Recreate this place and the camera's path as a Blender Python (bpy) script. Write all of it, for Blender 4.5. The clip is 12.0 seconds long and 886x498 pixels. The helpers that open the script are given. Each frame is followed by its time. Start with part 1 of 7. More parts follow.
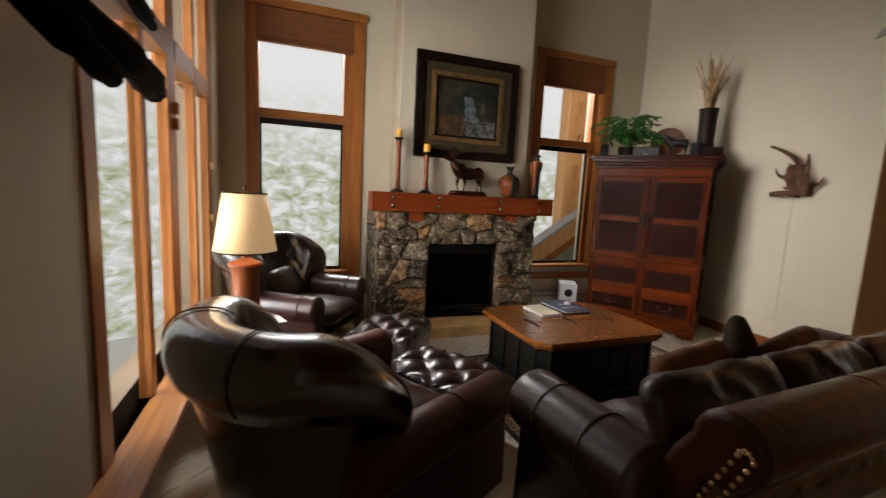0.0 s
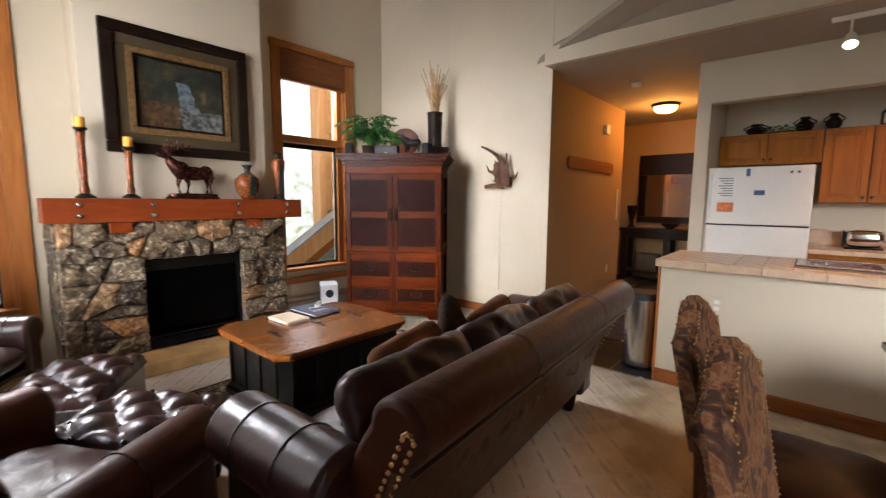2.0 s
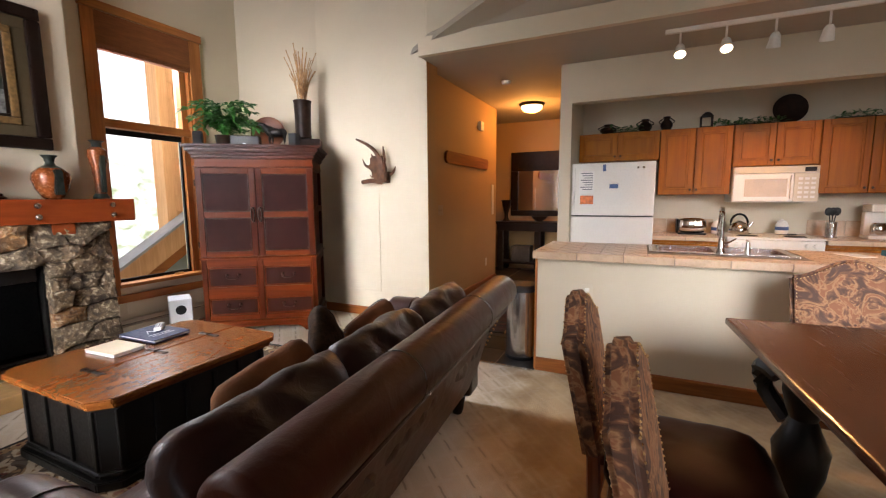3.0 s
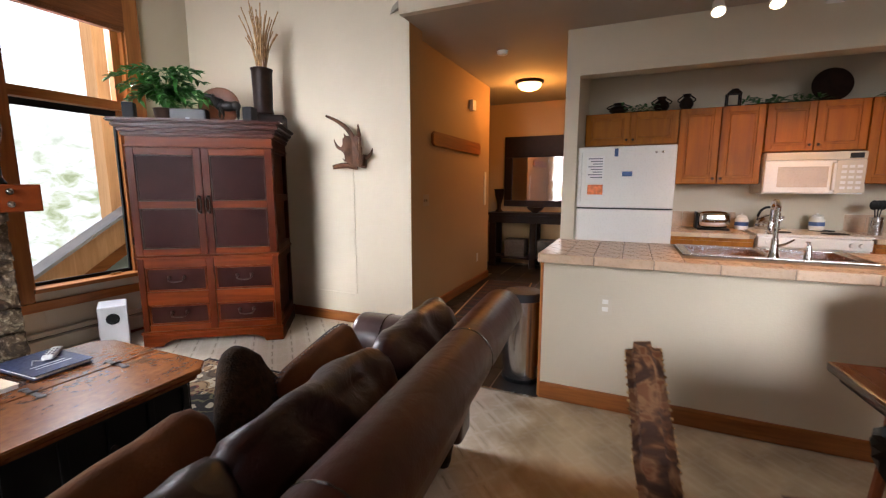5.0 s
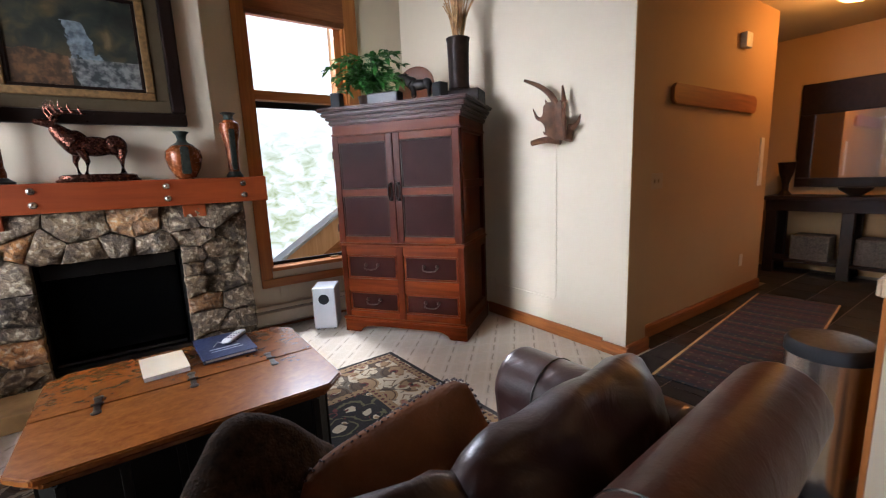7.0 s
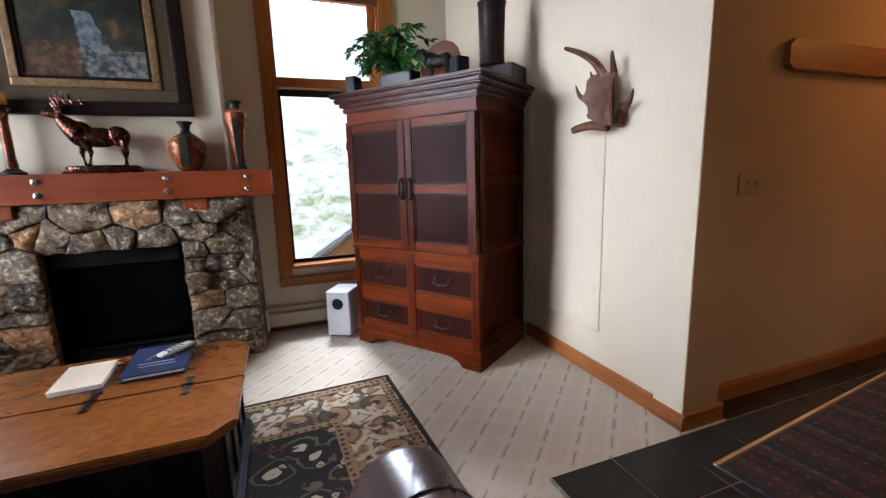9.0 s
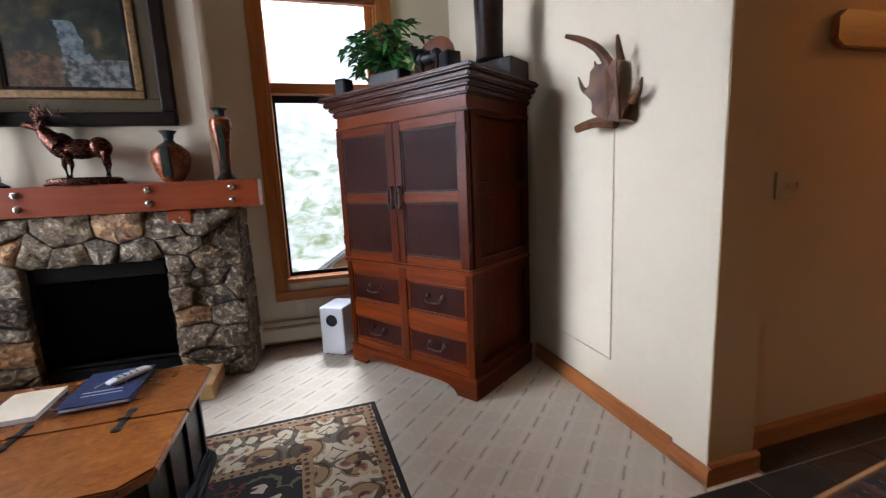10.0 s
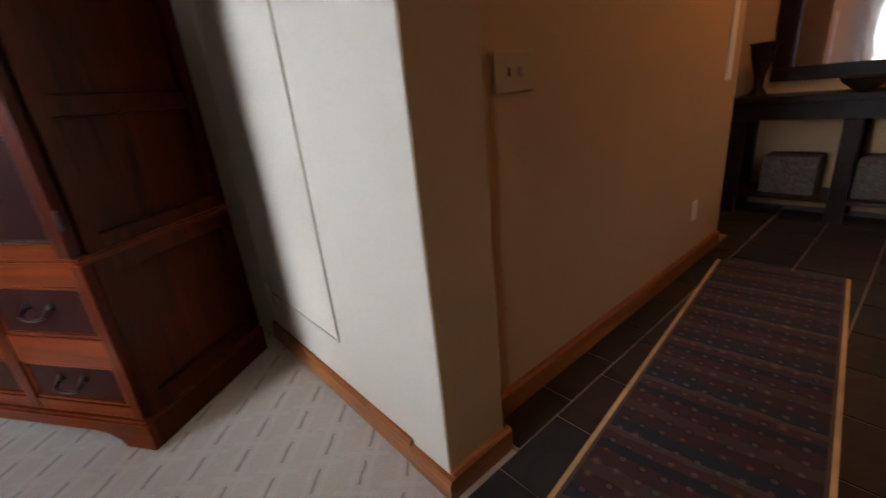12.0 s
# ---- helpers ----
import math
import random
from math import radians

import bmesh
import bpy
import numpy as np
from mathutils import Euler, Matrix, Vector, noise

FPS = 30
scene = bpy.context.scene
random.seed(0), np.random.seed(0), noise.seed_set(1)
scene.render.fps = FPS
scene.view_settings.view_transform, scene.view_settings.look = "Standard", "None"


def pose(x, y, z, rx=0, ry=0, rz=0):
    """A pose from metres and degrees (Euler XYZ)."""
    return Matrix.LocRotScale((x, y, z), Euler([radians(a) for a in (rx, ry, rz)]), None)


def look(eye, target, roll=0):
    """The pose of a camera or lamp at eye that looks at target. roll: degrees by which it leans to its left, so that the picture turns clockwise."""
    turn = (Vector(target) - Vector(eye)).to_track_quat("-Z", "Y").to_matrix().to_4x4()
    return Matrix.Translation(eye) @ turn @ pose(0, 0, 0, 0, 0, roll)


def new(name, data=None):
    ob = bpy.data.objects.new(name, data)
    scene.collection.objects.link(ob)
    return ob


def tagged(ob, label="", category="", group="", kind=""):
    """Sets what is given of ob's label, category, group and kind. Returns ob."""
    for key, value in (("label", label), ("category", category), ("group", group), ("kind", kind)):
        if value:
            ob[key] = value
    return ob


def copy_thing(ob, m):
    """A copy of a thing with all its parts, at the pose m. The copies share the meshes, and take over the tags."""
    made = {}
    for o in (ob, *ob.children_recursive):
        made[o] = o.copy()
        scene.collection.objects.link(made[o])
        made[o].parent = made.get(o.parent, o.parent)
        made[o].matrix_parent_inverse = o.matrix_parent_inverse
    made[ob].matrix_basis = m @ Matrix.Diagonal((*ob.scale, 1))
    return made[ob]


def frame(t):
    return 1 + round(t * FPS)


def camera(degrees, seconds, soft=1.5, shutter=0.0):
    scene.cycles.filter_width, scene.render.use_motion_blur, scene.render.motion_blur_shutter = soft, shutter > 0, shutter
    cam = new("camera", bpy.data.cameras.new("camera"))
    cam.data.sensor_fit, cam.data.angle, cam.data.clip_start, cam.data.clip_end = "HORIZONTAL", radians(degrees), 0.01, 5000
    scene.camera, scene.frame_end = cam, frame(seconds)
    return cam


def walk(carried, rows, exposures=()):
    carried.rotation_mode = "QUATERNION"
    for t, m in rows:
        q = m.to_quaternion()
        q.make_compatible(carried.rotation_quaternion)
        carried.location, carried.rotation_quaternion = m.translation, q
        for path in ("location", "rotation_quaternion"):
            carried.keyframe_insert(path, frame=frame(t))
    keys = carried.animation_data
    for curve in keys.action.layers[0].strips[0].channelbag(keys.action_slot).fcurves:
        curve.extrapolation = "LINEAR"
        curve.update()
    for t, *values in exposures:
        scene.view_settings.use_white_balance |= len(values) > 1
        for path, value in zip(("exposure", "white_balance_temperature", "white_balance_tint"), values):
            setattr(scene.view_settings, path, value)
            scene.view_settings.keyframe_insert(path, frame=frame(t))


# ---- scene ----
cam = camera(92.6, 12.0, soft=1.2, shutter=0.4)
PATH = [
    (0, (0.572, 0.966, 1.332), (1.261, 2.825, 1.071), 2.9),
    (0.5, (0.658, 0.931, 1.311), (1.599, 2.68, 1.075), 2.2),
    (1, (0.692, 0.882, 1.321), (1.863, 2.487, 1.098), 1.9),
    (1.5, (0.778, 0.877, 1.321), (2.123, 2.338, 1.079), 0.7),
    (2, (0.902, 0.895, 1.324), (2.402, 2.198, 1.095), 0.4),
    (2.5, (1.014, 0.926, 1.321), (2.652, 2.044, 1.065), 0.6),
    (3, (1.114, 0.999, 1.313), (2.91, 1.846, 1.071), -0.4),
    (5, (1.698, 1.236, 1.31), (3.508, 2.034, 1.015), 0.0),
    (5.5, (1.894, 1.35, 1.312), (3.624, 2.312, 1.028), -1.8),
    (6, (2.07, 1.383, 1.298), (3.678, 2.519, 0.941), -2.6),
    (6.5, (2.313, 1.405, 1.307), (3.587, 2.916, 0.998), -1.6),
    (7, (2.456, 1.457, 1.267), (3.579, 3.077, 0.927), -2.4),
    (9, (3.268, 1.632, 1.261), (3.955, 3.477, 0.906), -1.7),
    (9.5, (3.487, 1.72, 1.231), (4.172, 3.566, 0.876), -1.2),
    (10, (3.583, 1.795, 1.246), (4.125, 3.694, 0.932), -2.6),
    (10.5, (3.863, 1.861, 1.247), (4.193, 3.798, 0.874), -0.6),
    (11, (4.039, 1.952, 1.182), (4.624, 3.81, 0.729), -1.3),
    (11.5, (4.207, 2.133, 1.178), (5.184, 3.799, 0.658), -3.8),
    (12, (4.411, 2.229, 1.126), (5.61, 3.676, 0.443), -5.8),
]
EXPOSURE = [(0.0, -1.62, 6450, 10), (0.5, -1.3, 6300, 11), (1.5, -0.84, 6050, 13), (3.0, -0.42, 6100, 15), (5.0, -0.68, 5900, 15), (7.0, -0.70, 5550, 14), (9.5, -0.74, 5450, 13), (10.5, -0.90, 5400, 12), (12.0, -1.12, 5250, 12)]
walk(cam, [(t, look(eye, target, roll)) for t, eye, target, roll in PATH], EXPOSURE)

# ---- light ----
world = bpy.data.worlds.new("sky")
scene.world = world
world.use_nodes = True
wn = world.node_tree
sky = wn.nodes.new("ShaderNodeTexSky")
sky.sky_type = "NISHITA"
sky.sun_disc = False
sky.sun_elevation, sky.sun_rotation = radians(50), radians(200)
sky.air_density, sky.dust_density = 1.0, 3.0
wn.links.new(sky.outputs[0], wn.nodes["Background"].inputs[0])
wn.nodes["Background"].inputs[1].default_value = 0.15


def area_lamp(name, m, sx, sy, watts, colour, spread=180):
    d = bpy.data.lights.new(name, "AREA")
    d.shape, d.size, d.size_y, d.energy, d.color = "RECTANGLE", sx, sy, watts, colour
    d.spread = radians(spread)
    ob = new(name, d)
    ob.matrix_world = m
    return ob


def bulb(name, at, watts, colour, radius=0.03):
    d = bpy.data.lights.new(name, "POINT")
    d.energy, d.color, d.shadow_soft_size = watts, colour, radius
    ob = new(name, d)
    ob.location = at
    return ob


DAY = (1.0, 0.985, 0.96)
WARM = (1.0, 0.40, 0.07)
# lamps added for daylight: outside the tall windows in the west wall, and hidden high outside the two beside the
# chimney
area_lamp("daylight_west", look((-0.20, 3.70, 1.80), (4.8, 4.05, 0.45)), 2.0, 2.6, 96, DAY, 44)
area_lamp("skylight_west", look((-0.52, 3.40, 1.80), (2.3, 4.9, 1.7)), 1.1, 2.6, 62, DAY, 104)
# added lamp behind the invented dining window, aimed at the bar wall
area_lamp("daylight_west_dining", look((-0.20, -1.35, 2.05), (4.2, -0.1, 0.1)), 2.4, 1.5, 54, DAY, 48)
area_lamp("daylight_north_west", look((0.735, 6.60, 3.26), (1.9, 0.5, 0.4)), 0.9, 0.42, 190, DAY, 110)
area_lamp("daylight_north_east", look((3.70, 6.60, 3.26), (3.4, 2.2, 0.4)), 0.9, 0.42, 150, DAY, 90)
# ---- materials ----
def node_mat(name):
    m = bpy.data.materials.new(name)
    m.use_nodes = True
    nt = m.node_tree
    return m, nt, nt.nodes["Principled BSDF"]


def add(nt, kind, **kw):
    n = nt.nodes.new(kind)
    for k, v in kw.items():
        n.inputs[k.replace("_", " ")].default_value = v
    return n


def coords(nt, scale=(1, 1, 1), world_space=False):
    mp = nt.nodes.new("ShaderNodeMapping")
    mp.inputs["Scale"].default_value = scale
    if world_space:
        g = nt.nodes.new("ShaderNodeNewGeometry")
        nt.links.new(g.outputs["Position"], mp.inputs["Vector"])
    else:
        tc = nt.nodes.new("ShaderNodeTexCoord")
        nt.links.new(tc.outputs["Object"], mp.inputs["Vector"])
    return mp.outputs[0]


def ramp(nt, fac, stops):
    r = nt.nodes.new("ShaderNodeValToRGB")
    e = r.color_ramp.elements
    while len(e) < len(stops):
        e.new(0.5)
    for el, (p, c) in zip(e, stops):
        el.position, el.color = p, (*c, 1)
    nt.links.new(fac, r.inputs[0])
    return r.outputs[0]


def mixc(nt, fac, a, b, mode="MIX"):
    n = nt.nodes.new("ShaderNodeMix")
    n.data_type, n.blend_type = "RGBA", mode
    for sock, v in ((0, fac), (6, a), (7, b)):
        if isinstance(v, (int, float)):
            n.inputs[sock].default_value = v
        elif isinstance(v, tuple):
            n.inputs[sock].default_value = (*v, 1)
        else:
            nt.links.new(v, n.inputs[sock])
    return n.outputs[2]


def bumped(nt, bsdf, height, strength=0.3, distance=0.01):
    b = nt.nodes.new("ShaderNodeBump")
    b.inputs["Strength"].default_value, b.inputs["Distance"].default_value = strength, distance
    nt.links.new(height, b.inputs["Height"])
    nt.links.new(b.outputs[0], bsdf.inputs["Normal"])


def mathn(nt, op, a, b=None):
    n = nt.nodes.new("ShaderNodeMath")
    n.operation = op
    for k, v in ((0, a), (1, b)):
        if v is None:
            continue
        if isinstance(v, (int, float)):
            n.inputs[k].default_value = v
        else:
            nt.links.new(v, n.inputs[k])
    return n.outputs[0]


def plain(name, col, rough=0.5, metal=0.0, var=0.12, scale=6.0, bump=0.1, bscale=60.0, coat=0.0, spec=None):
    """A surface with a soft large variation and a fine grain."""
    m, nt, b = node_mat(name)
    v = coords(nt)
    big = add(nt, "ShaderNodeTexNoise", Scale=scale, Detail=4.0)
    fine = add(nt, "ShaderNodeTexNoise", Scale=bscale, Detail=3.0)
    nt.links.new(v, big.inputs["Vector"])
    nt.links.new(v, fine.inputs["Vector"])
    lo = tuple(c * (1 - var) for c in col)
    hi = tuple(min(1, c * (1 + var)) for c in col)
    c1 = ramp(nt, big.outputs[0], [(0.3, lo), (0.7, hi)])
    nt.links.new(c1, b.inputs["Base Color"])
    r = ramp(nt, fine.outputs[0], [(0.3, (max(0.02, rough - 0.07),) * 3), (0.7, (min(1, rough + 0.07),) * 3)])
    nt.links.new(r, b.inputs["Roughness"])
    b.inputs["Metallic"].default_value = metal
    b.inputs["Specular IOR Level"].default_value = spec if spec is not None else (0.22 if max(col) < 0.13 else 0.4)
    b.inputs["Coat Weight"].default_value = coat
    if bump:
        bumped(nt, b, fine.outputs[0], bump, 0.004)
    return m


def wood(name, dark, light, axis=0, rough=0.4, ring=14.0, coat=0.0, knots=False, bump=0.08, stretch=0.07, spec=0.3):
    """Long grain along one axis with a slow change of tone."""
    m, nt, b = node_mat(name)
    sc = [ring, ring, ring]
    sc[axis] = ring * stretch
    v = coords(nt, tuple(sc))
    oi = nt.nodes.new("ShaderNodeObjectInfo")
    shift = nt.nodes.new("ShaderNodeVectorMath")
    shift.operation = "ADD"
    nt.links.new(v, shift.inputs[0])
    sc2 = nt.nodes.new("ShaderNodeMath")
    sc2.operation = "MULTIPLY"
    sc2.inputs[1].default_value = 37.0
    nt.links.new(oi.outputs["Random"], sc2.inputs[0])
    nt.links.new(sc2.outputs[0], shift.inputs[1])
    n1 = add(nt, "ShaderNodeTexNoise", Scale=1.0, Detail=6.0, Distortion=1.2)
    n2 = add(nt, "ShaderNodeTexNoise", Scale=4.5, Detail=3.0)
    nt.links.new(shift.outputs[0], n1.inputs["Vector"])
    nt.links.new(shift.outputs[0], n2.inputs["Vector"])
    c = ramp(nt, n1.outputs[0], [(0.28, dark), (0.5, tuple((a + d) / 2 for a, d in zip(dark, light))), (0.72, light)])
    c = mixc(nt, 0.25, c, ramp(nt, n2.outputs[0], [(0.35, dark), (0.65, light)]))
    if knots:
        vo = add(nt, "ShaderNodeTexVoronoi", Scale=0.22)
        nt.links.new(shift.outputs[0], vo.inputs["Vector"])
        k = ramp(nt, vo.outputs["Distance"], [(0.05, (1, 1, 1)), (0.14, (0, 0, 0))])
        c = mixc(nt, k, c, tuple(x * 0.35 for x in dark))
    nt.links.new(c, b.inputs["Base Color"])
    r = ramp(nt, n2.outputs[0], [(0.3, (rough - 0.02,) * 3), (0.7, (rough + 0.03,) * 3)])
    nt.links.new(r, b.inputs["Roughness"])
    b.inputs["Coat Weight"].default_value = coat
    b.inputs["Coat Roughness"].default_value = 0.15
    b.inputs["Specular IOR Level"].default_value = spec
    bumped(nt, b, n2.outputs[0], bump, 0.003)
    return m


def leather(name, dark, light, rough=0.34, crease=0.03):
    m, nt, b = node_mat(name)
    v = coords(nt)
    n1 = add(nt, "ShaderNodeTexNoise", Scale=3.0, Detail=5.0, Distortion=0.6)
    n2 = add(nt, "ShaderNodeTexNoise", Scale=9.0, Detail=5.0, Distortion=1.4)
    vo = add(nt, "ShaderNodeTexVoronoi", Scale=170.0)
    for n in (n1, n2, vo):
        nt.links.new(v, n.inputs["Vector"])
    c = ramp(nt, n1.outputs[0], [(0.3, dark), (0.72, light)])
    nt.links.new(c, b.inputs["Base Color"])
    b.inputs["Specular IOR Level"].default_value = 0.27
    r = ramp(nt, n2.outputs[0], [(0.3, (rough - 0.03,) * 3), (0.75, (rough + 0.06,) * 3)])
    nt.links.new(r, b.inputs["Roughness"])
    b1 = nt.nodes.new("ShaderNodeBump")
    b1.inputs["Strength"].default_value, b1.inputs["Distance"].default_value = 0.42, crease
    nt.links.new(n2.outputs[0], b1.inputs["Height"])
    b2 = nt.nodes.new("ShaderNodeBump")
    b2.inputs["Strength"].default_value, b2.inputs["Distance"].default_value = 0.12, 0.002
    nt.links.new(vo.outputs["Distance"], b2.inputs["Height"])
    nt.links.new(b1.outputs[0], b2.inputs["Normal"])
    nt.links.new(b2.outputs[0], b.inputs["Normal"])
    return m


def glow(name, col, strength):
    m, nt, b = node_mat(name)
    b.inputs["Base Color"].default_value = (*col, 1)
    b.inputs["Emission Color"].default_value = (*col, 1)
    b.inputs["Emission Strength"].default_value = strength
    return m


M_WALL = plain("cream_paint", (0.62, 0.545, 0.405), 0.75, var=0.03, scale=1.5, bump=0.25, bscale=90)
# wall paint turned darker and tan: the hall's dim warm light is in the colour
M_HALL_DIM = plain("tan_dim_hall_paint", (0.39, 0.245, 0.105), 0.75, var=0.04, scale=1.5, bump=0.25, bscale=90)
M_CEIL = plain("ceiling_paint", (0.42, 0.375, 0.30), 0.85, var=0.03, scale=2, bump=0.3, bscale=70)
M_OAK = wood("golden_pine_trim", (0.26, 0.090, 0.021), (0.46, 0.175, 0.044), axis=2, rough=0.38, ring=20, knots=True)
M_OAKX = wood("golden_pine_trim_across", (0.26, 0.090, 0.021), (0.46, 0.175, 0.044), axis=0, rough=0.38, ring=20, knots=True)
# darker copies of the golden pine, with the hall's dimness in their colour
M_BASE = wood("dim_pine_trim", (0.17, 0.052, 0.011), (0.32, 0.112, 0.025), axis=0, rough=0.4, ring=20, knots=True)
M_BASEY = wood("dim_pine_trim_deep", (0.17, 0.052, 0.011), (0.32, 0.112, 0.025), axis=1, rough=0.4, ring=20, knots=True)
M_OAKY = wood("golden_pine_trim_deep", (0.30, 0.11, 0.03), (0.52, 0.22, 0.06), axis=1, rough=0.38, ring=20, knots=True)
M_MANTEL = wood("red_stained_beam", (0.13, 0.020, 0.003), (0.22, 0.042, 0.006), axis=0, rough=0.5, ring=9, spec=0.2)
# same cherry as the across copy, darkened to carry the shade of the armoire's sides
M_CHERRY = wood("shaded_cherry_wood", (0.014, 0.0018, 0.0004), (0.066, 0.0100, 0.0011), axis=2, rough=0.30, ring=11, bump=0.02, spec=0.06)
M_CHERRYX = wood("cherry_stained_wood_across", (0.026, 0.0035, 0.0008), (0.125, 0.023, 0.0028), axis=0, rough=0.30, ring=11, bump=0.02, spec=0.06)
M_CROWN = wood("dark_cherry_moulding", (0.014, 0.0024, 0.0008), (0.060, 0.0098, 0.0014), axis=0, rough=0.30, ring=11, bump=0.02, spec=0.12)
M_PANEL = leather("oxblood_leather_panel", (0.012, 0.0030, 0.0022), (0.022, 0.0052, 0.0036), 0.38, 0.001)
M_LEATHER = leather("dark_brown_leather", (0.017, 0.0048, 0.0037), (0.032, 0.0088, 0.0060), 0.30, 0.009)
M_LEATHER_R = leather("worn_red_brown_leather", (0.036, 0.0085, 0.0038), (0.072, 0.018, 0.0072), 0.40, 0.008)
M_CUSHION = leather("creased_cushion_leather", (0.017, 0.0048, 0.0037), (0.032, 0.0088, 0.0060), 0.40, 0.014)
M_LEATHER_B = leather("black_brown_leather", (0.006, 0.0032, 0.0028), (0.012, 0.0056, 0.0046), 0.22, 0.003)
M_BLACK = plain("black_paint", (0.005, 0.0045, 0.004), 0.36, var=0.3, bump=0.08)
M_SOOT = plain("sooty_firebox", (0.006, 0.0055, 0.005), 0.8, var=0.4, spec=0.1)
M_IRON = plain("dark_bronze", (0.035, 0.026, 0.022), 0.38, 0.8, var=0.3)
M_BRASS = plain("aged_brass", (0.55, 0.36, 0.16), 0.3, 0.9, var=0.2, scale=40)
M_STEEL = plain("brushed_steel", (0.58, 0.56, 0.53), 0.22, 1.0, var=0.08, scale=3, bump=0)
M_CHROME = plain("polished_chrome", (0.75, 0.73, 0.7), 0.1, 1.0, var=0.04)
M_WHITE = plain("white_enamel", (0.80, 0.77, 0.70), 0.3, var=0.02, scale=3, bump=0.05)
M_PLASTIC = plain("ivory_plastic", (0.62, 0.55, 0.42), 0.4, var=0.03, bump=0.02)
M_SWITCH = plain("tan_plastic", (0.34, 0.235, 0.12), 0.45, var=0.04, bump=0.02)
M_SILVER = plain("silver_plastic", (0.50, 0.51, 0.53), 0.35, 0.3, var=0.05)
M_CHAR = plain("charcoal_plastic", (0.012, 0.012, 0.013), 0.5, var=0.2, spec=0.12)
M_NAVY = plain("navy_leatherette", (0.012, 0.02, 0.06), 0.42, var=0.15, bump=0.2)
M_PAPER = plain("cream_paper", (0.78, 0.68, 0.50), 0.8, var=0.04)
M_PAPERW = plain("white_paper", (0.82, 0.80, 0.76), 0.8, var=0.03)
M_INK = plain("grey_ink", (0.12, 0.12, 0.14), 0.8)
M_ORANGE = plain("orange_print", (0.65, 0.18, 0.06), 0.7, var=0.35, scale=30)
M_BLUEINK = plain("blue_print", (0.05, 0.09, 0.22), 0.6)
M_REMOTE = plain("pale_grey_plastic", (0.6, 0.6, 0.58), 0.35, var=0.04)
M_SUEDE = plain("tan_suede", (0.16, 0.060, 0.018), 0.85, var=0.35, scale=7, bump=0.4, bscale=120)
M_FUR = plain("dark_mink_fur", (0.03, 0.016, 0.008), 0.95, var=0.5, scale=50, bump=1.0, bscale=160)
M_COPPER = plain("bronzed_copper", (0.075, 0.028, 0.018), 0.26, 0.85, var=0.4, scale=25)
M_GREENB = plain("verdigris_black_glaze", (0.02, 0.025, 0.02), 0.4, 0.3, var=0.6, scale=30)
M_GLAZE = plain("copper_brown_glaze", (0.15, 0.04, 0.010), 0.25, 0.2, var=0.55, scale=14)
M_CANDLE = plain("amber_wax", (0.72, 0.36, 0.05), 0.45, var=0.15, scale=20)
M_BARK = plain("carved_dark_wood", (0.016, 0.008, 0.005), 0.40, var=0.45, scale=18, bump=0.5, bscale=30, spec=0.1)
M_REED = plain("dried_reed", (0.42, 0.25, 0.11), 0.8, var=0.4, scale=25)
M_LEAF = plain("glossy_leaf", (0.035, 0.13, 0.022), 0.35, var=0.5, scale=18, bump=0.1)
M_PLATTER = plain("brown_turned_wood", (0.085, 0.026, 0.009), 0.35, var=0.35, scale=8)
M_ANTLER = plain("brown_antler", (0.085, 0.035, 0.014), 0.5, var=0.45, scale=14, bump=0.5, bscale=40)
M_LAMPWOOD = wood("red_brown_turned_wood", (0.10, 0.026, 0.008), (0.22, 0.06, 0.018), axis=2, rough=0.35)
M_DARKWOOD = wood("espresso_wood", (0.010, 0.005, 0.003), (0.020, 0.010, 0.006), axis=0, rough=0.4, spec=0.1)
M_TABLETOP = wood("figured_walnut_top", (0.105, 0.029, 0.005), (0.20, 0.066, 0.011), axis=0, rough=0.22, ring=17, bump=0.0, stretch=0.7, spec=0.45)
M_DINING = wood("dark_walnut_top", (0.04, 0.014, 0.006), (0.09, 0.03, 0.011), axis=0, rough=0.25, coat=0.3)
M_KITCHEN = wood("honey_alder_cabinet", (0.22, 0.062, 0.002), (0.41, 0.143, 0.005), axis=2, rough=0.4, ring=9, knots=True, spec=0.14)
M_BLIND = wood("woven_wood_blind", (0.15, 0.05, 0.016), (0.27, 0.095, 0.03), axis=0, rough=0.6, ring=60)
M_TILE = plain("beige_ceramic_tile", (0.58, 0.42, 0.28), 0.3, var=0.12, scale=9, bump=0.08)
M_GROUT = plain("grey_grout", (0.28, 0.23, 0.18), 0.9)
M_HEARTH = plain("tan_sandstone", (0.48, 0.29, 0.11), 0.7, var=0.25, scale=6, bump=0.4, bscale=50)
M_OLIVE = plain("olive_plaster_mat", (0.050, 0.034, 0.015), 0.8, var=0.1)
M_GOLDTRIM = plain("antique_gold_moulding", (0.15, 0.085, 0.03), 0.45, 0.3, var=0.35, scale=40)
M_FRAME = plain("dark_mahogany_moulding", (0.009, 0.0045, 0.003), 0.34, var=0.3)
M_TOPPLASTER = plain("stone_mortar", (0.11, 0.085, 0.055), 0.95, var=0.2, bump=0.5)
M_MIRROR = plain("mirror_silver", (0.85, 0.84, 0.80), 0.02, 1.0, var=0.0, bump=0)
M_LAMPGLASS = glow("lit_frosted_glass", (1.0, 0.62, 0.26), 6.0)
M_SPOT = glow("lit_spot_lens", (1.0, 0.78, 0.45), 25.0)
M_LITSHADE = glow("lit_parchment_shade", (1.0, 0.66, 0.33), 1.0)


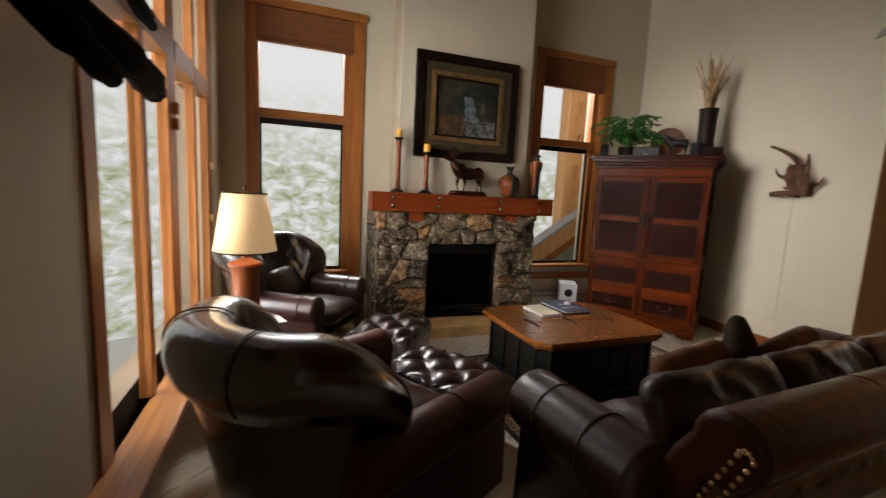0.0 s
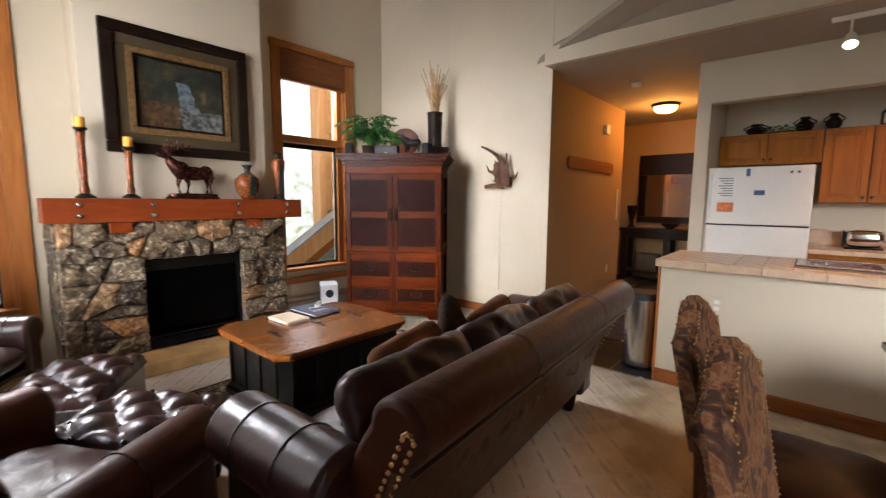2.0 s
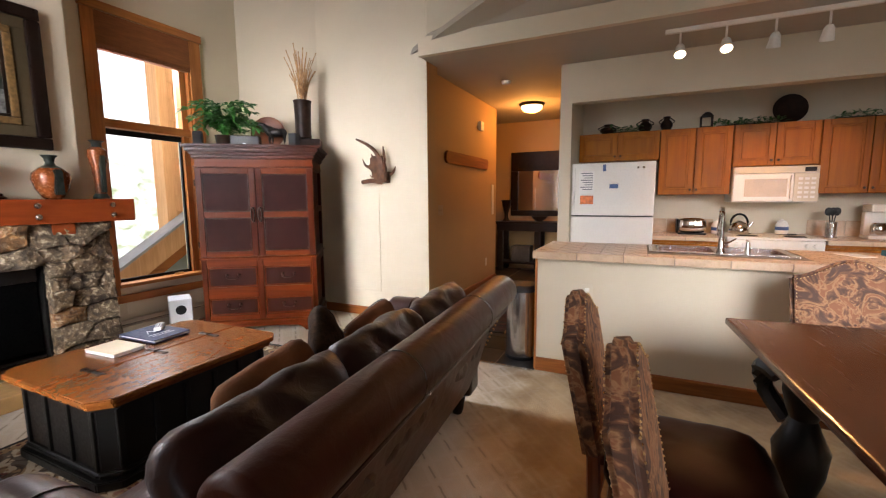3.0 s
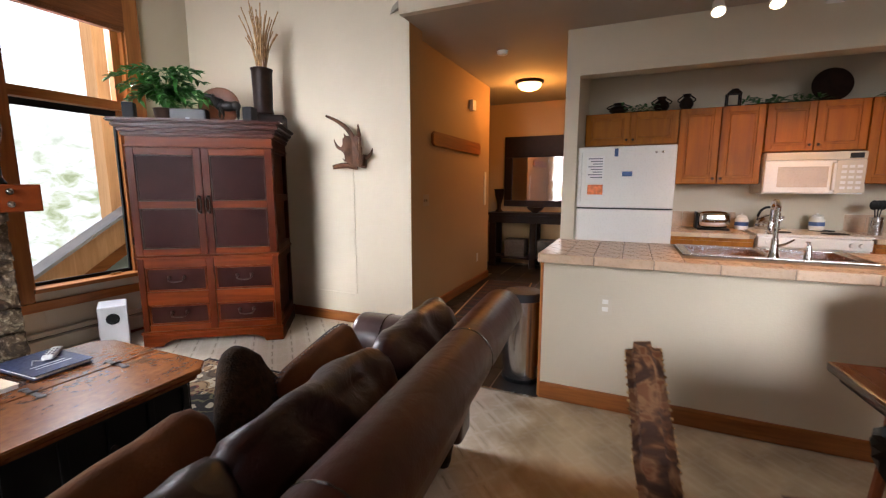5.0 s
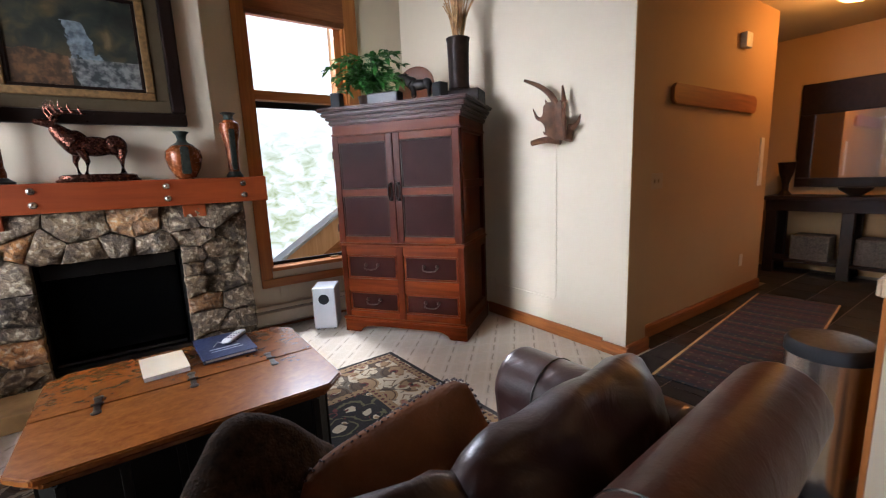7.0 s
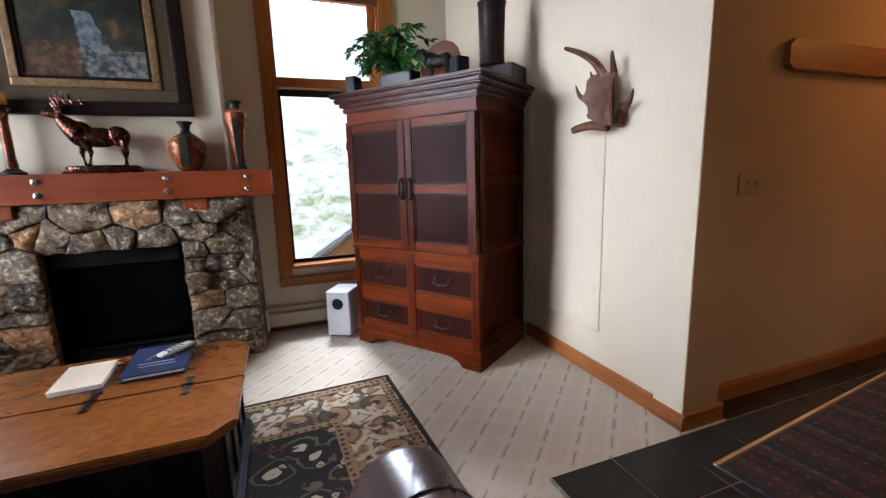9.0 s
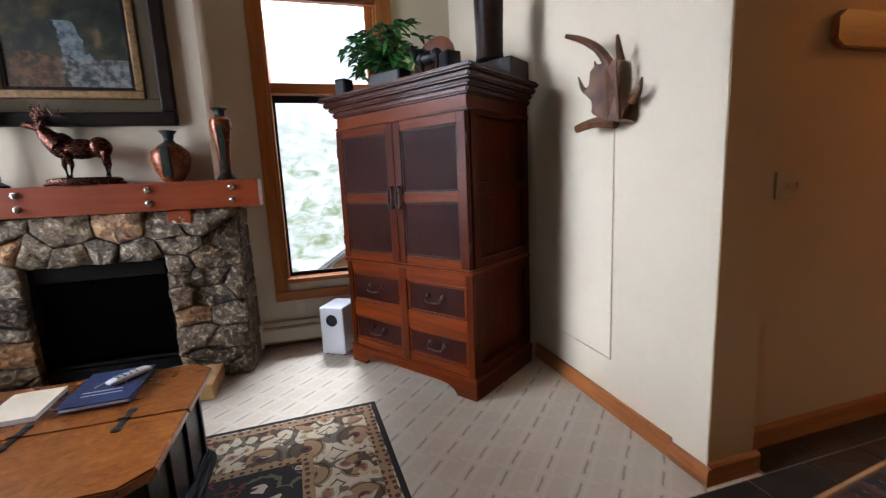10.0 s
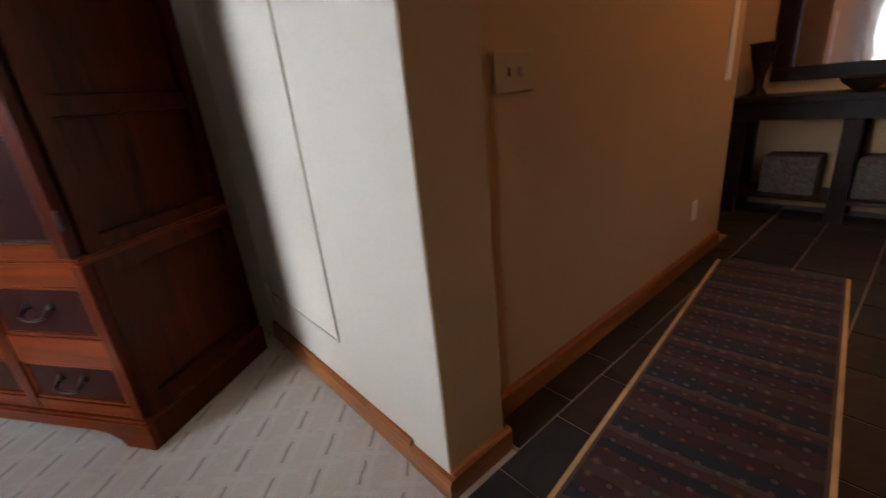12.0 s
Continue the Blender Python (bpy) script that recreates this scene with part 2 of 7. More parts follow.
def glass_mat():
    m, nt, b = node_mat("window_glass")
    b.inputs["Base Color"].default_value = (1, 1, 1, 1)
    b.inputs["Roughness"].default_value = 0.0
    b.inputs["IOR"].default_value = 1.02
    b.inputs["Transmission Weight"].default_value = 1.0
    return m


M_GLASS = glass_mat()


def stone_mat():
    m, nt, b = node_mat("moss_rock_stone")
    oi = nt.nodes.new("ShaderNodeObjectInfo")
    v = coords(nt, (1, 1, 1), True)
    n1 = add(nt, "ShaderNodeTexNoise", Scale=13.0, Detail=9.0, Distortion=1.4)
    n2 = add(nt, "ShaderNodeTexNoise", Scale=38.0, Detail=5.0)
    vo = add(nt, "ShaderNodeTexVoronoi", Scale=22.0)
    for n in (n1, n2, vo):
        nt.links.new(v, n.inputs["Vector"])
    base = ramp(nt, oi.outputs["Random"], [(0.0, (0.055, 0.041, 0.028)), (0.3, (0.125, 0.092, 0.056)), (0.55, (0.085, 0.066, 0.045)), (0.8, (0.16, 0.115, 0.065)), (1.0, (0.28, 0.13, 0.038))])
    blot = ramp(nt, n1.outputs[0], [(0.36, (0.10, 0.07, 0.045)), (0.5, (0.45, 0.4, 0.33)), (0.66, (1.0, 0.93, 0.78))])
    c = mixc(nt, 0.75, base, blot, "OVERLAY")
    lich = ramp(nt, n2.outputs[0], [(0.52, (0, 0, 0)), (0.62, (1, 1, 1))])
    c = mixc(nt, mathn(nt, "MULTIPLY", lich, ramp(nt, n1.outputs[0], [(0.42, (0.1, 0.1, 0.1)), (0.6, (0.9, 0.9, 0.9))])), c, (0.42, 0.35, 0.24))
    nt.links.new(c, b.inputs["Base Color"])
    b.inputs["Roughness"].default_value = 0.8
    h = mixc(nt, 0.4, n1.outputs[0], n2.outputs[0])
    bumped(nt, b, h, 0.8, 0.025)
    return m


M_LEATHER_B.node_tree.nodes["Principled BSDF"].inputs["Specular IOR Level"].default_value = 0.8
M_LEATHER.node_tree.nodes["Principled BSDF"].inputs["Specular IOR Level"].default_value = 0.7
M_LEATHER_R.node_tree.nodes["Principled BSDF"].inputs["Specular IOR Level"].default_value = 0.28
M_CUSHION.node_tree.nodes["Principled BSDF"].inputs["Specular IOR Level"].default_value = 0.5
M_STONE = stone_mat()
M_PANEL.node_tree.nodes["Principled BSDF"].inputs["Specular IOR Level"].default_value = 0.03
M_LEATHER_B.node_tree.nodes["Principled BSDF"].inputs["Coat Weight"].default_value = 0.9
M_LEATHER_B.node_tree.nodes["Principled BSDF"].inputs["Coat Roughness"].default_value = 0.16
for lm in (M_LEATHER, M_CUSHION):
    lm.node_tree.nodes["Principled BSDF"].inputs["Coat Weight"].default_value = 0.2
    lm.node_tree.nodes["Principled BSDF"].inputs["Coat Roughness"].default_value = 0.25


def carpet_mat():
    """Cut-and-loop pile: short dashes in staggered rows, at 45 degrees to the walls."""
    m, nt, b = node_mat("beige_patterned_carpet")
    v = coords(nt, (1, 1, 1), True)
    n1 = add(nt, "ShaderNodeTexNoise", Scale=240.0, Detail=2.0)
    n2 = add(nt, "ShaderNodeTexNoise", Scale=2.2, Detail=3.0)
    n3 = add(nt, "ShaderNodeTexNoise", Scale=30.0, Detail=2.0)
    for n in (n1, n2, n3):
        nt.links.new(v, n.inputs["Vector"])
    sep = nt.nodes.new("ShaderNodeSeparateXYZ")
    nt.links.new(v, sep.inputs[0])
    wob = mathn(nt, "MULTIPLY", mathn(nt, "SUBTRACT", n3.outputs[0], 0.5), 0.012)
    u = mathn(nt, "ADD", mathn(nt, "MULTIPLY", mathn(nt, "ADD", sep.outputs[0], sep.outputs[1]), 0.7071), wob)
    w = mathn(nt, "ADD", mathn(nt, "MULTIPLY", mathn(nt, "SUBTRACT", sep.outputs[1], sep.outputs[0]), 0.7071), wob)
    wr = mathn(nt, "DIVIDE", w, 0.148)
    row = mathn(nt, "FLOOR", wr)
    fw = mathn(nt, "ABSOLUTE", mathn(nt, "SUBTRACT", mathn(nt, "FRACT", wr), 0.5))
    fu = mathn(nt, "FRACT", mathn(nt, "ADD", mathn(nt, "DIVIDE", u, 0.155), mathn(nt, "MULTIPLY", row, 0.2)))
    dash = mathn(nt, "MULTIPLY", mathn(nt, "LESS_THAN", fw, 0.034), mathn(nt, "LESS_THAN", fu, 0.62))
    rib = mathn(nt, "MAXIMUM", mathn(nt, "LESS_THAN", mathn(nt, "ABSOLUTE", mathn(nt, "SUBTRACT", fu, 0.8)), 0.06), mathn(nt, "LESS_THAN", mathn(nt, "ABSOLUTE", mathn(nt, "SUBTRACT", fw, 0.17)), 0.06))
    c = ramp(nt, n1.outputs[0], [(0.3, (0.54, 0.465, 0.355)), (0.7, (0.72, 0.64, 0.51))])
    c = mixc(nt, ramp(nt, n2.outputs[0], [(0.35, (0, 0, 0)), (0.7, (0.25, 0.25, 0.25))]), c, (0.40, 0.33, 0.23))
    # darker tan patch between the entry, the bar and the dining table, its pattern faint
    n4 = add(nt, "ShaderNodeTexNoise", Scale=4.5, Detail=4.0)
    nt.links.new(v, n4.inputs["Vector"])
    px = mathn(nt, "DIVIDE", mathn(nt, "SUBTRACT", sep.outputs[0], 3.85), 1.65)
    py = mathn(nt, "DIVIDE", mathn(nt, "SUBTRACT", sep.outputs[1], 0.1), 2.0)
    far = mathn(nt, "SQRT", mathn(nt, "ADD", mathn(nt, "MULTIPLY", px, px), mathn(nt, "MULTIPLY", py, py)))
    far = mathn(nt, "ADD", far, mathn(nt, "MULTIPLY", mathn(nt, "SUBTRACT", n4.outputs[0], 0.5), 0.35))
    # mask of the tan patch, 1 inside and fading out at its edge
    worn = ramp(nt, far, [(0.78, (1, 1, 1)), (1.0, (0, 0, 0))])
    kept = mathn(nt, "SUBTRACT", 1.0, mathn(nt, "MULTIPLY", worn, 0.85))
    tan_tone = ramp(nt, n4.outputs[0], [(0.35, (0.25, 0.155, 0.065)), (0.62, (0.40, 0.275, 0.135))])
    c = mixc(nt, mathn(nt, "MULTIPLY", worn, 0.88), c, tan_tone)
    c = mixc(nt, mathn(nt, "MULTIPLY", mathn(nt, "MULTIPLY", rib, 0.34), kept), c, (0.70, 0.64, 0.55))
    c = mixc(nt, mathn(nt, "MULTIPLY", mathn(nt, "MULTIPLY", dash, 0.56), kept), c, (0.20, 0.165, 0.115))
    nt.links.new(c, b.inputs["Base Color"])
    b.inputs["Roughness"].default_value = 0.95
    h = mathn(nt, "SUBTRACT", mathn(nt, "ADD", n1.outputs[0], mathn(nt, "MULTIPLY", rib, 0.5)), mathn(nt, "MULTIPLY", dash, 1.2))
    bumped(nt, b, h, 0.6, 0.008)
    return m


M_CARPET = carpet_mat()


def slate_mat():
    m, nt, b = node_mat("multicolour_slate")
    oi = nt.nodes.new("ShaderNodeObjectInfo")
    v = coords(nt, (1, 1, 1), True)
    n1 = add(nt, "ShaderNodeTexNoise", Scale=5.0, Detail=7.0, Distortion=1.5)
    nt.links.new(v, n1.inputs["Vector"])
    base = ramp(nt, oi.outputs["Random"], [(0.0, (0.013, 0.013, 0.014)), (0.4, (0.022, 0.019, 0.017)), (0.75, (0.030, 0.017, 0.011)), (1.0, (0.018, 0.019, 0.017))])
    c = mixc(nt, 0.6, base, ramp(nt, n1.outputs[0], [(0.3, (0.2, 0.2, 0.2)), (0.7, (0.75, 0.68, 0.6))]), "OVERLAY")
    nt.links.new(c, b.inputs["Base Color"])
    b.inputs["Roughness"].default_value = 0.55
    b.inputs["Specular IOR Level"].default_value = 0.2
    bumped(nt, b, n1.outputs[0], 0.4, 0.01)
    return m


M_SLATE = slate_mat()


def persian(name, ground, field, cream, red, gold, half_x, half_y, border):
    """A woven rug: dark edge, cream border with round motifs, dark field with flowers."""
    m, nt, b = node_mat(name)
    tc = nt.nodes.new("ShaderNodeTexCoord")
    sep = nt.nodes.new("ShaderNodeSeparateXYZ")
    nt.links.new(tc.outputs["Object"], sep.inputs[0])
    dx = mathn(nt, "SUBTRACT", half_x, mathn(nt, "ABSOLUTE", sep.outputs[0]))
    dy = mathn(nt, "SUBTRACT", half_y, mathn(nt, "ABSOLUTE", sep.outputs[1]))
    d = mathn(nt, "MINIMUM", dx, dy)
    nz = add(nt, "ShaderNodeTexNoise", Scale=9.0, Detail=3.0)
    nt.links.new(tc.outputs["Object"], nz.inputs["Vector"])
    warp = nt.nodes.new("ShaderNodeVectorMath")
    warp.operation = "MULTIPLY_ADD"
    nt.links.new(nz.outputs["Color"], warp.inputs[0])
    warp.inputs[1].default_value = (0.10, 0.10, 0)
    nt.links.new(tc.outputs["Object"], warp.inputs[2])

    def motif(scale, ringed, jitter):
        vo = add(nt, "ShaderNodeTexVoronoi", Scale=scale, Randomness=jitter)
        nt.links.new(warp.outputs[0] if jitter > 0.3 else tc.outputs["Object"], vo.inputs["Vector"])
        r = nt.nodes.new("ShaderNodeValToRGB")
        r.color_ramp.interpolation = "CONSTANT"
        e = r.color_ramp.elements
        while len(e) < len(ringed):
            e.new(0.5)
        for el, (p, cc) in zip(e, ringed):
            el.position, el.color = p, (*cc, 1)
        nt.links.new(vo.outputs["Distance"], r.inputs[0])
        return r.outputs[0]

    blk = ground
    fieldc = motif(6.2, [(0.0, red), (0.10, gold), (0.17, cream), (0.29, field), (0.42, field), (0.5, (0.12, 0.11, 0.05)), (0.56, field)], 0.75)
    vine = motif(13.0, [(0.0, gold), (0.16, cream), (0.24, blk), (0.5, red), (0.58, blk)], 0.9)
    sel = ramp(nt, nz.outputs[0], [(0.53, (0, 0, 0)), (0.56, (1, 1, 1))])
    fieldc = mixc(nt, sel, fieldc, vine)
    bord = motif(4.6, [(0.0, field), (0.07, red), (0.13, gold), (0.33, (0.10, 0.05, 0.02)), (0.37, gold), (0.42, cream), (0.56, (0.16, 0.10, 0.05)), (0.60, cream)], 0.15)
    curl = motif(11.5, [(0.0, (0.20, 0.05, 0.03)), (0.2, gold), (0.30, cream), (0.52, (0.035, 0.022, 0.014))], 1.0)
    sel2 = ramp(nt, nz.outputs[0], [(0.47, (0, 0, 0)), (0.49, (1, 1, 1))])
    bord = mixc(nt, mathn(nt, "MULTIPLY", sel2, 0.8), bord, curl)
    guard = motif(26.0, [(0.0, red), (0.22, blk), (0.3, gold)], 0.3)

    def band(lo_d, hi_d):
        return mathn(nt, "MULTIPLY", mathn(nt, "GREATER_THAN", d, lo_d), mathn(nt, "LESS_THAN", d, hi_d))

    c = mixc(nt, mathn(nt, "LESS_THAN", d, border), fieldc, bord)
    c = mixc(nt, band(border, border + 0.05), c, guard)
    c = mixc(nt, band(0.035, 0.085), c, guard)
    c = mixc(nt, mathn(nt, "LESS_THAN", d, 0.028), c, blk)
    fine = add(nt, "ShaderNodeTexNoise", Scale=300.0, Detail=2.0)
    nt.links.new(tc.outputs["Object"], fine.inputs["Vector"])
    c = mixc(nt, 0.35, c, ramp(nt, fine.outputs[0], [(0.3, (0.3, 0.3, 0.3)), (0.7, (0.9, 0.9, 0.9))]), "MULTIPLY")
    nt.links.new(c, b.inputs["Base Color"])
    b.inputs["Roughness"].default_value = 0.95
    bumped(nt, b, fine.outputs[0], 0.5, 0.004)
    return m


def runner_mat():
    """Bands of small stepped figures across a worn red runner."""
    m, nt, b = node_mat("striped_kilim_weave")
    tc = nt.nodes.new("ShaderNodeTexCoord")
    sep = nt.nodes.new("ShaderNodeSeparateXYZ")
    nt.links.new(tc.outputs["Object"], sep.inputs[0])
    nz = add(nt, "ShaderNodeTexNoise", Scale=14.0, Detail=3.0)
    nt.links.new(tc.outputs["Object"], nz.inputs["Vector"])
    x = mathn(nt, "ADD", mathn(nt, "DIVIDE", sep.outputs[0], 0.34), mathn(nt, "MULTIPLY", nz.outputs[0], 0.08))
    r = nt.nodes.new("ShaderNodeValToRGB")
    r.color_ramp.interpolation = "CONSTANT"
    e = r.color_ramp.elements
    cols = [(0.0, (0.034, 0.008, 0.006)), (0.18, (0.008, 0.008, 0.009)), (0.3, (0.042, 0.012, 0.008)), (0.42, (0.055, 0.033, 0.017)), (0.5, (0.009, 0.011, 0.013)), (0.66, (0.028, 0.008, 0.006)), (0.84, (0.045, 0.021, 0.011))]
    while len(e) < len(cols):
        e.new(0.5)
    for el, (p, cc) in zip(e, cols):
        el.position, el.color = p, (*cc, 1)
    nt.links.new(mathn(nt, "FRACT", x), r.inputs[0])
    vo = add(nt, "ShaderNodeTexVoronoi", Scale=17.0, Randomness=0.25)
    nt.links.new(tc.outputs["Object"], vo.inputs["Vector"])
    spot = mathn(nt, "LESS_THAN", vo.outputs["Distance"], 0.30)
    c = mixc(nt, mathn(nt, "MULTIPLY", spot, 0.75), r.outputs[0], vo.outputs["Color"], "SOFT_LIGHT")
    c = mixc(nt, mathn(nt, "MULTIPLY", mathn(nt, "LESS_THAN", vo.outputs["Distance"], 0.16), 0.25), c, (0.22, 0.13, 0.06))
    edge = mathn(nt, "GREATER_THAN", mathn(nt, "ABSOLUTE", sep.outputs[1]), 0.275)
    c = mixc(nt, edge, c, (0.075, 0.04, 0.018))
    nt.links.new(c, b.inputs["Base Color"])
    b.inputs["Roughness"].default_value = 0.95
    bumped(nt, b, nz.outputs[0], 0.3, 0.004)
    return m


def chenille_mat():
    m, nt, b = node_mat("brown_damask_tapestry")
    v = coords(nt)
    n1 = add(nt, "ShaderNodeTexNoise", Scale=11.0, Detail=3.0, Distortion=2.5)
    n2 = add(nt, "ShaderNodeTexNoise", Scale=160.0, Detail=2.0)
    nt.links.new(v, n1.inputs["Vector"])
    nt.links.new(v, n2.inputs["Vector"])
    c = ramp(nt, n1.outputs[0], [(0.38, (0.06, 0.024, 0.012)), (0.47, (0.15, 0.062, 0.026)), (0.53, (0.30, 0.155, 0.07)), (0.6, (0.19, 0.072, 0.026))])
    nt.links.new(c, b.inputs["Base Color"])
    b.inputs["Roughness"].default_value = 0.75
    bumped(nt, b, mathn(nt, "ADD", n1.outputs[0], mathn(nt, "MULTIPLY", n2.outputs[0], 0.2)), 0.5, 0.01)
    return m


def painting_mat():
    """A dim landscape: dark woods, a pale fall of water, warm bank below."""
    m, nt, b = node_mat("oil_painted_landscape")
    tc = nt.nodes.new("ShaderNodeTexCoord")
    sep = nt.nodes.new("ShaderNodeSeparateXYZ")
    nt.links.new(tc.outputs["Object"], sep.inputs[0])
    n1 = add(nt, "ShaderNodeTexNoise", Scale=9.0, Detail=6.0, Distortion=0.6)
    n2 = add(nt, "ShaderNodeTexNoise", Scale=30.0, Detail=4.0)
    nt.links.new(tc.outputs["Object"], n1.inputs["Vector"])
    nt.links.new(tc.outputs["Object"], n2.inputs["Vector"])
    c = ramp(nt, n1.outputs[0], [(0.3, (0.006, 0.007, 0.006)), (0.5, (0.018, 0.022, 0.017)), (0.62, (0.05, 0.038, 0.018)), (0.75, (0.12, 0.09, 0.045))])
    wob = mathn(nt, "MULTIPLY", mathn(nt, "SUBTRACT", n1.outputs[0], 0.5), 0.22)
    slant = mathn(nt, "ADD", sep.outputs[0], mathn(nt, "ADD", mathn(nt, "MULTIPLY", sep.outputs[2], 0.42), wob))
    fall = mathn(nt, "LESS_THAN", mathn(nt, "ABSOLUTE", mathn(nt, "SUBTRACT", slant, 0.03)), 0.055)
    high = mathn(nt, "MULTIPLY", mathn(nt, "GREATER_THAN", sep.outputs[2], -0.10), mathn(nt, "LESS_THAN", sep.outputs[2], 0.115))
    c = mixc(nt, mathn(nt, "MULTIPLY", mathn(nt, "MULTIPLY", fall, high), 0.75), c, ramp(nt, n2.outputs[0], [(0.35, (0.05, 0.07, 0.085)), (0.65, (0.20, 0.235, 0.26))]))
    pool = mathn(nt, "MULTIPLY", mathn(nt, "LESS_THAN", sep.outputs[2], -0.10), mathn(nt, "GREATER_THAN", mathn(nt, "ADD", sep.outputs[0], wob), -0.02))
    c = mixc(nt, mathn(nt, "MULTIPLY", pool, 0.8), c, ramp(nt, n2.outputs[0], [(0.40, (0.025, 0.03, 0.032)), (0.62, (0.20, 0.20, 0.19))]))
    bank = mathn(nt, "MULTIPLY", mathn(nt, "LESS_THAN", mathn(nt, "ADD", sep.outputs[2], wob), -0.075), mathn(nt, "LESS_THAN", sep.outputs[0], -0.03))
    c = mixc(nt, mathn(nt, "MULTIPLY", bank, 0.75), c, ramp(nt, n2.outputs[0], [(0.4, (0.035, 0.018, 0.010)), (0.62, (0.12, 0.060, 0.026))]))
    nt.links.new(c, b.inputs["Base Color"])
    b.inputs["Roughness"].default_value = 0.3
    bumped(nt, b, n2.outputs[0], 0.2, 0.002)
    return m


M_RUG = persian("black_cream_persian_weave", (0.012, 0.009, 0.008), (0.014, 0.010, 0.009), (0.55, 0.46, 0.32), (0.14, 0.028, 0.02), (0.30, 0.19, 0.09), 1.05, 0.98, 0.36)
M_RUNNER = runner_mat()
M_DAMASK = chenille_mat()
M_PAINTING = painting_mat()
# ---- mesh helpers ----
def part(name, bm, material, parent=None, label="", smooth=False, m=None):
    """Links a bmesh as one mesh object, under a thing or a part."""
    me = bpy.data.meshes.new(name)
    bm.normal_update()
    bm.to_mesh(me)
    bm.free()
    me.materials.append(material)
    if smooth:
        for p in me.polygons:
            p.use_smooth = True
        me.set_sharp_from_angle(angle=radians(38))
    ob = new(name, me)
    if parent:
        ob.parent = parent
    if m is not None:
        ob.matrix_basis = m
    if label:
        ob["label"] = label
    return ob


def thing(name, m, label, category, group=""):
    return_ob = new(name)
    return_ob.empty_display_size = 0.1
    return_ob.matrix_basis = m
    return tagged(return_ob, label, category, group)


def box(x0, y0, z0, x1, y1, z1, bevel=0.0, seg=2, bm=None):
    own = bm is None
    b = bmesh.new()
    r = bmesh.ops.create_cube(b, size=1.0)
    for v in r["verts"]:
        v.co = Vector(((x0 + x1) / 2 + v.co.x * (x1 - x0), (y0 + y1) / 2 + v.co.y * (y1 - y0), (z0 + z1) / 2 + v.co.z * (z1 - z0)))
    if bevel:
        bmesh.ops.bevel(b, geom=b.edges[:], offset=bevel, segments=seg, affect="EDGES", profile=0.6)
    if own:
        return b
    return join(bm, b)


def join(bm, other, m=None):
    if m is not None:
        other.transform(m)
    me = bpy.data.meshes.new("tmp")
    other.to_mesh(me)
    other.free()
    bm.from_mesh(me)
    bpy.data.meshes.remove(me)
    return bm


def prism(poly, axis, a0, a1, bevel=0.0, seg=2):
    """A polygon in the two other axes, extruded along axis ('x', 'y' or 'z')."""
    bm = bmesh.new()
    def at(p, a):
        return {"x": (a, p[0], p[1]), "y": (p[0], a, p[1]), "z": (p[0], p[1], a)}[axis]
    lo = [bm.verts.new(at(p, a0)) for p in poly]
    hi = [bm.verts.new(at(p, a1)) for p in poly]
    n = len(poly)
    bm.faces.new(lo)
    bm.faces.new(hi[::-1])
    for i in range(n):
        bm.faces.new((lo[i], hi[i], hi[(i + 1) % n], lo[(i + 1) % n]))
    bmesh.ops.recalc_face_normals(bm, faces=bm.faces[:])
    if bevel:
        bmesh.ops.bevel(bm, geom=bm.edges[:], offset=bevel, segments=seg, affect="EDGES")
    return bm


def lathe(profile, n=28, sx=1.0, sy=1.0):
    """(radius, z) pairs turned about z, closed at both ends."""
    bm = bmesh.new()
    rings = []
    for r, z in profile:
        rings.append([bm.verts.new((sx * max(r, 1e-4) * math.cos(2 * math.pi * i / n), sy * max(r, 1e-4) * math.sin(2 * math.pi * i / n), z)) for i in range(n)])
    for a, b in zip(rings, rings[1:]):
        for i in range(n):
            bm.faces.new((a[i], a[(i + 1) % n], b[(i + 1) % n], b[i]))
    bm.faces.new(rings[0][::-1])
    bm.faces.new(rings[-1])
    bmesh.ops.recalc_face_normals(bm, faces=bm.faces[:])
    return bm


def tube(points, radii, n=8):
    """A round bar through points, with a radius at each."""
    bm = bmesh.new()
    pts = [Vector(p) for p in points]
    if isinstance(radii, (int, float)):
        radii = [radii] * len(pts)
    rings = []
    for i, p in enumerate(pts):
        d = (pts[min(i + 1, len(pts) - 1)] - pts[max(i - 1, 0)]).normalized()
        q = d.to_track_quat("Z", "Y")
        rings.append([bm.verts.new(p + q @ Vector((radii[i] * math.cos(2 * math.pi * k / n), radii[i] * math.sin(2 * math.pi * k / n), 0))) for k in range(n)])
    for a, b in zip(rings, rings[1:]):
        for k in range(n):
            bm.faces.new((a[k], a[(k + 1) % n], b[(k + 1) % n], b[k]))
    bm.faces.new(rings[0][::-1])
    bm.faces.new(rings[-1])
    return bm


def spline(pts, n=24):
    """Catmull-Rom through pts."""
    out = []
    p = [Vector(q) for q in pts]
    for k in range(n + 1):
        f = k / n * (len(p) - 1)
        i = min(int(f), len(p) - 2)
        u = f - i
        a, b, c, d = p[max(i - 1, 0)], p[i], p[i + 1], p[min(i + 2, len(p) - 1)]
        out.append(0.5 * (2 * b + (c - a) * u + (2 * a - 5 * b + 4 * c - d) * u * u + (3 * b - a - 3 * c + d) * u ** 3))
    return out


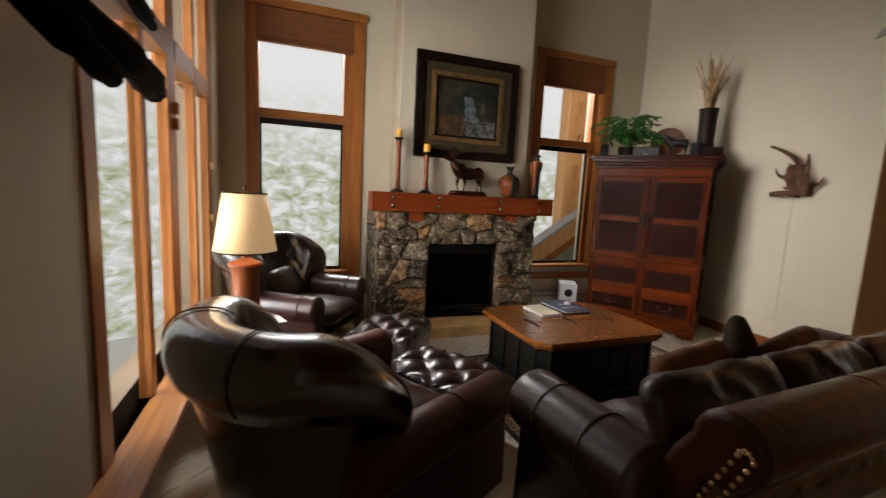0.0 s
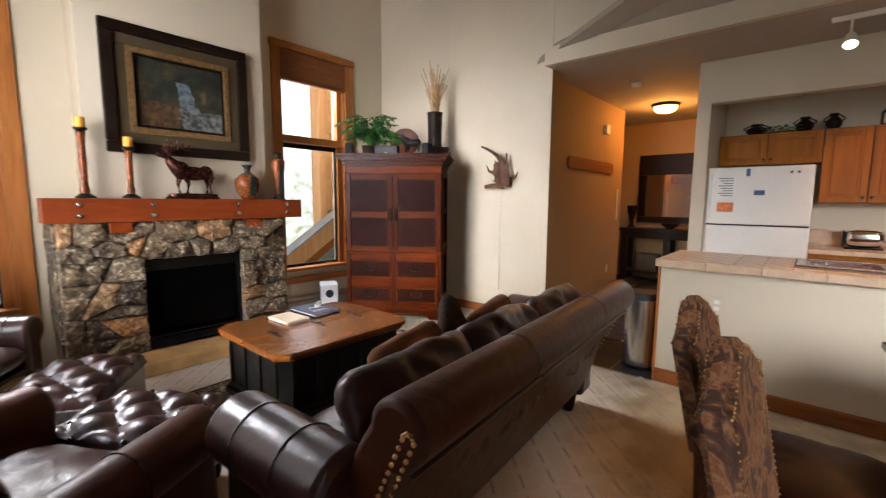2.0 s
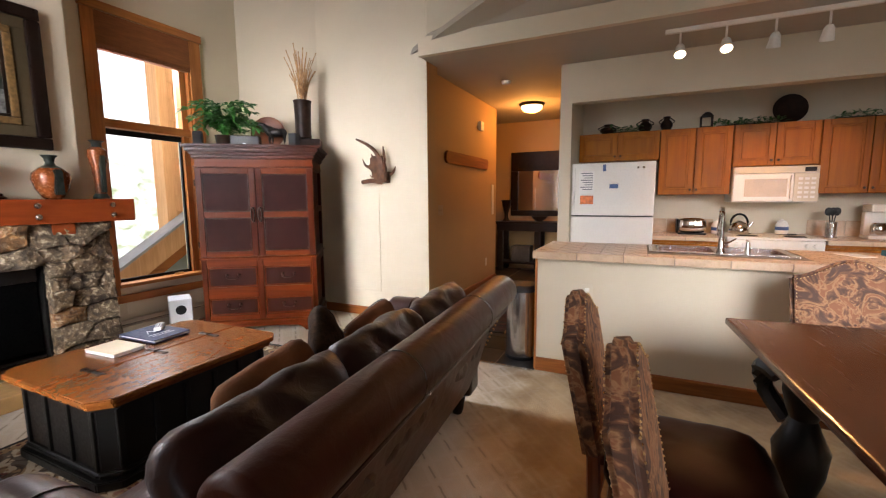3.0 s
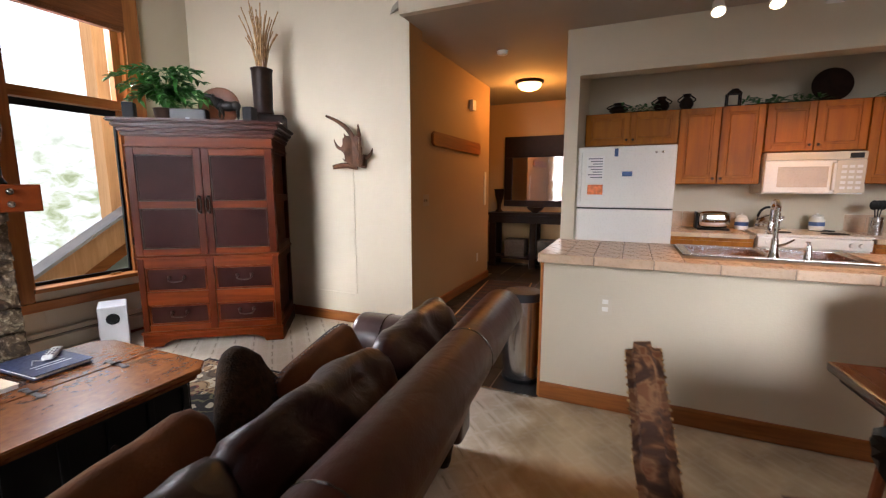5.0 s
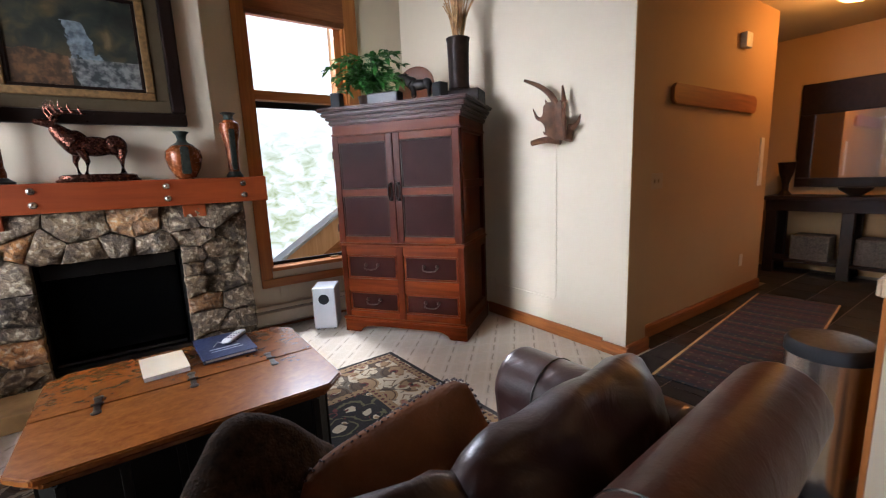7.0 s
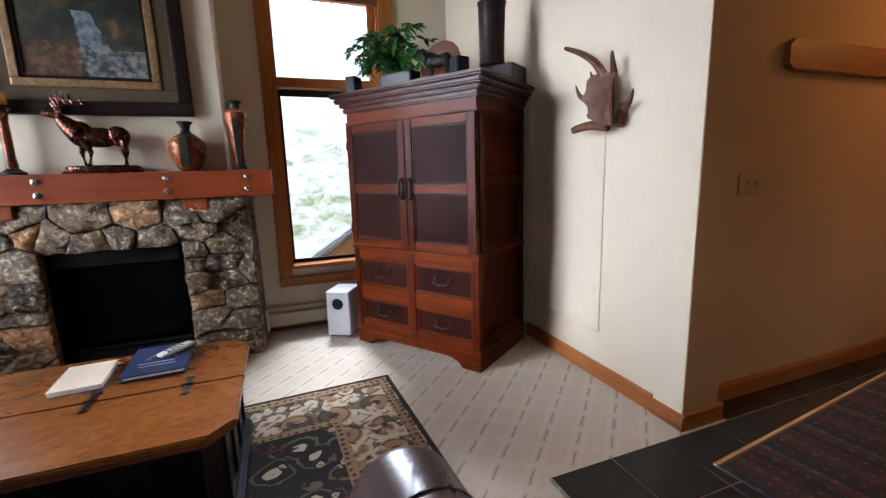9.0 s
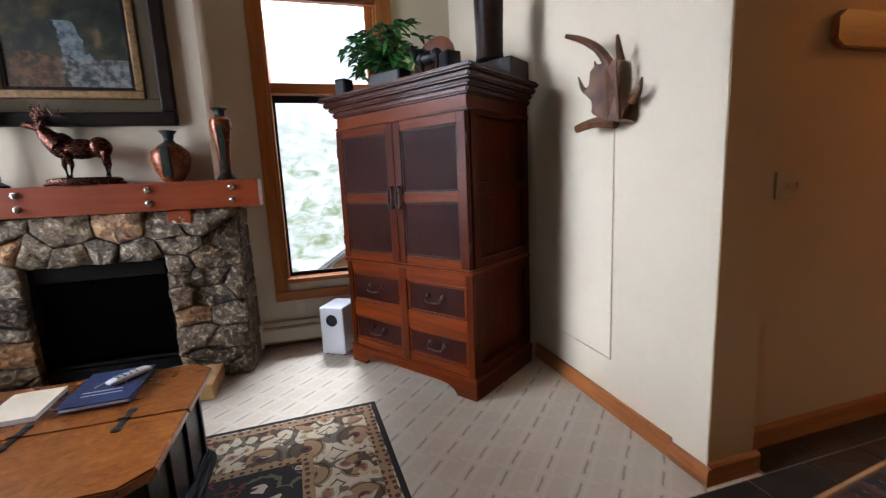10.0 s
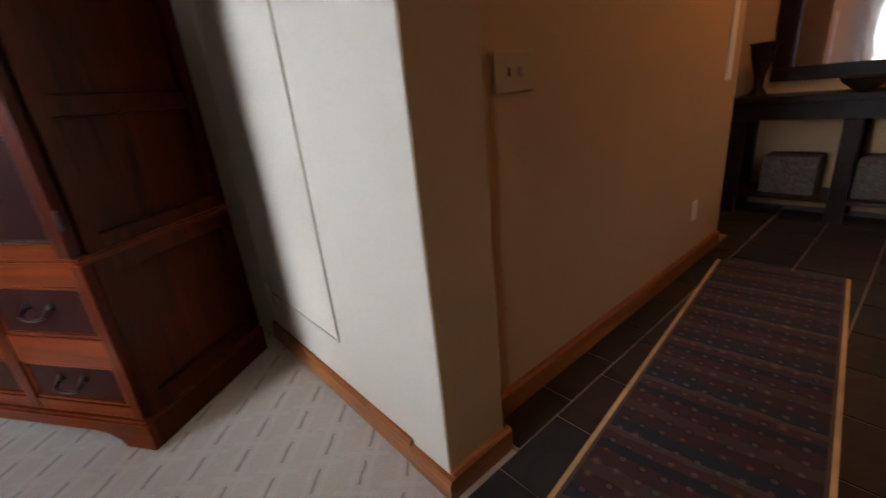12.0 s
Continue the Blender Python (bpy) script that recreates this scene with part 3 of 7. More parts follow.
def pillow(sx, sy, sz, px=4.0, pz=2.2, n=20, wob=0.0, seed=0.0):
    """A stuffed cushion: flat in z, squarish in plan."""
    bm = bmesh.new()
    bmesh.ops.create_uvsphere(bm, u_segments=n * 2, v_segments=n, radius=1.0)
    for v in bm.verts:
        x, y, z = v.co
        k = (abs(x) ** px + abs(y) ** px) ** (1 / px)
        h = math.hypot(x, y)
        f = h / k if k > 1e-6 else 1.0
        w = Vector((x * f, y * f, math.copysign(abs(z) ** (2 / pz), z)))
        w = Vector((w.x * sx / 2, w.y * sy / 2, w.z * sz / 2))
        if wob:
            w += wob * noise.noise_vector(w * 7 + Vector((seed, seed * 2, 0)))
            w.z += wob * 0.8 * noise.noise(w * 16 + Vector((seed, 0, 0)))
        v.co = w
    return bm




def struct(name, bm, mat, label="", parent=None, category=""):
    ob = part(name, bm, mat, parent, label)
    if parent is None:
        tagged(ob, label, category or name.split("_")[0], kind="structure")
    return ob
# ---- the large structure ----
TOP = 4.3
WIN = 5.30      # face of the window wall
EAST = 4.979    # face of the wall behind the armoire
HALL = 3.09     # face of the hall's north wall
CEIL = 2.64     # hall and kitchen ceiling

floor = struct("floor", box(-0.3, -2.9, -0.12, 9.2, 5.7, -0.004), M_CARPET, "beige carpet with a lattice of dashes, tan beside the bar", category="floor")


def wall_with_holes(name, axis, face, thick, a0, a1, z0, z1, holes, label):
    """A wall in pieces round its openings; axis is the one it runs along."""
    bm = bmesh.new()
    def slab(p0, p1, q0, q1):
        if p1 - p0 < 1e-3 or q1 - q0 < 1e-3:
            return
        lo, hi = sorted((face, face + thick))
        if axis == "x":
            box(p0, lo, q0, p1, hi, q1, bm=bm)
        else:
            box(lo, p0, q0, hi, p1, q1, bm=bm)
    at = a0
    for h0, h1, b0, b1 in sorted(holes):
        slab(at, h0, z0, z1)
        slab(h0, h1, z0, b0)
        slab(h0, h1, b1, z1)
        at = h1
    slab(at, a1, z0, z1)
    bmesh.ops.remove_doubles(bm, verts=bm.verts[:], dist=1e-5)
    return struct(name, bm, M_WALL, label, category="wall")


W1 = (0.30, 1.17, 0.50, 2.90)
W2 = (3.285, 4.128, 0.54, 2.92)
WEST_WIN = [(2.62, 4.72, 0.36, 3.15), (-2.65, -0.05, 0.5, 2.9)]
wall_with_holes("wall_north", "x", WIN, 0.28, -0.3, 5.3, 0, TOP, [W1, W2], "cream painted wall with two tall windows")
wall_with_holes("wall_west", "y", 0.0, -0.24, -2.9, WIN, 0, TOP, WEST_WIN, "cream painted wall with tall windows")
struct("wall_east_bend", prism([(EAST, 4.36), (4.72, WIN), (5.2, WIN), (5.2, 4.36)], "z", 0, TOP), M_WALL, "cream painted wall bending into the corner", category="wall")
struct("wall_east", box(EAST, 2.989, 0, 5.215, 4.36, TOP), M_WALL, "cream painted wall ending in a corner post", category="wall")
# thin sheet over the post's return, its shade painted in tan
struct("wall_post_face", box(EAST + 0.004, 2.985, 0, 5.215, 2.9885, CEIL), M_HALL_DIM, "return of the corner post, shade put into its tan colour", category="wall")
struct("wall_east_upper", box(EAST, -2.9, CEIL + 0.119, 5.2, 2.985, TOP), M_WALL, "cream painted upper wall", category="wall")
struct("wall_hall_north", box(5.215, HALL, 0, 7.50, HALL + 0.25, CEIL), M_HALL_DIM, "hall wall, dim warm light put into its tan colour", category="wall")
struct("wall_hall_end", box(8.75, 1.4, 0, 8.95, 5.7, CEIL), M_HALL_DIM, "wall at the hall's end, dim warm light put into its tan colour", category="wall")
struct("wall_hall_side", box(7.5, 4.6, 0, 8.75, 4.8, CEIL), M_HALL_DIM, "wall round the hall corner, dim warm light put into its tan colour", category="wall")
struct("wall_hall_corner", box(7.38, HALL + 0.25, 0, 7.50, 4.8, CEIL), M_HALL_DIM, "wall round the hall corner, dim warm light put into its tan colour", category="wall")
struct("wall_kitchen_hall", box(5.70, 1.70, 0, 8.75, 1.815, CEIL), M_WALL, "cream painted partition beside the fridge", category="wall")
struct("wall_kitchen_back", box(6.62, -2.9, 0, 6.82, 1.70, CEIL), M_WALL, "cream painted kitchen back wall", category="wall")
struct("wall_kitchen_header", box(5.70, -2.9, 2.255, 5.83, 1.70, CEIL), M_WALL, "cream painted header over the kitchen", category="wall")
struct("kitchen_soffit", box(5.83, -2.9, 2.42, 6.62, 1.70, CEIL), M_WALL, "cream painted soffit over the cabinets", category="soffit")
# out of view; dark wood is invented here to keep bounced light low
struct("wall_south", box(-0.3, -3.1, 0, 9.2, -2.9, TOP), M_BASE, "unseen closing wall, dark wood added to cut bounced light", category="wall")
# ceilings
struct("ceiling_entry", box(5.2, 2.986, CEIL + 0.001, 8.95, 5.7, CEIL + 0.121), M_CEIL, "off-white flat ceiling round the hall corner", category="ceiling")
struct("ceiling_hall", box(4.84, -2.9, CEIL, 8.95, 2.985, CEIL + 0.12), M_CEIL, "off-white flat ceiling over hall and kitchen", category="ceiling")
# never in view, made dark so that it bounces little light
struct("ceiling_main", box(-0.3, -3.1, TOP, 5.4, 5.7, TOP + 0.15), M_BASE, "unseen closing ceiling, dark wood added to cut bounced light", category="ceiling")
sl = bmesh.new()
lowv = [(4.97, 3.16, 2.72), (4.84, 2.90, 2.79), (4.84, -2.9, 2.79), (3.4, -2.9, 3.35), (3.4, 1.05, 3.35), (4.36, 2.03, 2.86)]
va = [sl.verts.new(p) for p in lowv]
vb = [sl.verts.new((p[0] + 0.02, p[1], p[2] + 0.06)) for p in lowv]
sl.faces.new(va)
sl.faces.new(vb[::-1])
for i in range(6):
    sl.faces.new((va[i], vb[i], vb[(i + 1) % 6], va[(i + 1) % 6]))
bmesh.ops.recalc_face_normals(sl, faces=sl.faces[:])
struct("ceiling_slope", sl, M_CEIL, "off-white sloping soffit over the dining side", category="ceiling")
struct("ceiling_fascia", prism([(4.80, CEIL - 0.005), (4.86, CEIL - 0.005), (4.86, 2.80), (4.80, 2.80)], "y", -2.9, 2.984), M_WALL, "pale painted soffit edge", category="trim")

# chimney breast
struct("chimney_breast", box(1.56, 4.965, 1.30, 2.93, WIN, TOP), M_WALL, "cream painted chimney breast above the stone", category="wall")

# baseboards
BB = 0.095
struct("baseboard_east", prism([(EAST - 0.018, 0), (EAST, 0), (EAST, BB), (EAST - 0.010, BB), (EAST - 0.018, BB - 0.014)], "y", 3.16, 4.36), M_BASEY, "golden pine baseboard", category="baseboard")
struct("baseboard_east_block", prism([(EAST - 0.022, 0), (EAST, 0), (EAST, 0.076), (EAST - 0.014, 0.076), (EAST - 0.022, 0.062)], "y", 2.964, 3.158), M_BASEY, "golden pine baseboard end piece", category="baseboard")
struct("baseboard_post", prism([(2.964, 0), (2.985, 0), (2.985, 0.09), (2.971, 0.09), (2.964, 0.078)], "x", EAST + 0.0, 5.234), M_BASE, "golden pine baseboard", category="baseboard")
struct("baseboard_hall", prism([(HALL - 0.018, 0), (HALL, 0), (HALL, 0.105), (HALL - 0.010, 0.105), (HALL - 0.018, 0.09)], "x", 5.236, 7.50), M_BASE, "golden pine baseboard along the hall", category="baseboard")
struct("baseboard_north", box(1.02 + 2.03, WIN - 0.016, 0, 4.7, WIN, 0.02, 0.003), M_BASE, "golden pine floor trim", category="baseboard")


def window(name, x0, x1, z0, z1, out0, out1, zlow, ztop):
    """A tall window with a fixed light over a casement, pine casing and a raised woven blind."""
    w = tagged(new(name), "tall pine-cased window with a raised woven wood blind", "window", kind="structure")
    f = WIN
    for nm, b, mt in (
        ("casing", box(out0, f - 0.022, zlow, x0 + 0.004, f, ztop, 0.003), M_OAK),
        ("casing", box(x1 - 0.004, f - 0.022, zlow, out1, f, ztop, 0.003), M_OAK),
        ("head_casing", box(out0 - 0.012, f - 0.035, ztop + 0.001, out1 + 0.012, f, ztop + 0.075, 0.004), M_OAKX),
        ("apron", box(out0, f - 0.026, zlow - 0.075, out1, f, zlow - 0.001, 0.003), M_OAKX),
        ("sill", box(x0, f - 0.045, z0 - 0.032, x1, f + 0.10, z0 + 0.002, 0.006), M_OAKX),
        ("jamb", box(x0, f, z0, x0 + 0.022, f + 0.2, z1), M_OAK),
        ("jamb", box(x1 - 0.022, f, z0, x1, f + 0.2, z1), M_OAK),
        ("transom_bar", box(x0 + 0.022, f + 0.02, 1.955, x1 - 0.022, f + 0.16, 2.03, 0.004), M_OAKX),
        ("sash_stile", box(x1 - 0.085, f + 0.05, z0, x1 - 0.022, f + 0.12, z1, 0.003), M_OAK),
    ):
        part(nm, b, mt, w)
    fr = bmesh.new()
    a, c = x0 + 0.022, x1 - 0.085
    for bx in ((a, 1.90, c, 1.952), (a, z0, c, z0 + 0.03), (a, z0, a + 0.018, 1.95), (c - 0.018, z0, c, 1.95)):
        box(bx[0], f + 0.09, bx[1], bx[2], f + 0.115, bx[3], 0.002, bm=fr)
    part("screen_frame", fr, M_CHAR, w, "thin dark metal screen frame")
    for q0, q1 in ((z0, 1.95), (2.03, z1)):
        g = part("pane", box(x0 + 0.02, f + 0.135, q0, x1 - 0.02, f + 0.139, q1), M_GLASS, w)
        g.visible_shadow = False
    # raised blind: a stack of thin slats with two cords
    bl = part("blind", box(x0 - 0.002, f - 0.02, 2.645, x1 + 0.002, f + 0.045, ztop - 0.004, 0.006), M_BLIND, w, "raised woven wood blind with a flat valance")
    for k in range(5):
        part("slat", box(x0, f - 0.026 + 0.0035 * k, 2.637 - 0.008 * k, x1, f + 0.04, 2.643 - 0.008 * k, 0.001), M_BLIND, bl)
    part("latch", box((x0 + x1) / 2 + 0.13, f + 0.02, z0 + 0.003, (x0 + x1) / 2 + 0.21, f + 0.05, z0 + 0.02, 0.005), M_BRASS, w, "small brass window latch")
    return w


window("window_1", W1[0], W1[1], W1[2], W1[3], 0.215, 1.265, 0.44, 2.90)
window("window_2", W2[0], W2[1], W2[2], W2[3], 3.192, 4.245, 0.44, 2.92)


def west_windows():
    w = tagged(new("window_3"), "row of tall pine-framed windows with transom lights", "window", kind="structure")
    for y0, y1 in ((2.52, 2.62), (3.08, 3.14), (3.50, 3.66), (4.14, 4.20), (4.62, 4.80)):
        part("post", box(-0.045, y0, 0.36, 0.010, y1, 3.2, 0.005), M_OAK, w)
    for z0, z1 in ((1.94, 2.06), (3.12, 3.24)):
        for y0, y1 in ((2.62, 3.08), (3.14, 3.50), (3.66, 4.14), (4.20, 4.62)):
            part("rail", box(-0.10, y0, z0, 0.013, y1, z1, 0.004), M_OAKY, w)
    part("ledge", box(-0.12, 1.9, 0.325, 0.15, 4.85, 0.36, 0.006), M_OAKY, w, "wide golden pine window ledge")
    for y0, y1 in ((2.62, 3.08), (3.14, 3.50), (3.66, 4.14), (4.20, 4.62)):
        for z0, z1 in ((0.36, 1.94), (2.06, 3.12)):
            g = part("pane", box(-0.020, y0, z0, -0.016, y1, z1), M_GLASS, w)
            g.visible_shadow = False
    for y, z in ((3.6, 1.62), (4.66, 1.45), (3.6, 1.70), (4.66, 1.05)):
        part("latch", box(0.0105, y - 0.015, z - 0.03, 0.036, y + 0.015, z + 0.03, 0.006), M_BRASS, w, "small brass window latch")
    # invented window out of view, placed to light the bar but not the hall
    d = tagged(new("window_4"), "added unseen window of the dining side, lets light onto the bar", "window", kind="structure")
    for y0, y1 in ((-2.73, -2.61), (-1.41, -1.31), (-0.09, 0.03)):
        part("post", box(-0.13, y0, 0.46, 0.035, y1, 2.95, 0.005), M_OAK, d)
    for z0, z1 in ((0.44, 0.54), (2.86, 2.96)):
        part("rail", box(-0.12, -2.61, z0, 0.03, -1.41, z1, 0.004), M_OAKY, d)
        part("rail", box(-0.12, -1.31, z0, 0.03, -0.09, z1, 0.004), M_OAKY, d)
    for y0, y1 in ((-2.61, -1.41), (-1.31, -0.09)):
        g = part("pane", box(-0.075, y0, 0.54, -0.071, y1, 2.86), M_GLASS, d)
        g.visible_shadow = False


west_windows()


# ---- outside: snowy wooded slope ----
def outside_mat():
    m, nt, b = node_mat("glowing_snowy_woods")
    v = coords(nt, (1, 1, 1), True)
    mp = nt.nodes.new("ShaderNodeMapping")
    mp.inputs["Scale"].default_value = (1.0, 1.0, 1.7)
    nt.links.new(v, mp.inputs["Vector"])
    n1 = add(nt, "ShaderNodeTexNoise", Scale=2.1, Detail=10.0, Roughness=0.62, Distortion=0.6)
    n2 = add(nt, "ShaderNodeTexNoise", Scale=0.35, Detail=3.0)
    nt.links.new(mp.outputs[0], n1.inputs["Vector"])
    nt.links.new(mp.outputs[0], n2.inputs["Vector"])
    # daylight on the woods is put into the emission, whiter towards the sky
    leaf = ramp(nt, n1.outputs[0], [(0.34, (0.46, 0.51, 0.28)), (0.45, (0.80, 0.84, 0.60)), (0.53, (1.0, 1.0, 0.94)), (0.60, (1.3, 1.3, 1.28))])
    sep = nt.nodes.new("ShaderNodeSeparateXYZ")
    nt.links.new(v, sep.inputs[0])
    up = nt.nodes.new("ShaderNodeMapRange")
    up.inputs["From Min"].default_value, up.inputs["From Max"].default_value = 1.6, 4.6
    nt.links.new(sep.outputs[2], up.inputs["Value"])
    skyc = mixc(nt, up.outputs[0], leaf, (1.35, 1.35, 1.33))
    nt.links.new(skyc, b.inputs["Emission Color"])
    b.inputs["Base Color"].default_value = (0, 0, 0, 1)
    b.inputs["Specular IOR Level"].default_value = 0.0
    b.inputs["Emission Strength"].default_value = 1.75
    return m


bd = bmesh.new()
ring = [(-9.0, -8.0), (-9.0, 9.0), (-6.5, 13.0), (-2.0, 15.0), (5.0, 15.5), (12.0, 15.0), (16.0, 12.0)]
lo = [bd.verts.new((x, y, -4)) for x, y in ring]
hi = [bd.verts.new((x, y, 9)) for x, y in ring]
for i in range(len(ring) - 1):
    bd.faces.new((lo[i], lo[i + 1], hi[i + 1], hi[i]))
struct("backdrop", bd, outside_mat(), "glowing backdrop of a snowy wooded slope under a white sky", category="backdrop")
struct("ground", box(-9.5, 5.6, -3.2, 17, 16, -3.0), M_PAPERW, "snow-covered ground outside", category="ground")
# ---- living room: seating ----


def soften(ob, width=0.012, seg=3):
    md = ob.modifiers.new("bevel", "BEVEL")
    md.width, md.segments, md.limit_method, md.angle_limit = width, seg, "ANGLE", radians(50)
    return ob


def nail_row(points, r=0.0065):
    bm = bmesh.new()
    for p, nrm in points:
        b = bmesh.new()
        bmesh.ops.create_uvsphere(b, u_segments=8, v_segments=5, radius=r)
        b.transform(Matrix.Translation(p))
        join(bm, b)
    return bm


def sofa():
    s = thing("sofa", pose(2.50, 2.045, 0, 0, 0, 4), "dark brown leather rolled-arm sofa with worn back and nailhead trim", "sofa")
    X0, X1 = -0.985, 0.985
    part("base", box(X0 + 0.10, -0.17, 0.10, X1 - 0.10, 0.40, 0.30, 0.02), M_LEATHER_B, s)
    # back: leans outward into a long roll
    prof = [(0.04, 0.12), (-0.175, 0.12), (-0.20, 0.16), (-0.345, 0.65), (-0.40, 0.665)]
    for k in range(15):
        a = math.radians(205 - k * 205 / 14)
        prof.append((-0.375 + 0.092 * math.cos(a), 0.764 + 0.092 * math.sin(a)))
    prof += [(-0.24, 0.70), (-0.10, 0.40)]
    bm = prism(prof, "x", X0 + 0.0, X1)
    b = part("backrest", bm, M_LEATHER_R, s, "worn red-brown outer back with a rolled top", smooth=True)
    soften(b, 0.022, 3)
    for x in (-0.36, 0.40):
        ring = [(x, -0.375 + 0.0925 * math.cos(math.radians(a)), 0.764 + 0.0925 * math.sin(math.radians(a))) for a in range(-10, 216, 15)]
        part("seam", tube(ring, 0.0022, 6), M_LEATHER_B, b)
    lip = [(x, -0.412, 0.662) for x in (X0 + 0.02, 0, X1 - 0.02)]
    part("piping", tube(lip, 0.007, 6), M_LEATHER, b)
    # arms
    for sgn, cx in ((-1, -0.965), (1, 0.965)):
        pr = [(cx - sgn * 0.09, 0.10), (cx + sgn * 0.085, 0.10), (cx + sgn * 0.075, 0.42)]
        for k in range(17):
            a = math.radians(-60 + k * 255 / 16)
            pr.append((cx + sgn * (0.02 + 0.122 * math.cos(a)), 0.545 + 0.122 * math.sin(a)))
        pr.append((cx - sgn * 0.085, 0.40))
        arm = part("arm", prism(pr, "y", -0.215, 0.37), M_LEATHER, s, smooth=True)
        soften(arm, 0.03, 4)
        for y in (-0.02, 0.20):
            ring = [(cx + sgn * (0.02 + 0.1235 * math.cos(math.radians(a))), y, 0.545 + 0.1235 * math.sin(math.radians(a))) for a in range(-40, 186, 15)]
            part("seam", tube(ring, 0.003, 6), M_LEATHER_B, arm)
    # nailheads up the end of the back
    for x, sgn in ((X0 - 0.004, -1), (X1 + 0.004, 1)):
        pts = []
        for k in range(15):
            f = k / 14
            pts.append((Vector((x, -0.275 - 0.165 * f, 0.41 + 0.36 * f)), sgn))
            pts.append((Vector((x, -0.240 - 0.165 * f, 0.41 + 0.36 * f)), sgn))
        for k in range(1, 5):
            a = math.radians(180 - k * 36)
            pts.append((Vector((x, -0.4225 + 0.0175 * math.cos(a), 0.770 + 0.018 * math.sin(a))), sgn))
        part("nail_trim", nail_row(pts), M_BRASS, s, "row of brass nailheads", smooth=True)
    # cushions
    for k, x in enumerate((-0.605, 0.0, 0.605)):
        part("seat_cushion", pillow(0.63, 0.62, 0.19, 7, 2.6, 18, 0.012, k), M_LEATHER, s, smooth=True, m=pose(x, 0.11, 0.385))
        part("back_cushion", pillow(0.65, 0.46, 0.17, 8.0, 2.8, 34, 0.020, k + 5.3), M_CUSHION, s, "creased puffy back cushion", smooth=True, m=pose(x * 1.01, -0.165, 0.600, 69, 0, 0))
    for x in (-0.87, 0.87):
        for y in (-0.13, 0.31):
            part("foot", lathe([(0.028, 0), (0.038, 0.03), (0.042, 0.07), (0.05, 0.105)], 14), M_DARKWOOD, s, m=pose(x, y, 0))
    return s


sofa()

fur = part("throw_pillow", pillow(0.40, 0.40, 0.15, 5, 2.0, 22, 0.012, 3), M_FUR, None, smooth=True, m=pose(2.56, 2.24, 0.60, 68, 45, 14))
tagged(fur, "dark brown fur pillow leaning on the sofa", "pillow")
tan = thing("throw_pillow", pose(2.87, 2.19, 0.575, 66, -9, 6), "tan suede pillow with a whipstitched edge", "pillow")
part("cover", pillow(0.48, 0.36, 0.14, 6, 2.0, 22, 0.010, 8), M_SUEDE, tan, smooth=True)
st = bmesh.new()
for k in range(84):
    a = 2 * math.pi * k / 84
    cx, cy = math.cos(a), math.sin(a)
    q = (abs(cx) ** 6 + abs(cy) ** 6) ** (1 / 6)
    p = Vector((cx / q * 0.238, cy / q * 0.178, 0))
    join(st, tube([p + Vector((0, 0, -0.012)), p * 1.015, p + Vector((0, 0, 0.012))], 0.0035, 5))
part("whipstitch", st, M_LEATHER, tan, "dark leather lacing")
tan2 = thing("throw_pillow", pose(2.17, 2.14, 0.575, 66, -7, 5), "tan suede pillow low against the sofa cushions", "pillow")
part("cover", pillow(0.48, 0.37, 0.14, 6, 2.0, 20, 0.010, 2), M_SUEDE, tan2, smooth=True)


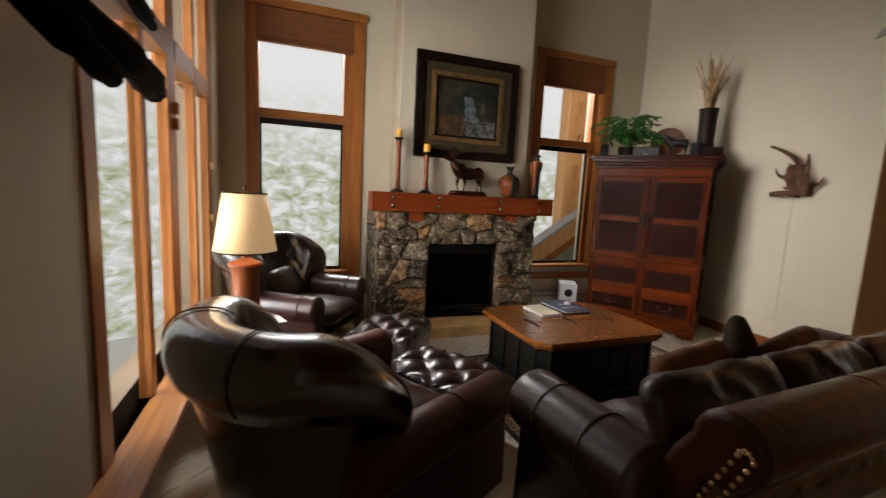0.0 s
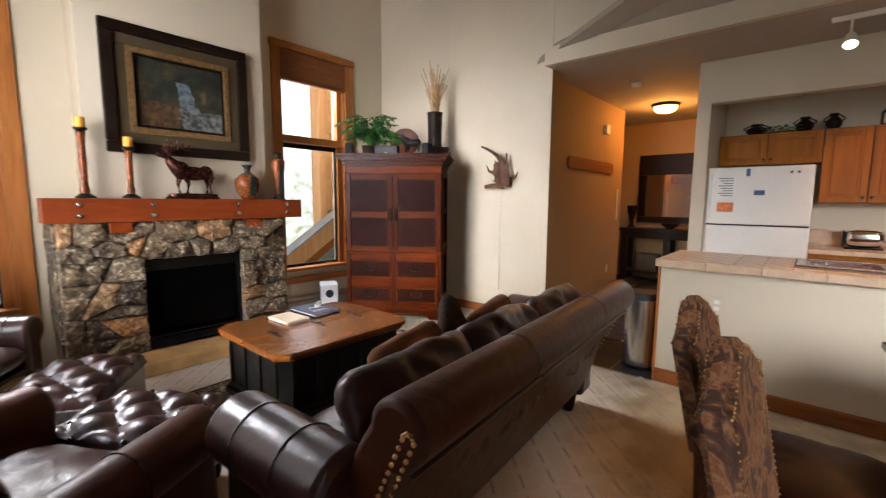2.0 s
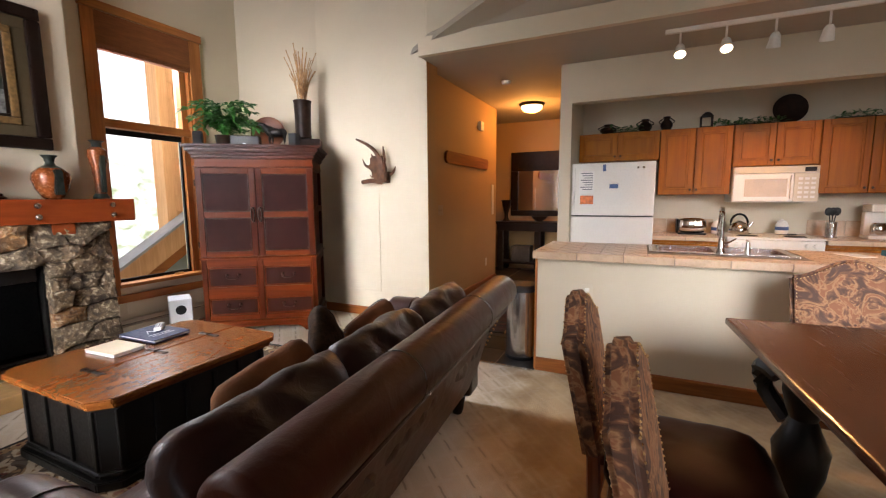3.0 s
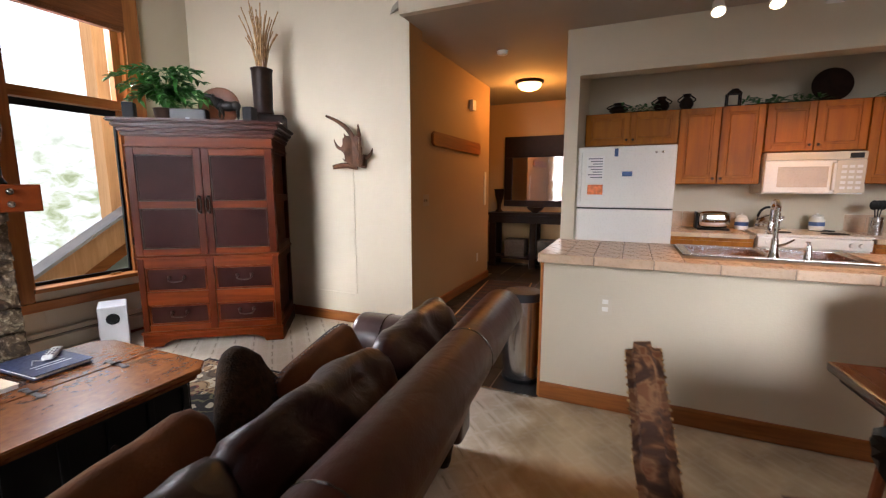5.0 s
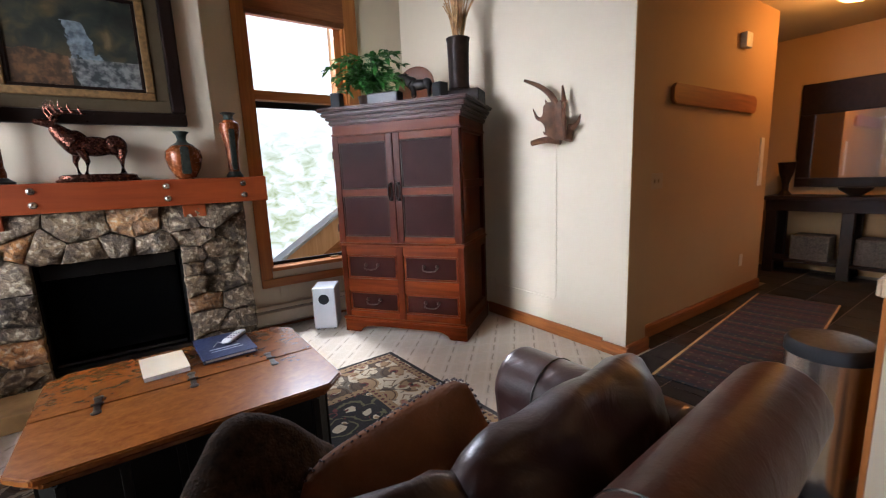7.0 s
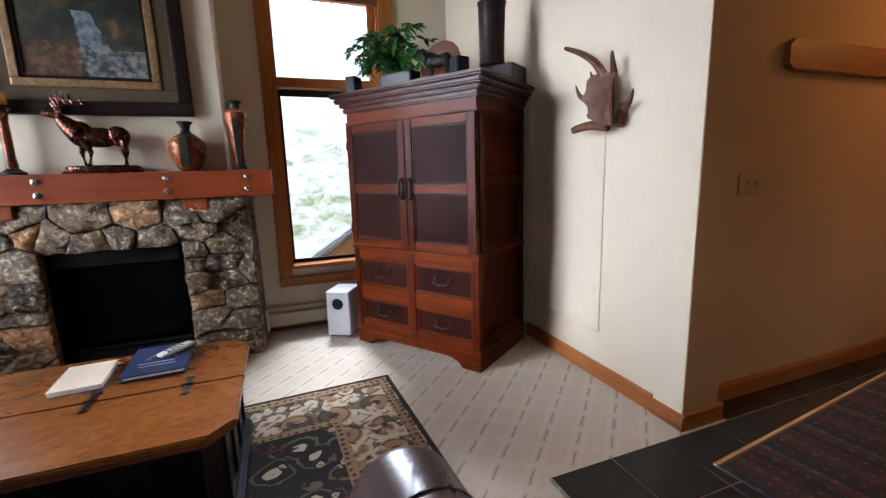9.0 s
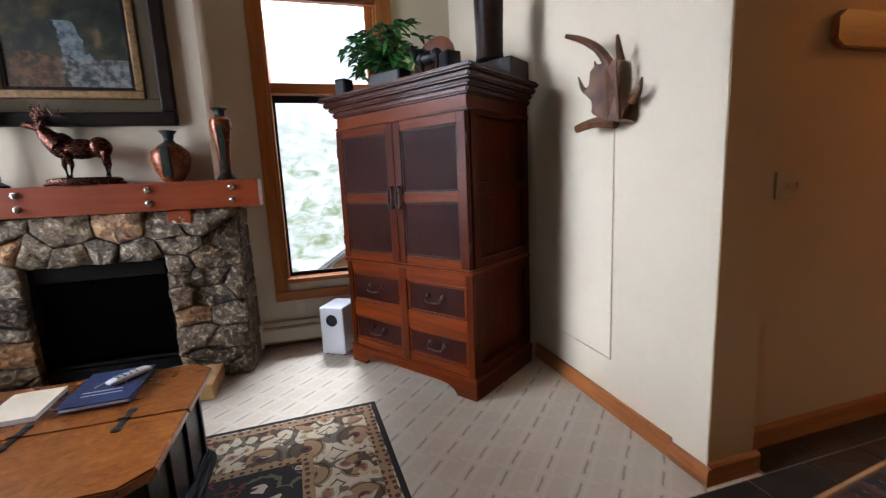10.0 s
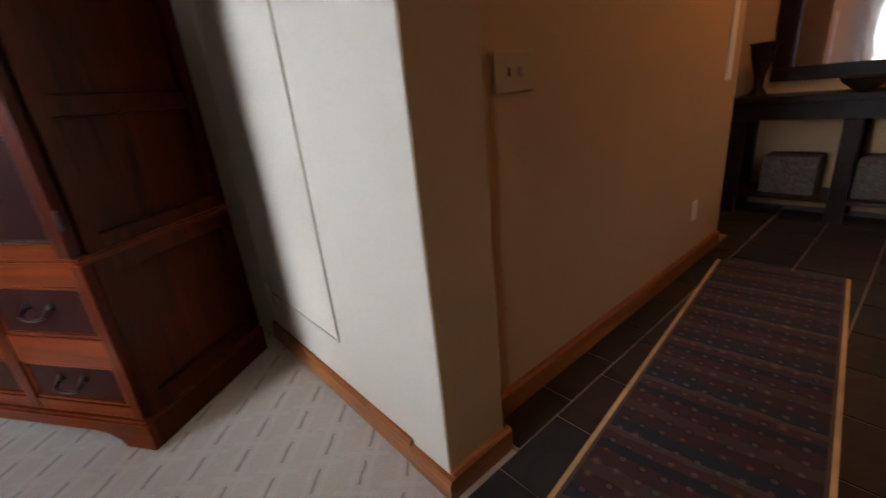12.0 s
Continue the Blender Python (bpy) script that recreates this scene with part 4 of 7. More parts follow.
def club_chair(m, label, tufted, h0=0.92, r=0.285, deep=0.0):
    """A barrel back with a rolled top, two rolled arms, a loose seat."""
    c = thing("club_chair", m, label, "armchair", "leather club chairs")
    cy = -0.08
    bm = bmesh.new()
    rows = []
    n = 40
    for i in range(n + 1):
        a = math.radians(-14 + 208 * i / n)
        out = Vector((math.cos(a), -math.sin(a)))
        e = abs(2 * i / n - 1)
        h = h0 - 0.16 * max(0, (e - 0.55) / 0.45) ** 2
        lean = 0.075
        prof = [(-0.05, 0.12), (-0.085, 0.34), (-0.095, h - 0.30), (-0.08 + lean * 0.5, h - 0.20), (-0.095 + lean, h - 0.11), (-0.078 + lean, h - 0.030), (-0.03 + lean, h - 0.002), (0.04 + lean, h + 0.002), (0.10 + lean, h - 0.022), (0.134 + lean, h - 0.08), (0.128 + lean, h - 0.155), (0.095 + lean, h - 0.208), (0.066 + lean, h - 0.228), (0.055 + lean * 0.8, h - 0.32), (0.065, 0.34), (0.03, 0.12)]
        ring = []
        for j, (o, z) in enumerate(prof):
            if tufted and j in (2, 3, 4, 5):
                o += 0.022 * (1 if (i // 3 + j) % 2 else -1) * (1 if i % 3 == 1 else 0.2)
            ring.append(bm.verts.new((out.x * (r + o) * 1.06, cy + out.y * (r + o), z)))
        rows.append(ring)
    for a, b in zip(rows, rows[1:]):
        for j in range(len(a)):
            bm.faces.new((a[j], a[(j + 1) % len(a)], b[(j + 1) % len(a)], b[j]))
    bm.faces.new(rows[0][::-1])
    bm.faces.new(rows[-1])
    bmesh.ops.recalc_face_normals(bm, faces=bm.faces[:])
    sh = part("backrest", bm, M_LEATHER_B, c, "curved leather back with a rolled top and a seam below", smooth=True)
    md = sh.modifiers.new("sub", "SUBSURF")
    md.levels = md.render_levels = 1
    for f in (0.36, 0.64):
        a = math.radians(-14 + 208 * f)
        out = Vector((math.cos(a), -math.sin(a)))
        pts = [(out.x * (r + o) * 1.06, cy + out.y * (r + o), z) for o, z in ((0.0, h0 - 0.028), (0.045, h0 - 0.001), (0.115, h0 + 0.002), (0.175, h0 - 0.022), (0.207, h0 - 0.08), (0.200, h0 - 0.155), (0.168, h0 - 0.208))]
        part("seam", tube(spline(pts, 14), 0.003, 5), M_BLACK, sh)
    for sgn in (-1, 1):
        cx = sgn * 0.36
        pr = [(cx - sgn * 0.075, 0.10), (cx + sgn * 0.07, 0.10), (cx + sgn * 0.06, 0.40)]
        for k in range(17):
            a = math.radians(-60 + k * 255 / 16)
            pr.append((cx + sgn * (0.015 + 0.095 * math.cos(a)), 0.50 + 0.095 * math.sin(a)))
        pr.append((cx - sgn * 0.07, 0.38))
        arm = part("arm", prism(pr, "y", -0.16, 0.42 + deep), M_LEATHER_R if not tufted else M_LEATHER, c, "rolled leather arm", smooth=True)
        soften(arm, 0.022, 3)
        ring = [(cx + sgn * (0.015 + 0.0965 * math.cos(math.radians(a))), 0.30, 0.50 + 0.0965 * math.sin(math.radians(a))) for a in range(-40, 186, 15)]
        part("seam", tube(ring, 0.003, 6), M_LEATHER_B, arm)
    part("seat_cushion", pillow(0.58, 0.66 + deep * 0.5, 0.19, 6, 2.6, 18, 0.012, 4.0), M_LEATHER, c, smooth=True, m=pose(0, 0.12 + deep * 0.25, 0.385))
    part("base", box(-0.33, -0.26, 0.10, 0.33, 0.40, 0.30, 0.03), M_LEATHER_B, c)
    for x in (-0.28, 0.28):
        for y in (-0.20, 0.35):
            part("foot", lathe([(0.024, 0), (0.034, 0.03), (0.04, 0.11)], 12), M_DARKWOOD, c, m=pose(x, y, 0))
    return c


club_chair(pose(0.71, 2.51, 0, 0, 0, -60), "black-brown leather club chair with a rolled barrel back", False, 0.925, 0.225, 0.20)
far = club_chair(pose(0.62, 4.40, 0, 0, 0, -122), "dark brown tufted leather club chair beside the window", True, 0.95)
lum = part("lumbar_pillow", pillow(0.36, 0.24, 0.12, 4, 2.0, 14, 0.01, 1), M_LEATHER, None, smooth=True, m=pose(0.56, 4.46, 0.58, 62, 0, 58))
tagged(lum, "small brown leather pillow on the club chair", "pillow")


def ottoman(m, sx, sy):
    o = thing("ottoman", m, "tufted brown leather ottoman", "ottoman", "leather ottomans")
    bm = bmesh.new()
    nx, ny = 36, 30
    bmesh.ops.create_grid(bm, x_segments=nx, y_segments=ny, size=0.5)
    for v in bm.verts:
        x, y = v.co.x, v.co.y
        e = (1 - abs(2 * x) ** 8) * (1 - abs(2 * y) ** 8)
        u, w = x * 5, y * 4
        t = abs(math.cos(math.pi * (u + w) / 2) * math.cos(math.pi * (u - w) / 2)) ** 0.5
        v.co = Vector((x * sx, y * sy, 0.33 + 0.075 * max(e, 0) ** 0.35 + 0.042 * (t - 0.4) * max(e, 0)))
    top = part("tufted_top", bm, M_LEATHER, o, smooth=True)
    sm = top.modifiers.new("solid", "SOLIDIFY")
    sm.thickness = 0.03
    part("body", box(-sx / 2 + 0.012, -sy / 2 + 0.012, 0.09, sx / 2 - 0.012, sy / 2 - 0.012, 0.335, 0.02), M_LEATHER_B, o)
    for i in range(-2, 3):
        for j in range(-2, 3):
            if (i + j) % 2 == 0:
                continue
            b = bmesh.new()
            bmesh.ops.create_uvsphere(b, u_segments=8, v_segments=5, radius=0.011)
            part("button", b, M_LEATHER_B, o, smooth=True, m=pose(i / 5 * sx, j / 4 * sy * 0.95, 0.388))
    for x in (-1, 1):
        for y in (-1, 1):
            part("foot", lathe([(0.02, 0), (0.03, 0.03), (0.035, 0.10)], 12), M_DARKWOOD, o, m=pose(x * (sx / 2 - 0.06), y * (sy / 2 - 0.06), 0))
    return o


ottoman(pose(1.25, 3.77, 0, 0, 0, 57), 0.60, 0.46)
ottoman(pose(1.36, 3.04, 0, 0, 0, 126), 0.56, 0.44)


# side table and lamp between the club chairs
def side_table():
    t = thing("side_table", pose(0.36, 3.42, 0.0), "round dark wood side table", "side table")
    part("tabletop", lathe([(0.0, 0.561), (0.165, 0.561), (0.18, 0.571), (0.18, 0.586), (0.17, 0.596), (0, 0.596)], 36), M_DARKWOOD, t, smooth=True)
    part("column", lathe([(0.05, 0.10), (0.03, 0.2), (0.045, 0.32), (0.025, 0.45), (0.06, 0.561)], 20), M_DARKWOOD, t, smooth=True)
    for k in range(3):
        a = math.radians(30 + 120 * k)
        part("leg", tube(spline([(0.03 * math.cos(a), 0.03 * math.sin(a), 0.16), (0.10 * math.cos(a), 0.10 * math.sin(a), 0.10), (0.15 * math.cos(a), 0.15 * math.sin(a), 0.018)], 8), 0.018), M_DARKWOOD, t, smooth=True)


side_table()
pp = part("paper_sheet", box(-0.05, -0.07, 0, 0.05, 0.07, 0.003), M_PAPERW, None, m=pose(0.50, 3.39, 0.5965, 0, 0, 20))
tagged(pp, "white paper lying on the round side table", "paper")
lamp = thing("table_lamp", pose(0.36, 3.44, 0.597), "lit table lamp with a parchment shade and turned wood base", "lamp")
part("lamp_base", lathe([(0.080, 0.0), (0.085, 0.02), (0.070, 0.04), (0.070, 0.25), (0.076, 0.275), (0.088, 0.30), (0.082, 0.312), (0.05, 0.325), (0.02, 0.34), (0.012, 0.38)], 28), M_LAMPWOOD, lamp, smooth=True)
shd = bmesh.new()
for r0, z0, r1, z1 in ((0.157, 0.375, 0.108, 0.685),):
    n = 48
    a = [shd.verts.new((r0 * math.cos(2 * math.pi * k / n), r0 * math.sin(2 * math.pi * k / n), z0)) for k in range(n)]
    b = [shd.verts.new((r1 * math.cos(2 * math.pi * k / n), r1 * math.sin(2 * math.pi * k / n), z1)) for k in range(n)]
    for k in range(n):
        shd.faces.new((a[k], a[(k + 1) % n], b[(k + 1) % n], b[k]))
so = part("shade", shd, M_LITSHADE, lamp, "glowing parchment shade", smooth=True)
sm = so.modifiers.new("solid", "SOLIDIFY")
sm.thickness = 0.003
for r, z in ((0.158, 0.377), (0.109, 0.684)):
    part("trim_ring", tube([(r * math.cos(2 * math.pi * k / 40), r * math.sin(2 * math.pi * k / 40), z) for k in range(41)], 0.004, 6), M_BARK, lamp)
part("finial", lathe([(0.006, 0.685), (0.012, 0.70), (0.006, 0.712), (0.011, 0.722), (0.002, 0.735)], 12), M_IRON, lamp, smooth=True)
bulb("lamp_bulb", (0.36, 3.44, 1.135), 5, (1.0, 0.62, 0.28), 0.04)


# ---- trunk coffee table ----
def trunk():
    t = thing("coffee_table", pose(2.525, 3.495, 0, 0, 0, 0.5) @ Matrix.Diagonal((1, 1, 0.942, 1)), "black trunk coffee table with a figured walnut lid", "coffee table")
    hx, hy, c = 0.525, 0.442, 0.075
    def octa(dx, dy, cc):
        return [(-dx + cc, -dy), (dx - cc, -dy), (dx, -dy + cc), (dx, dy - cc), (dx - cc, dy), (-dx + cc, dy), (-dx, dy - cc), (-dx, -dy + cc)]
    split = -0.02
    for y0, y1, nm in ((-hy, split - 0.0015, "lid"), (split + 0.0015, hy, "lid")):
        po = [p for p in octa(hx, hy, c)]
        if y1 < hy:
            po = [(-hx + c, -hy), (hx - c, -hy), (hx, -hy + c), (hx, y1), (-hx, y1), (-hx, -hy + c)]
        else:
            po = [(-hx, y0), (hx, y0), (hx, hy - c), (hx - c, hy), (-hx + c, hy), (-hx, hy - c)]
        part(nm, prism(po, "z", 0.452, 0.48, 0.006, 2), M_TABLETOP, t, "figured walnut lid panel")
    part("lid_moulding", prism(octa(hx - 0.016, hy - 0.016, c), "z", 0.425, 0.4515, 0.007, 3), M_TABLETOP, t)
    part("lid_cove", prism(octa(hx - 0.04, hy - 0.04, c), "z", 0.40, 0.4245, 0.008, 3), M_BLACK, t)
    part("body", prism(octa(hx - 0.062, hy - 0.062, c * 0.8), "z", 0.09, 0.40, 0.003), M_BLACK, t)
    part("plinth", prism(octa(hx - 0.025, hy - 0.025, c), "z", 0.0, 0.055, 0.006), M_BLACK, t)
    part("plinth_moulding", prism(octa(hx - 0.042, hy - 0.042, c), "z", 0.055, 0.09, 0.012, 3), M_BLACK, t)
    for sx in (-1, 1):
        for k in range(4):
            y = -0.30 + 0.20 * k
            part("batten", box(sx * (hx - 0.058) - 0.008, y - 0.014, 0.09, sx * (hx - 0.058) + 0.008, y + 0.014, 0.40, 0.004), M_BLACK, t)
    for sy in (-1, 1):
        for k in range(6):
            x = -0.40 + 0.16 * k
            part("batten", box(x - 0.014, sy * (hy - 0.058) - 0.008, 0.09, x + 0.014, sy * (hy - 0.058) + 0.008, 0.40, 0.004), M_BLACK, t)
        part("knob", lathe([(0.006, 0), (0.012, 0.012), (0.014, 0.02), (0.0, 0.026)], 10), M_IRON, t, m=pose(0.08, sy * (hy - 0.062), 0.27, 90 if sy < 0 else -90, 0, 0))
    for x in (-0.32, 0.0, 0.32):
        h = part("strap_hinge", box(x - 0.011, split - 0.085, 0.4795, x + 0.011, split + 0.085, 0.4835, 0.0015), M_IRON, t, "dark iron strap hinge")
        part("knuckle", tube([(x - 0.02, split, 0.486), (x + 0.02, split, 0.486)], 0.005, 8), M_IRON, h)
        for dy in (-0.07, 0.07):
            part("strap_end", lathe([(0.017, 0.4795), (0.017, 0.4832), (0.012, 0.485), (0, 0.4855)], 14), M_IRON, h, m=pose(x, split + dy, 0))


trunk()

pad = thing("notebook", pose(2.432, 3.705, 0.4535, 0, 0, 4), "cream paper-bound notebook lying on the trunk", "notebook")
part("page_block", box(-0.085, -0.125, 0.0, 0.085, 0.125, 0.018, 0.002), M_PAPERW, pad)
part("cover", box(-0.088, -0.128, 0.0185, 0.088, 0.128, 0.021, 0.001), M_PAPER, pad)
fol = thing("binder", pose(2.69, 3.765, 0.4575, 0, 0, 3), "navy leatherette guest binder with silver lettering bars", "binder")
part("back_cover", box(-0.118, -0.165, 0, 0.118, 0.165, 0.004, 0.001), M_NAVY, fol)
part("page_block", box(-0.108, -0.158, 0.0045, 0.108, 0.155, 0.016), M_PAPERW, fol)
fc = part("front_cover", box(-0.118, -0.165, 0.0165, 0.118, 0.165, 0.021, 0.001), M_NAVY, fol)
for x0, y0, x1, y1 in ((-0.07, -0.085, 0.07, -0.078), (-0.075, -0.055, 0.06, -0.045)):
    part("lettering_bar", box(x0, y0, 0.0212, x1, y1, 0.0218), M_SILVER, fc)
lg = bmesh.new()
join(lg, tube([(-0.05, -0.01, 0.0217), (-0.02, 0.05, 0.0217), (0.0, 0.0, 0.0217), (0.03, 0.055, 0.0217), (0.06, -0.005, 0.0217)], 0.0035, 4))
part("emblem", lg, M_SILVER, fc)
rem = thing("remote_control", pose(2.745, 3.81, 0.4795, 0, 0, -38), "pale grey remote control lying on the binder", "remote control")
part("shell", pillow(0.052, 0.175, 0.026, 5, 3, 16), M_REMOTE, rem, smooth=True, m=pose(0, 0, 0.013))
for k in range(4):
    for j in range(3):
        part("button", lathe([(0.005, 0.024), (0.005, 0.0275), (0, 0.0285)], 8), M_INK, rem, m=pose(-0.014 + 0.014 * j, -0.05 + 0.024 * k, 0))

# ---- rugs ----
rug = part("area_rug", box(-1.05, -0.98, 0, 1.05, 0.98, 0.010, 0.003), M_RUG, None, m=pose(2.795, 3.08, 0.001, 0, 0, 3.0))
tagged(rug, "black and cream persian rug with a floral border", "rug")
run = thing("hall_runner", pose(6.08, 2.565, 0.006, 0, 0, 6), "worn red and navy striped hall runner with tan edges", "rug")
part("weave", box(-1.18, -0.29, 0, 1.18, 0.29, 0.008, 0.002), M_RUNNER, run)
for y in (-0.294, 0.294):
    part("binding", box(-1.18, y - 0.008, 0, 1.18, y + 0.008, 0.0105, 0.003), M_HEARTH, run)


# ---- armoire ----
def armoire():
    a = thing("armoire", pose(4.315, 4.54, 0, 0, 0, -55) @ Matrix.Diagonal((1, 1, 0.992, 1)), "cherry-stained armoire with leather-panelled doors and four drawers", "armoire")
    W, D = 0.53, 0.33
    part("carcass", box(-W + 0.03, -D + 0.025, 0.10, W - 0.03, D, 1.72, 0.004), M_CHERRY, a)
    # bracket base with cut-out feet
    for y in (-D - 0.012,):
        ft = [(-W - 0.01, 0), (-W + 0.13, 0), (-W + 0.15, 0.03), (-W + 0.20, 0.055), (-W + 0.25, 0.062), (W - 0.25, 0.062), (W - 0.20, 0.055), (W - 0.15, 0.03), (W - 0.13, 0), (W + 0.01, 0), (W + 0.01, 0.11), (-W - 0.01, 0.11)]
        part("base_front", prism(ft, "y", y, y + 0.03, 0.003), M_CHERRYX, a)
    for sx in (-1, 1):
        part("base_side", box(sx * (W - 0.008) - 0.018, -D + 0.019, 0.0, sx * (W - 0.008) + 0.018, D, 0.11, 0.003), M_CHERRY, a)
    part("base_moulding", prism([(-W - 0.022, -D - 0.024), (W + 0.022, -D - 0.024), (W + 0.022, D), (-W - 0.022, D)], "z", 0.111, 0.135, 0.009, 3), M_CHERRYX, a)
    # lower case: stiles, rails, four drawers in two columns
    zl, zm, zt = 0.136, 0.735, 0.765
    for x0, x1 in ((-W, -W + 0.045), (-0.028, 0.028), (W - 0.045, W)):
        part("stile", box(x0, -D - 0.006, zl, x1, -D + 0.03, zm, 0.003), M_CHERRY, a)
    for x0, x1 in ((-W + 0.046, -0.029), (0.029, W - 0.046)):
        for z0, z1 in ((zl, 0.185), (0.355, 0.465), (0.665, zm)):
            part("rail", box(x0, -D - 0.003, z0, x1, -D + 0.03, z1, 0.003), M_CHERRYX, a)
        for z0, z1 in ((0.187, 0.353), (0.467, 0.663)):
            d = part("drawer", box(x0 + 0.004, -D + 0.010, z0, x1 - 0.004, -D + 0.028, z1, 0.003), M_CHERRYX, a)
            bead = bmesh.new()
            for b4 in ((x0 + 0.004, z0, x1 - 0.004, z0 + 0.013), (x0 + 0.004, z1 - 0.013, x1 - 0.004, z1), (x0 + 0.004, z0, x0 + 0.017, z1), (x1 - 0.017, z0, x1 - 0.004, z1)):
                box(b4[0], -D + 0.001, b4[1], b4[2], -D + 0.012, b4[3], 0.004, bm=bead)
            part("bead", bead, M_CHERRYX, d)
            part("leather_inset", box(x0 + 0.02, -D + 0.006, z0 + 0.016, x1 - 0.02, -D + 0.0098, z1 - 0.016), M_PANEL, d, "oxblood leather drawer front")
            cx, cz = (x0 + x1) / 2, (z0 + z1) / 2
            hb = spline([(cx - 0.055, -D - 0.002, cz + 0.02), (cx - 0.05, -D - 0.03, cz - 0.005), (cx, -D - 0.034, cz - 0.014), (cx + 0.05, -D - 0.03, cz - 0.005), (cx + 0.055, -D - 0.002, cz + 0.02)], 16)
            hd = tube(hb, 0.0055, 8)
            for s in (-1, 1):
                join(hd, lathe([(0.016, 0), (0.012, 0.008), (0.004, 0.014)], 12), Matrix.Translation((cx + s * 0.055, -D + 0.003, cz + 0.02)) @ pose(0, 0, 0, 90, 0, 0))
            part("handle", hd, M_IRON, d, "dark bronze bail handle", smooth=True)
    part("waist_moulding", prism([(-W - 0.016, -D - 0.02), (W + 0.016, -D - 0.02), (W + 0.016, D), (-W - 0.016, D)], "z", zm + 0.001, zt, 0.010, 3), M_CHERRYX, a)
    # upper doors
    u0, u1 = zt + 0.004, 1.615
    for sx in (-1, 1):
        x0, x1 = (-W + 0.004, -0.002) if sx < 0 else (0.002, W - 0.004)
        d = part("door", box(x0, -D - 0.002, u0, x1, -D + 0.018, u1, 0.002), M_CHERRY, a, "framed door with two leather panels")
        zm2 = (u0 + u1) / 2 - 0.02
        for b4 in ((x0, u0, x0 + 0.055, u1), (x1 - 0.055, u0, x1, u1)):
            part("door_stile", box(b4[0], -D - 0.018, b4[1], b4[2], -D - 0.001, b4[3], 0.003), M_CHERRY, d)
        for z0, z1 in ((u0, u0 + 0.05), (zm2 - 0.028, zm2 + 0.028), (u1 - 0.055, u1)):
            part("door_rail", box(x0 + 0.0555, -D - 0.0172, z0, x1 - 0.0555, -D - 0.001, z1, 0.003), M_CHERRYX, d)
        for z0, z1 in ((u0 + 0.05, zm2 - 0.028), (zm2 + 0.028, u1 - 0.055)):
            part("leather_panel", box(x0 + 0.066, -D - 0.0065, z0 + 0.011, x1 - 0.066, -D - 0.0025, z1 - 0.011, 0.001), M_PANEL, d, "oxblood leather door panel")
            bead = bmesh.new()
            for b4 in ((x0 + 0.056, z0, x1 - 0.056, z0 + 0.012), (x0 + 0.056, z1 - 0.012, x1 - 0.056, z1), (x0 + 0.056, z0, x0 + 0.068, z1), (x1 - 0.068, z0, x1 - 0.056, z1)):
                box(b4[0], -D - 0.012, b4[1], b4[2], -D - 0.003, b4[3], 0.0035, bm=bead)
            part("bead", bead, M_BARK, d)
        hx = sx * 0.033
        hp = bmesh.new()
        ringh = [(hx + 0.016 * math.cos(k * math.pi / 10), -D - 0.036, zm2 + 0.0 + 0.062 * math.sin(k * math.pi / 10)) for k in range(21)]
        join(hp, tube(ringh, 0.0065, 8))
        for z in (zm2 + 0.06, zm2 - 0.06):
            join(hp, lathe([(0.014, 0), (0.012, 0.014), (0.007, 0.022)], 12), Matrix.Translation((hx, -D - 0.016, z)) @ pose(0, 0, 0, 90, 0, 0))
        part("door_handle", hp, M_IRON, d, "dark bronze oval ring pull", smooth=True)
        for z in (u0 + 0.12, u1 - 0.14):
            part("hinge", tube([(sx * (W + 0.002), -D - 0.012, z - 0.03), (sx * (W + 0.002), -D - 0.012, z + 0.03)], 0.006, 8), M_IRON, a)
    # panelled sides
    for sx in (-1, 1):
        for z0, z1 in ((0.136, zm), (zt, 1.72)):
            fr = bmesh.new()
            for b4 in ((-D + 0.031, z0, -D + 0.085, z1), (D - 0.06, z0, D, z1)):
                box(sx * (W - 0.016) - 0.016, b4[0], b4[1], sx * (W - 0.016) + 0.016, b4[2], b4[3], 0.003, bm=fr)
            mids = ((z0, z0 + 0.06), (z1 - 0.06, z1)) if z0 < 0.5 else ((z0, z0 + 0.05), ((z0 + z1) / 2 - 0.06, (z0 + z1) / 2), (z1 - 0.12, z1))
            for q0, q1 in mids:
                box(sx * (W - 0.016) - 0.015, -D + 0.086, q0, sx * (W - 0.016) + 0.015, D - 0.061, q1, 0.003, bm=fr)
            part("side_frame", fr, M_CHERRY, a)
    # frieze and crown
    part("frieze", box(-W + 0.002, -D + 0.0, 1.619, W - 0.002, D, 1.70, 0.003), M_CHERRYX, a)
    part("frieze_bead", prism([(-W - 0.012, -D - 0.012), (W + 0.012, -D - 0.012), (W + 0.012, D), (-W - 0.012, D)], "z", 1.6195, 1.638, 0.006, 2), M_CHERRYX, a)
    for k, (z0, z1, o) in enumerate(((1.701, 1.737, 0.022), (1.7375, 1.765, 0.04), (1.7655, 1.80, 0.062), (1.8005, 1.83, 0.085))):
        part("crown_moulding", prism([(-W - o, -D - o), (W + o, -D - o), (W + o, D), (-W - o, D)], "z", z0, z1, 0.010, 3), M_CROWN, a)


armoire()
AT = 1.816


def on_armoire(u, v, z=AT, turn=0.0):
    """A pose on the armoire's top: u along its front from the left, v back from its front."""
    return pose(4.315, 4.54, z, 0, 0, -55) @ pose(u - 0.53, v - 0.33, 0, 0, 0, turn)


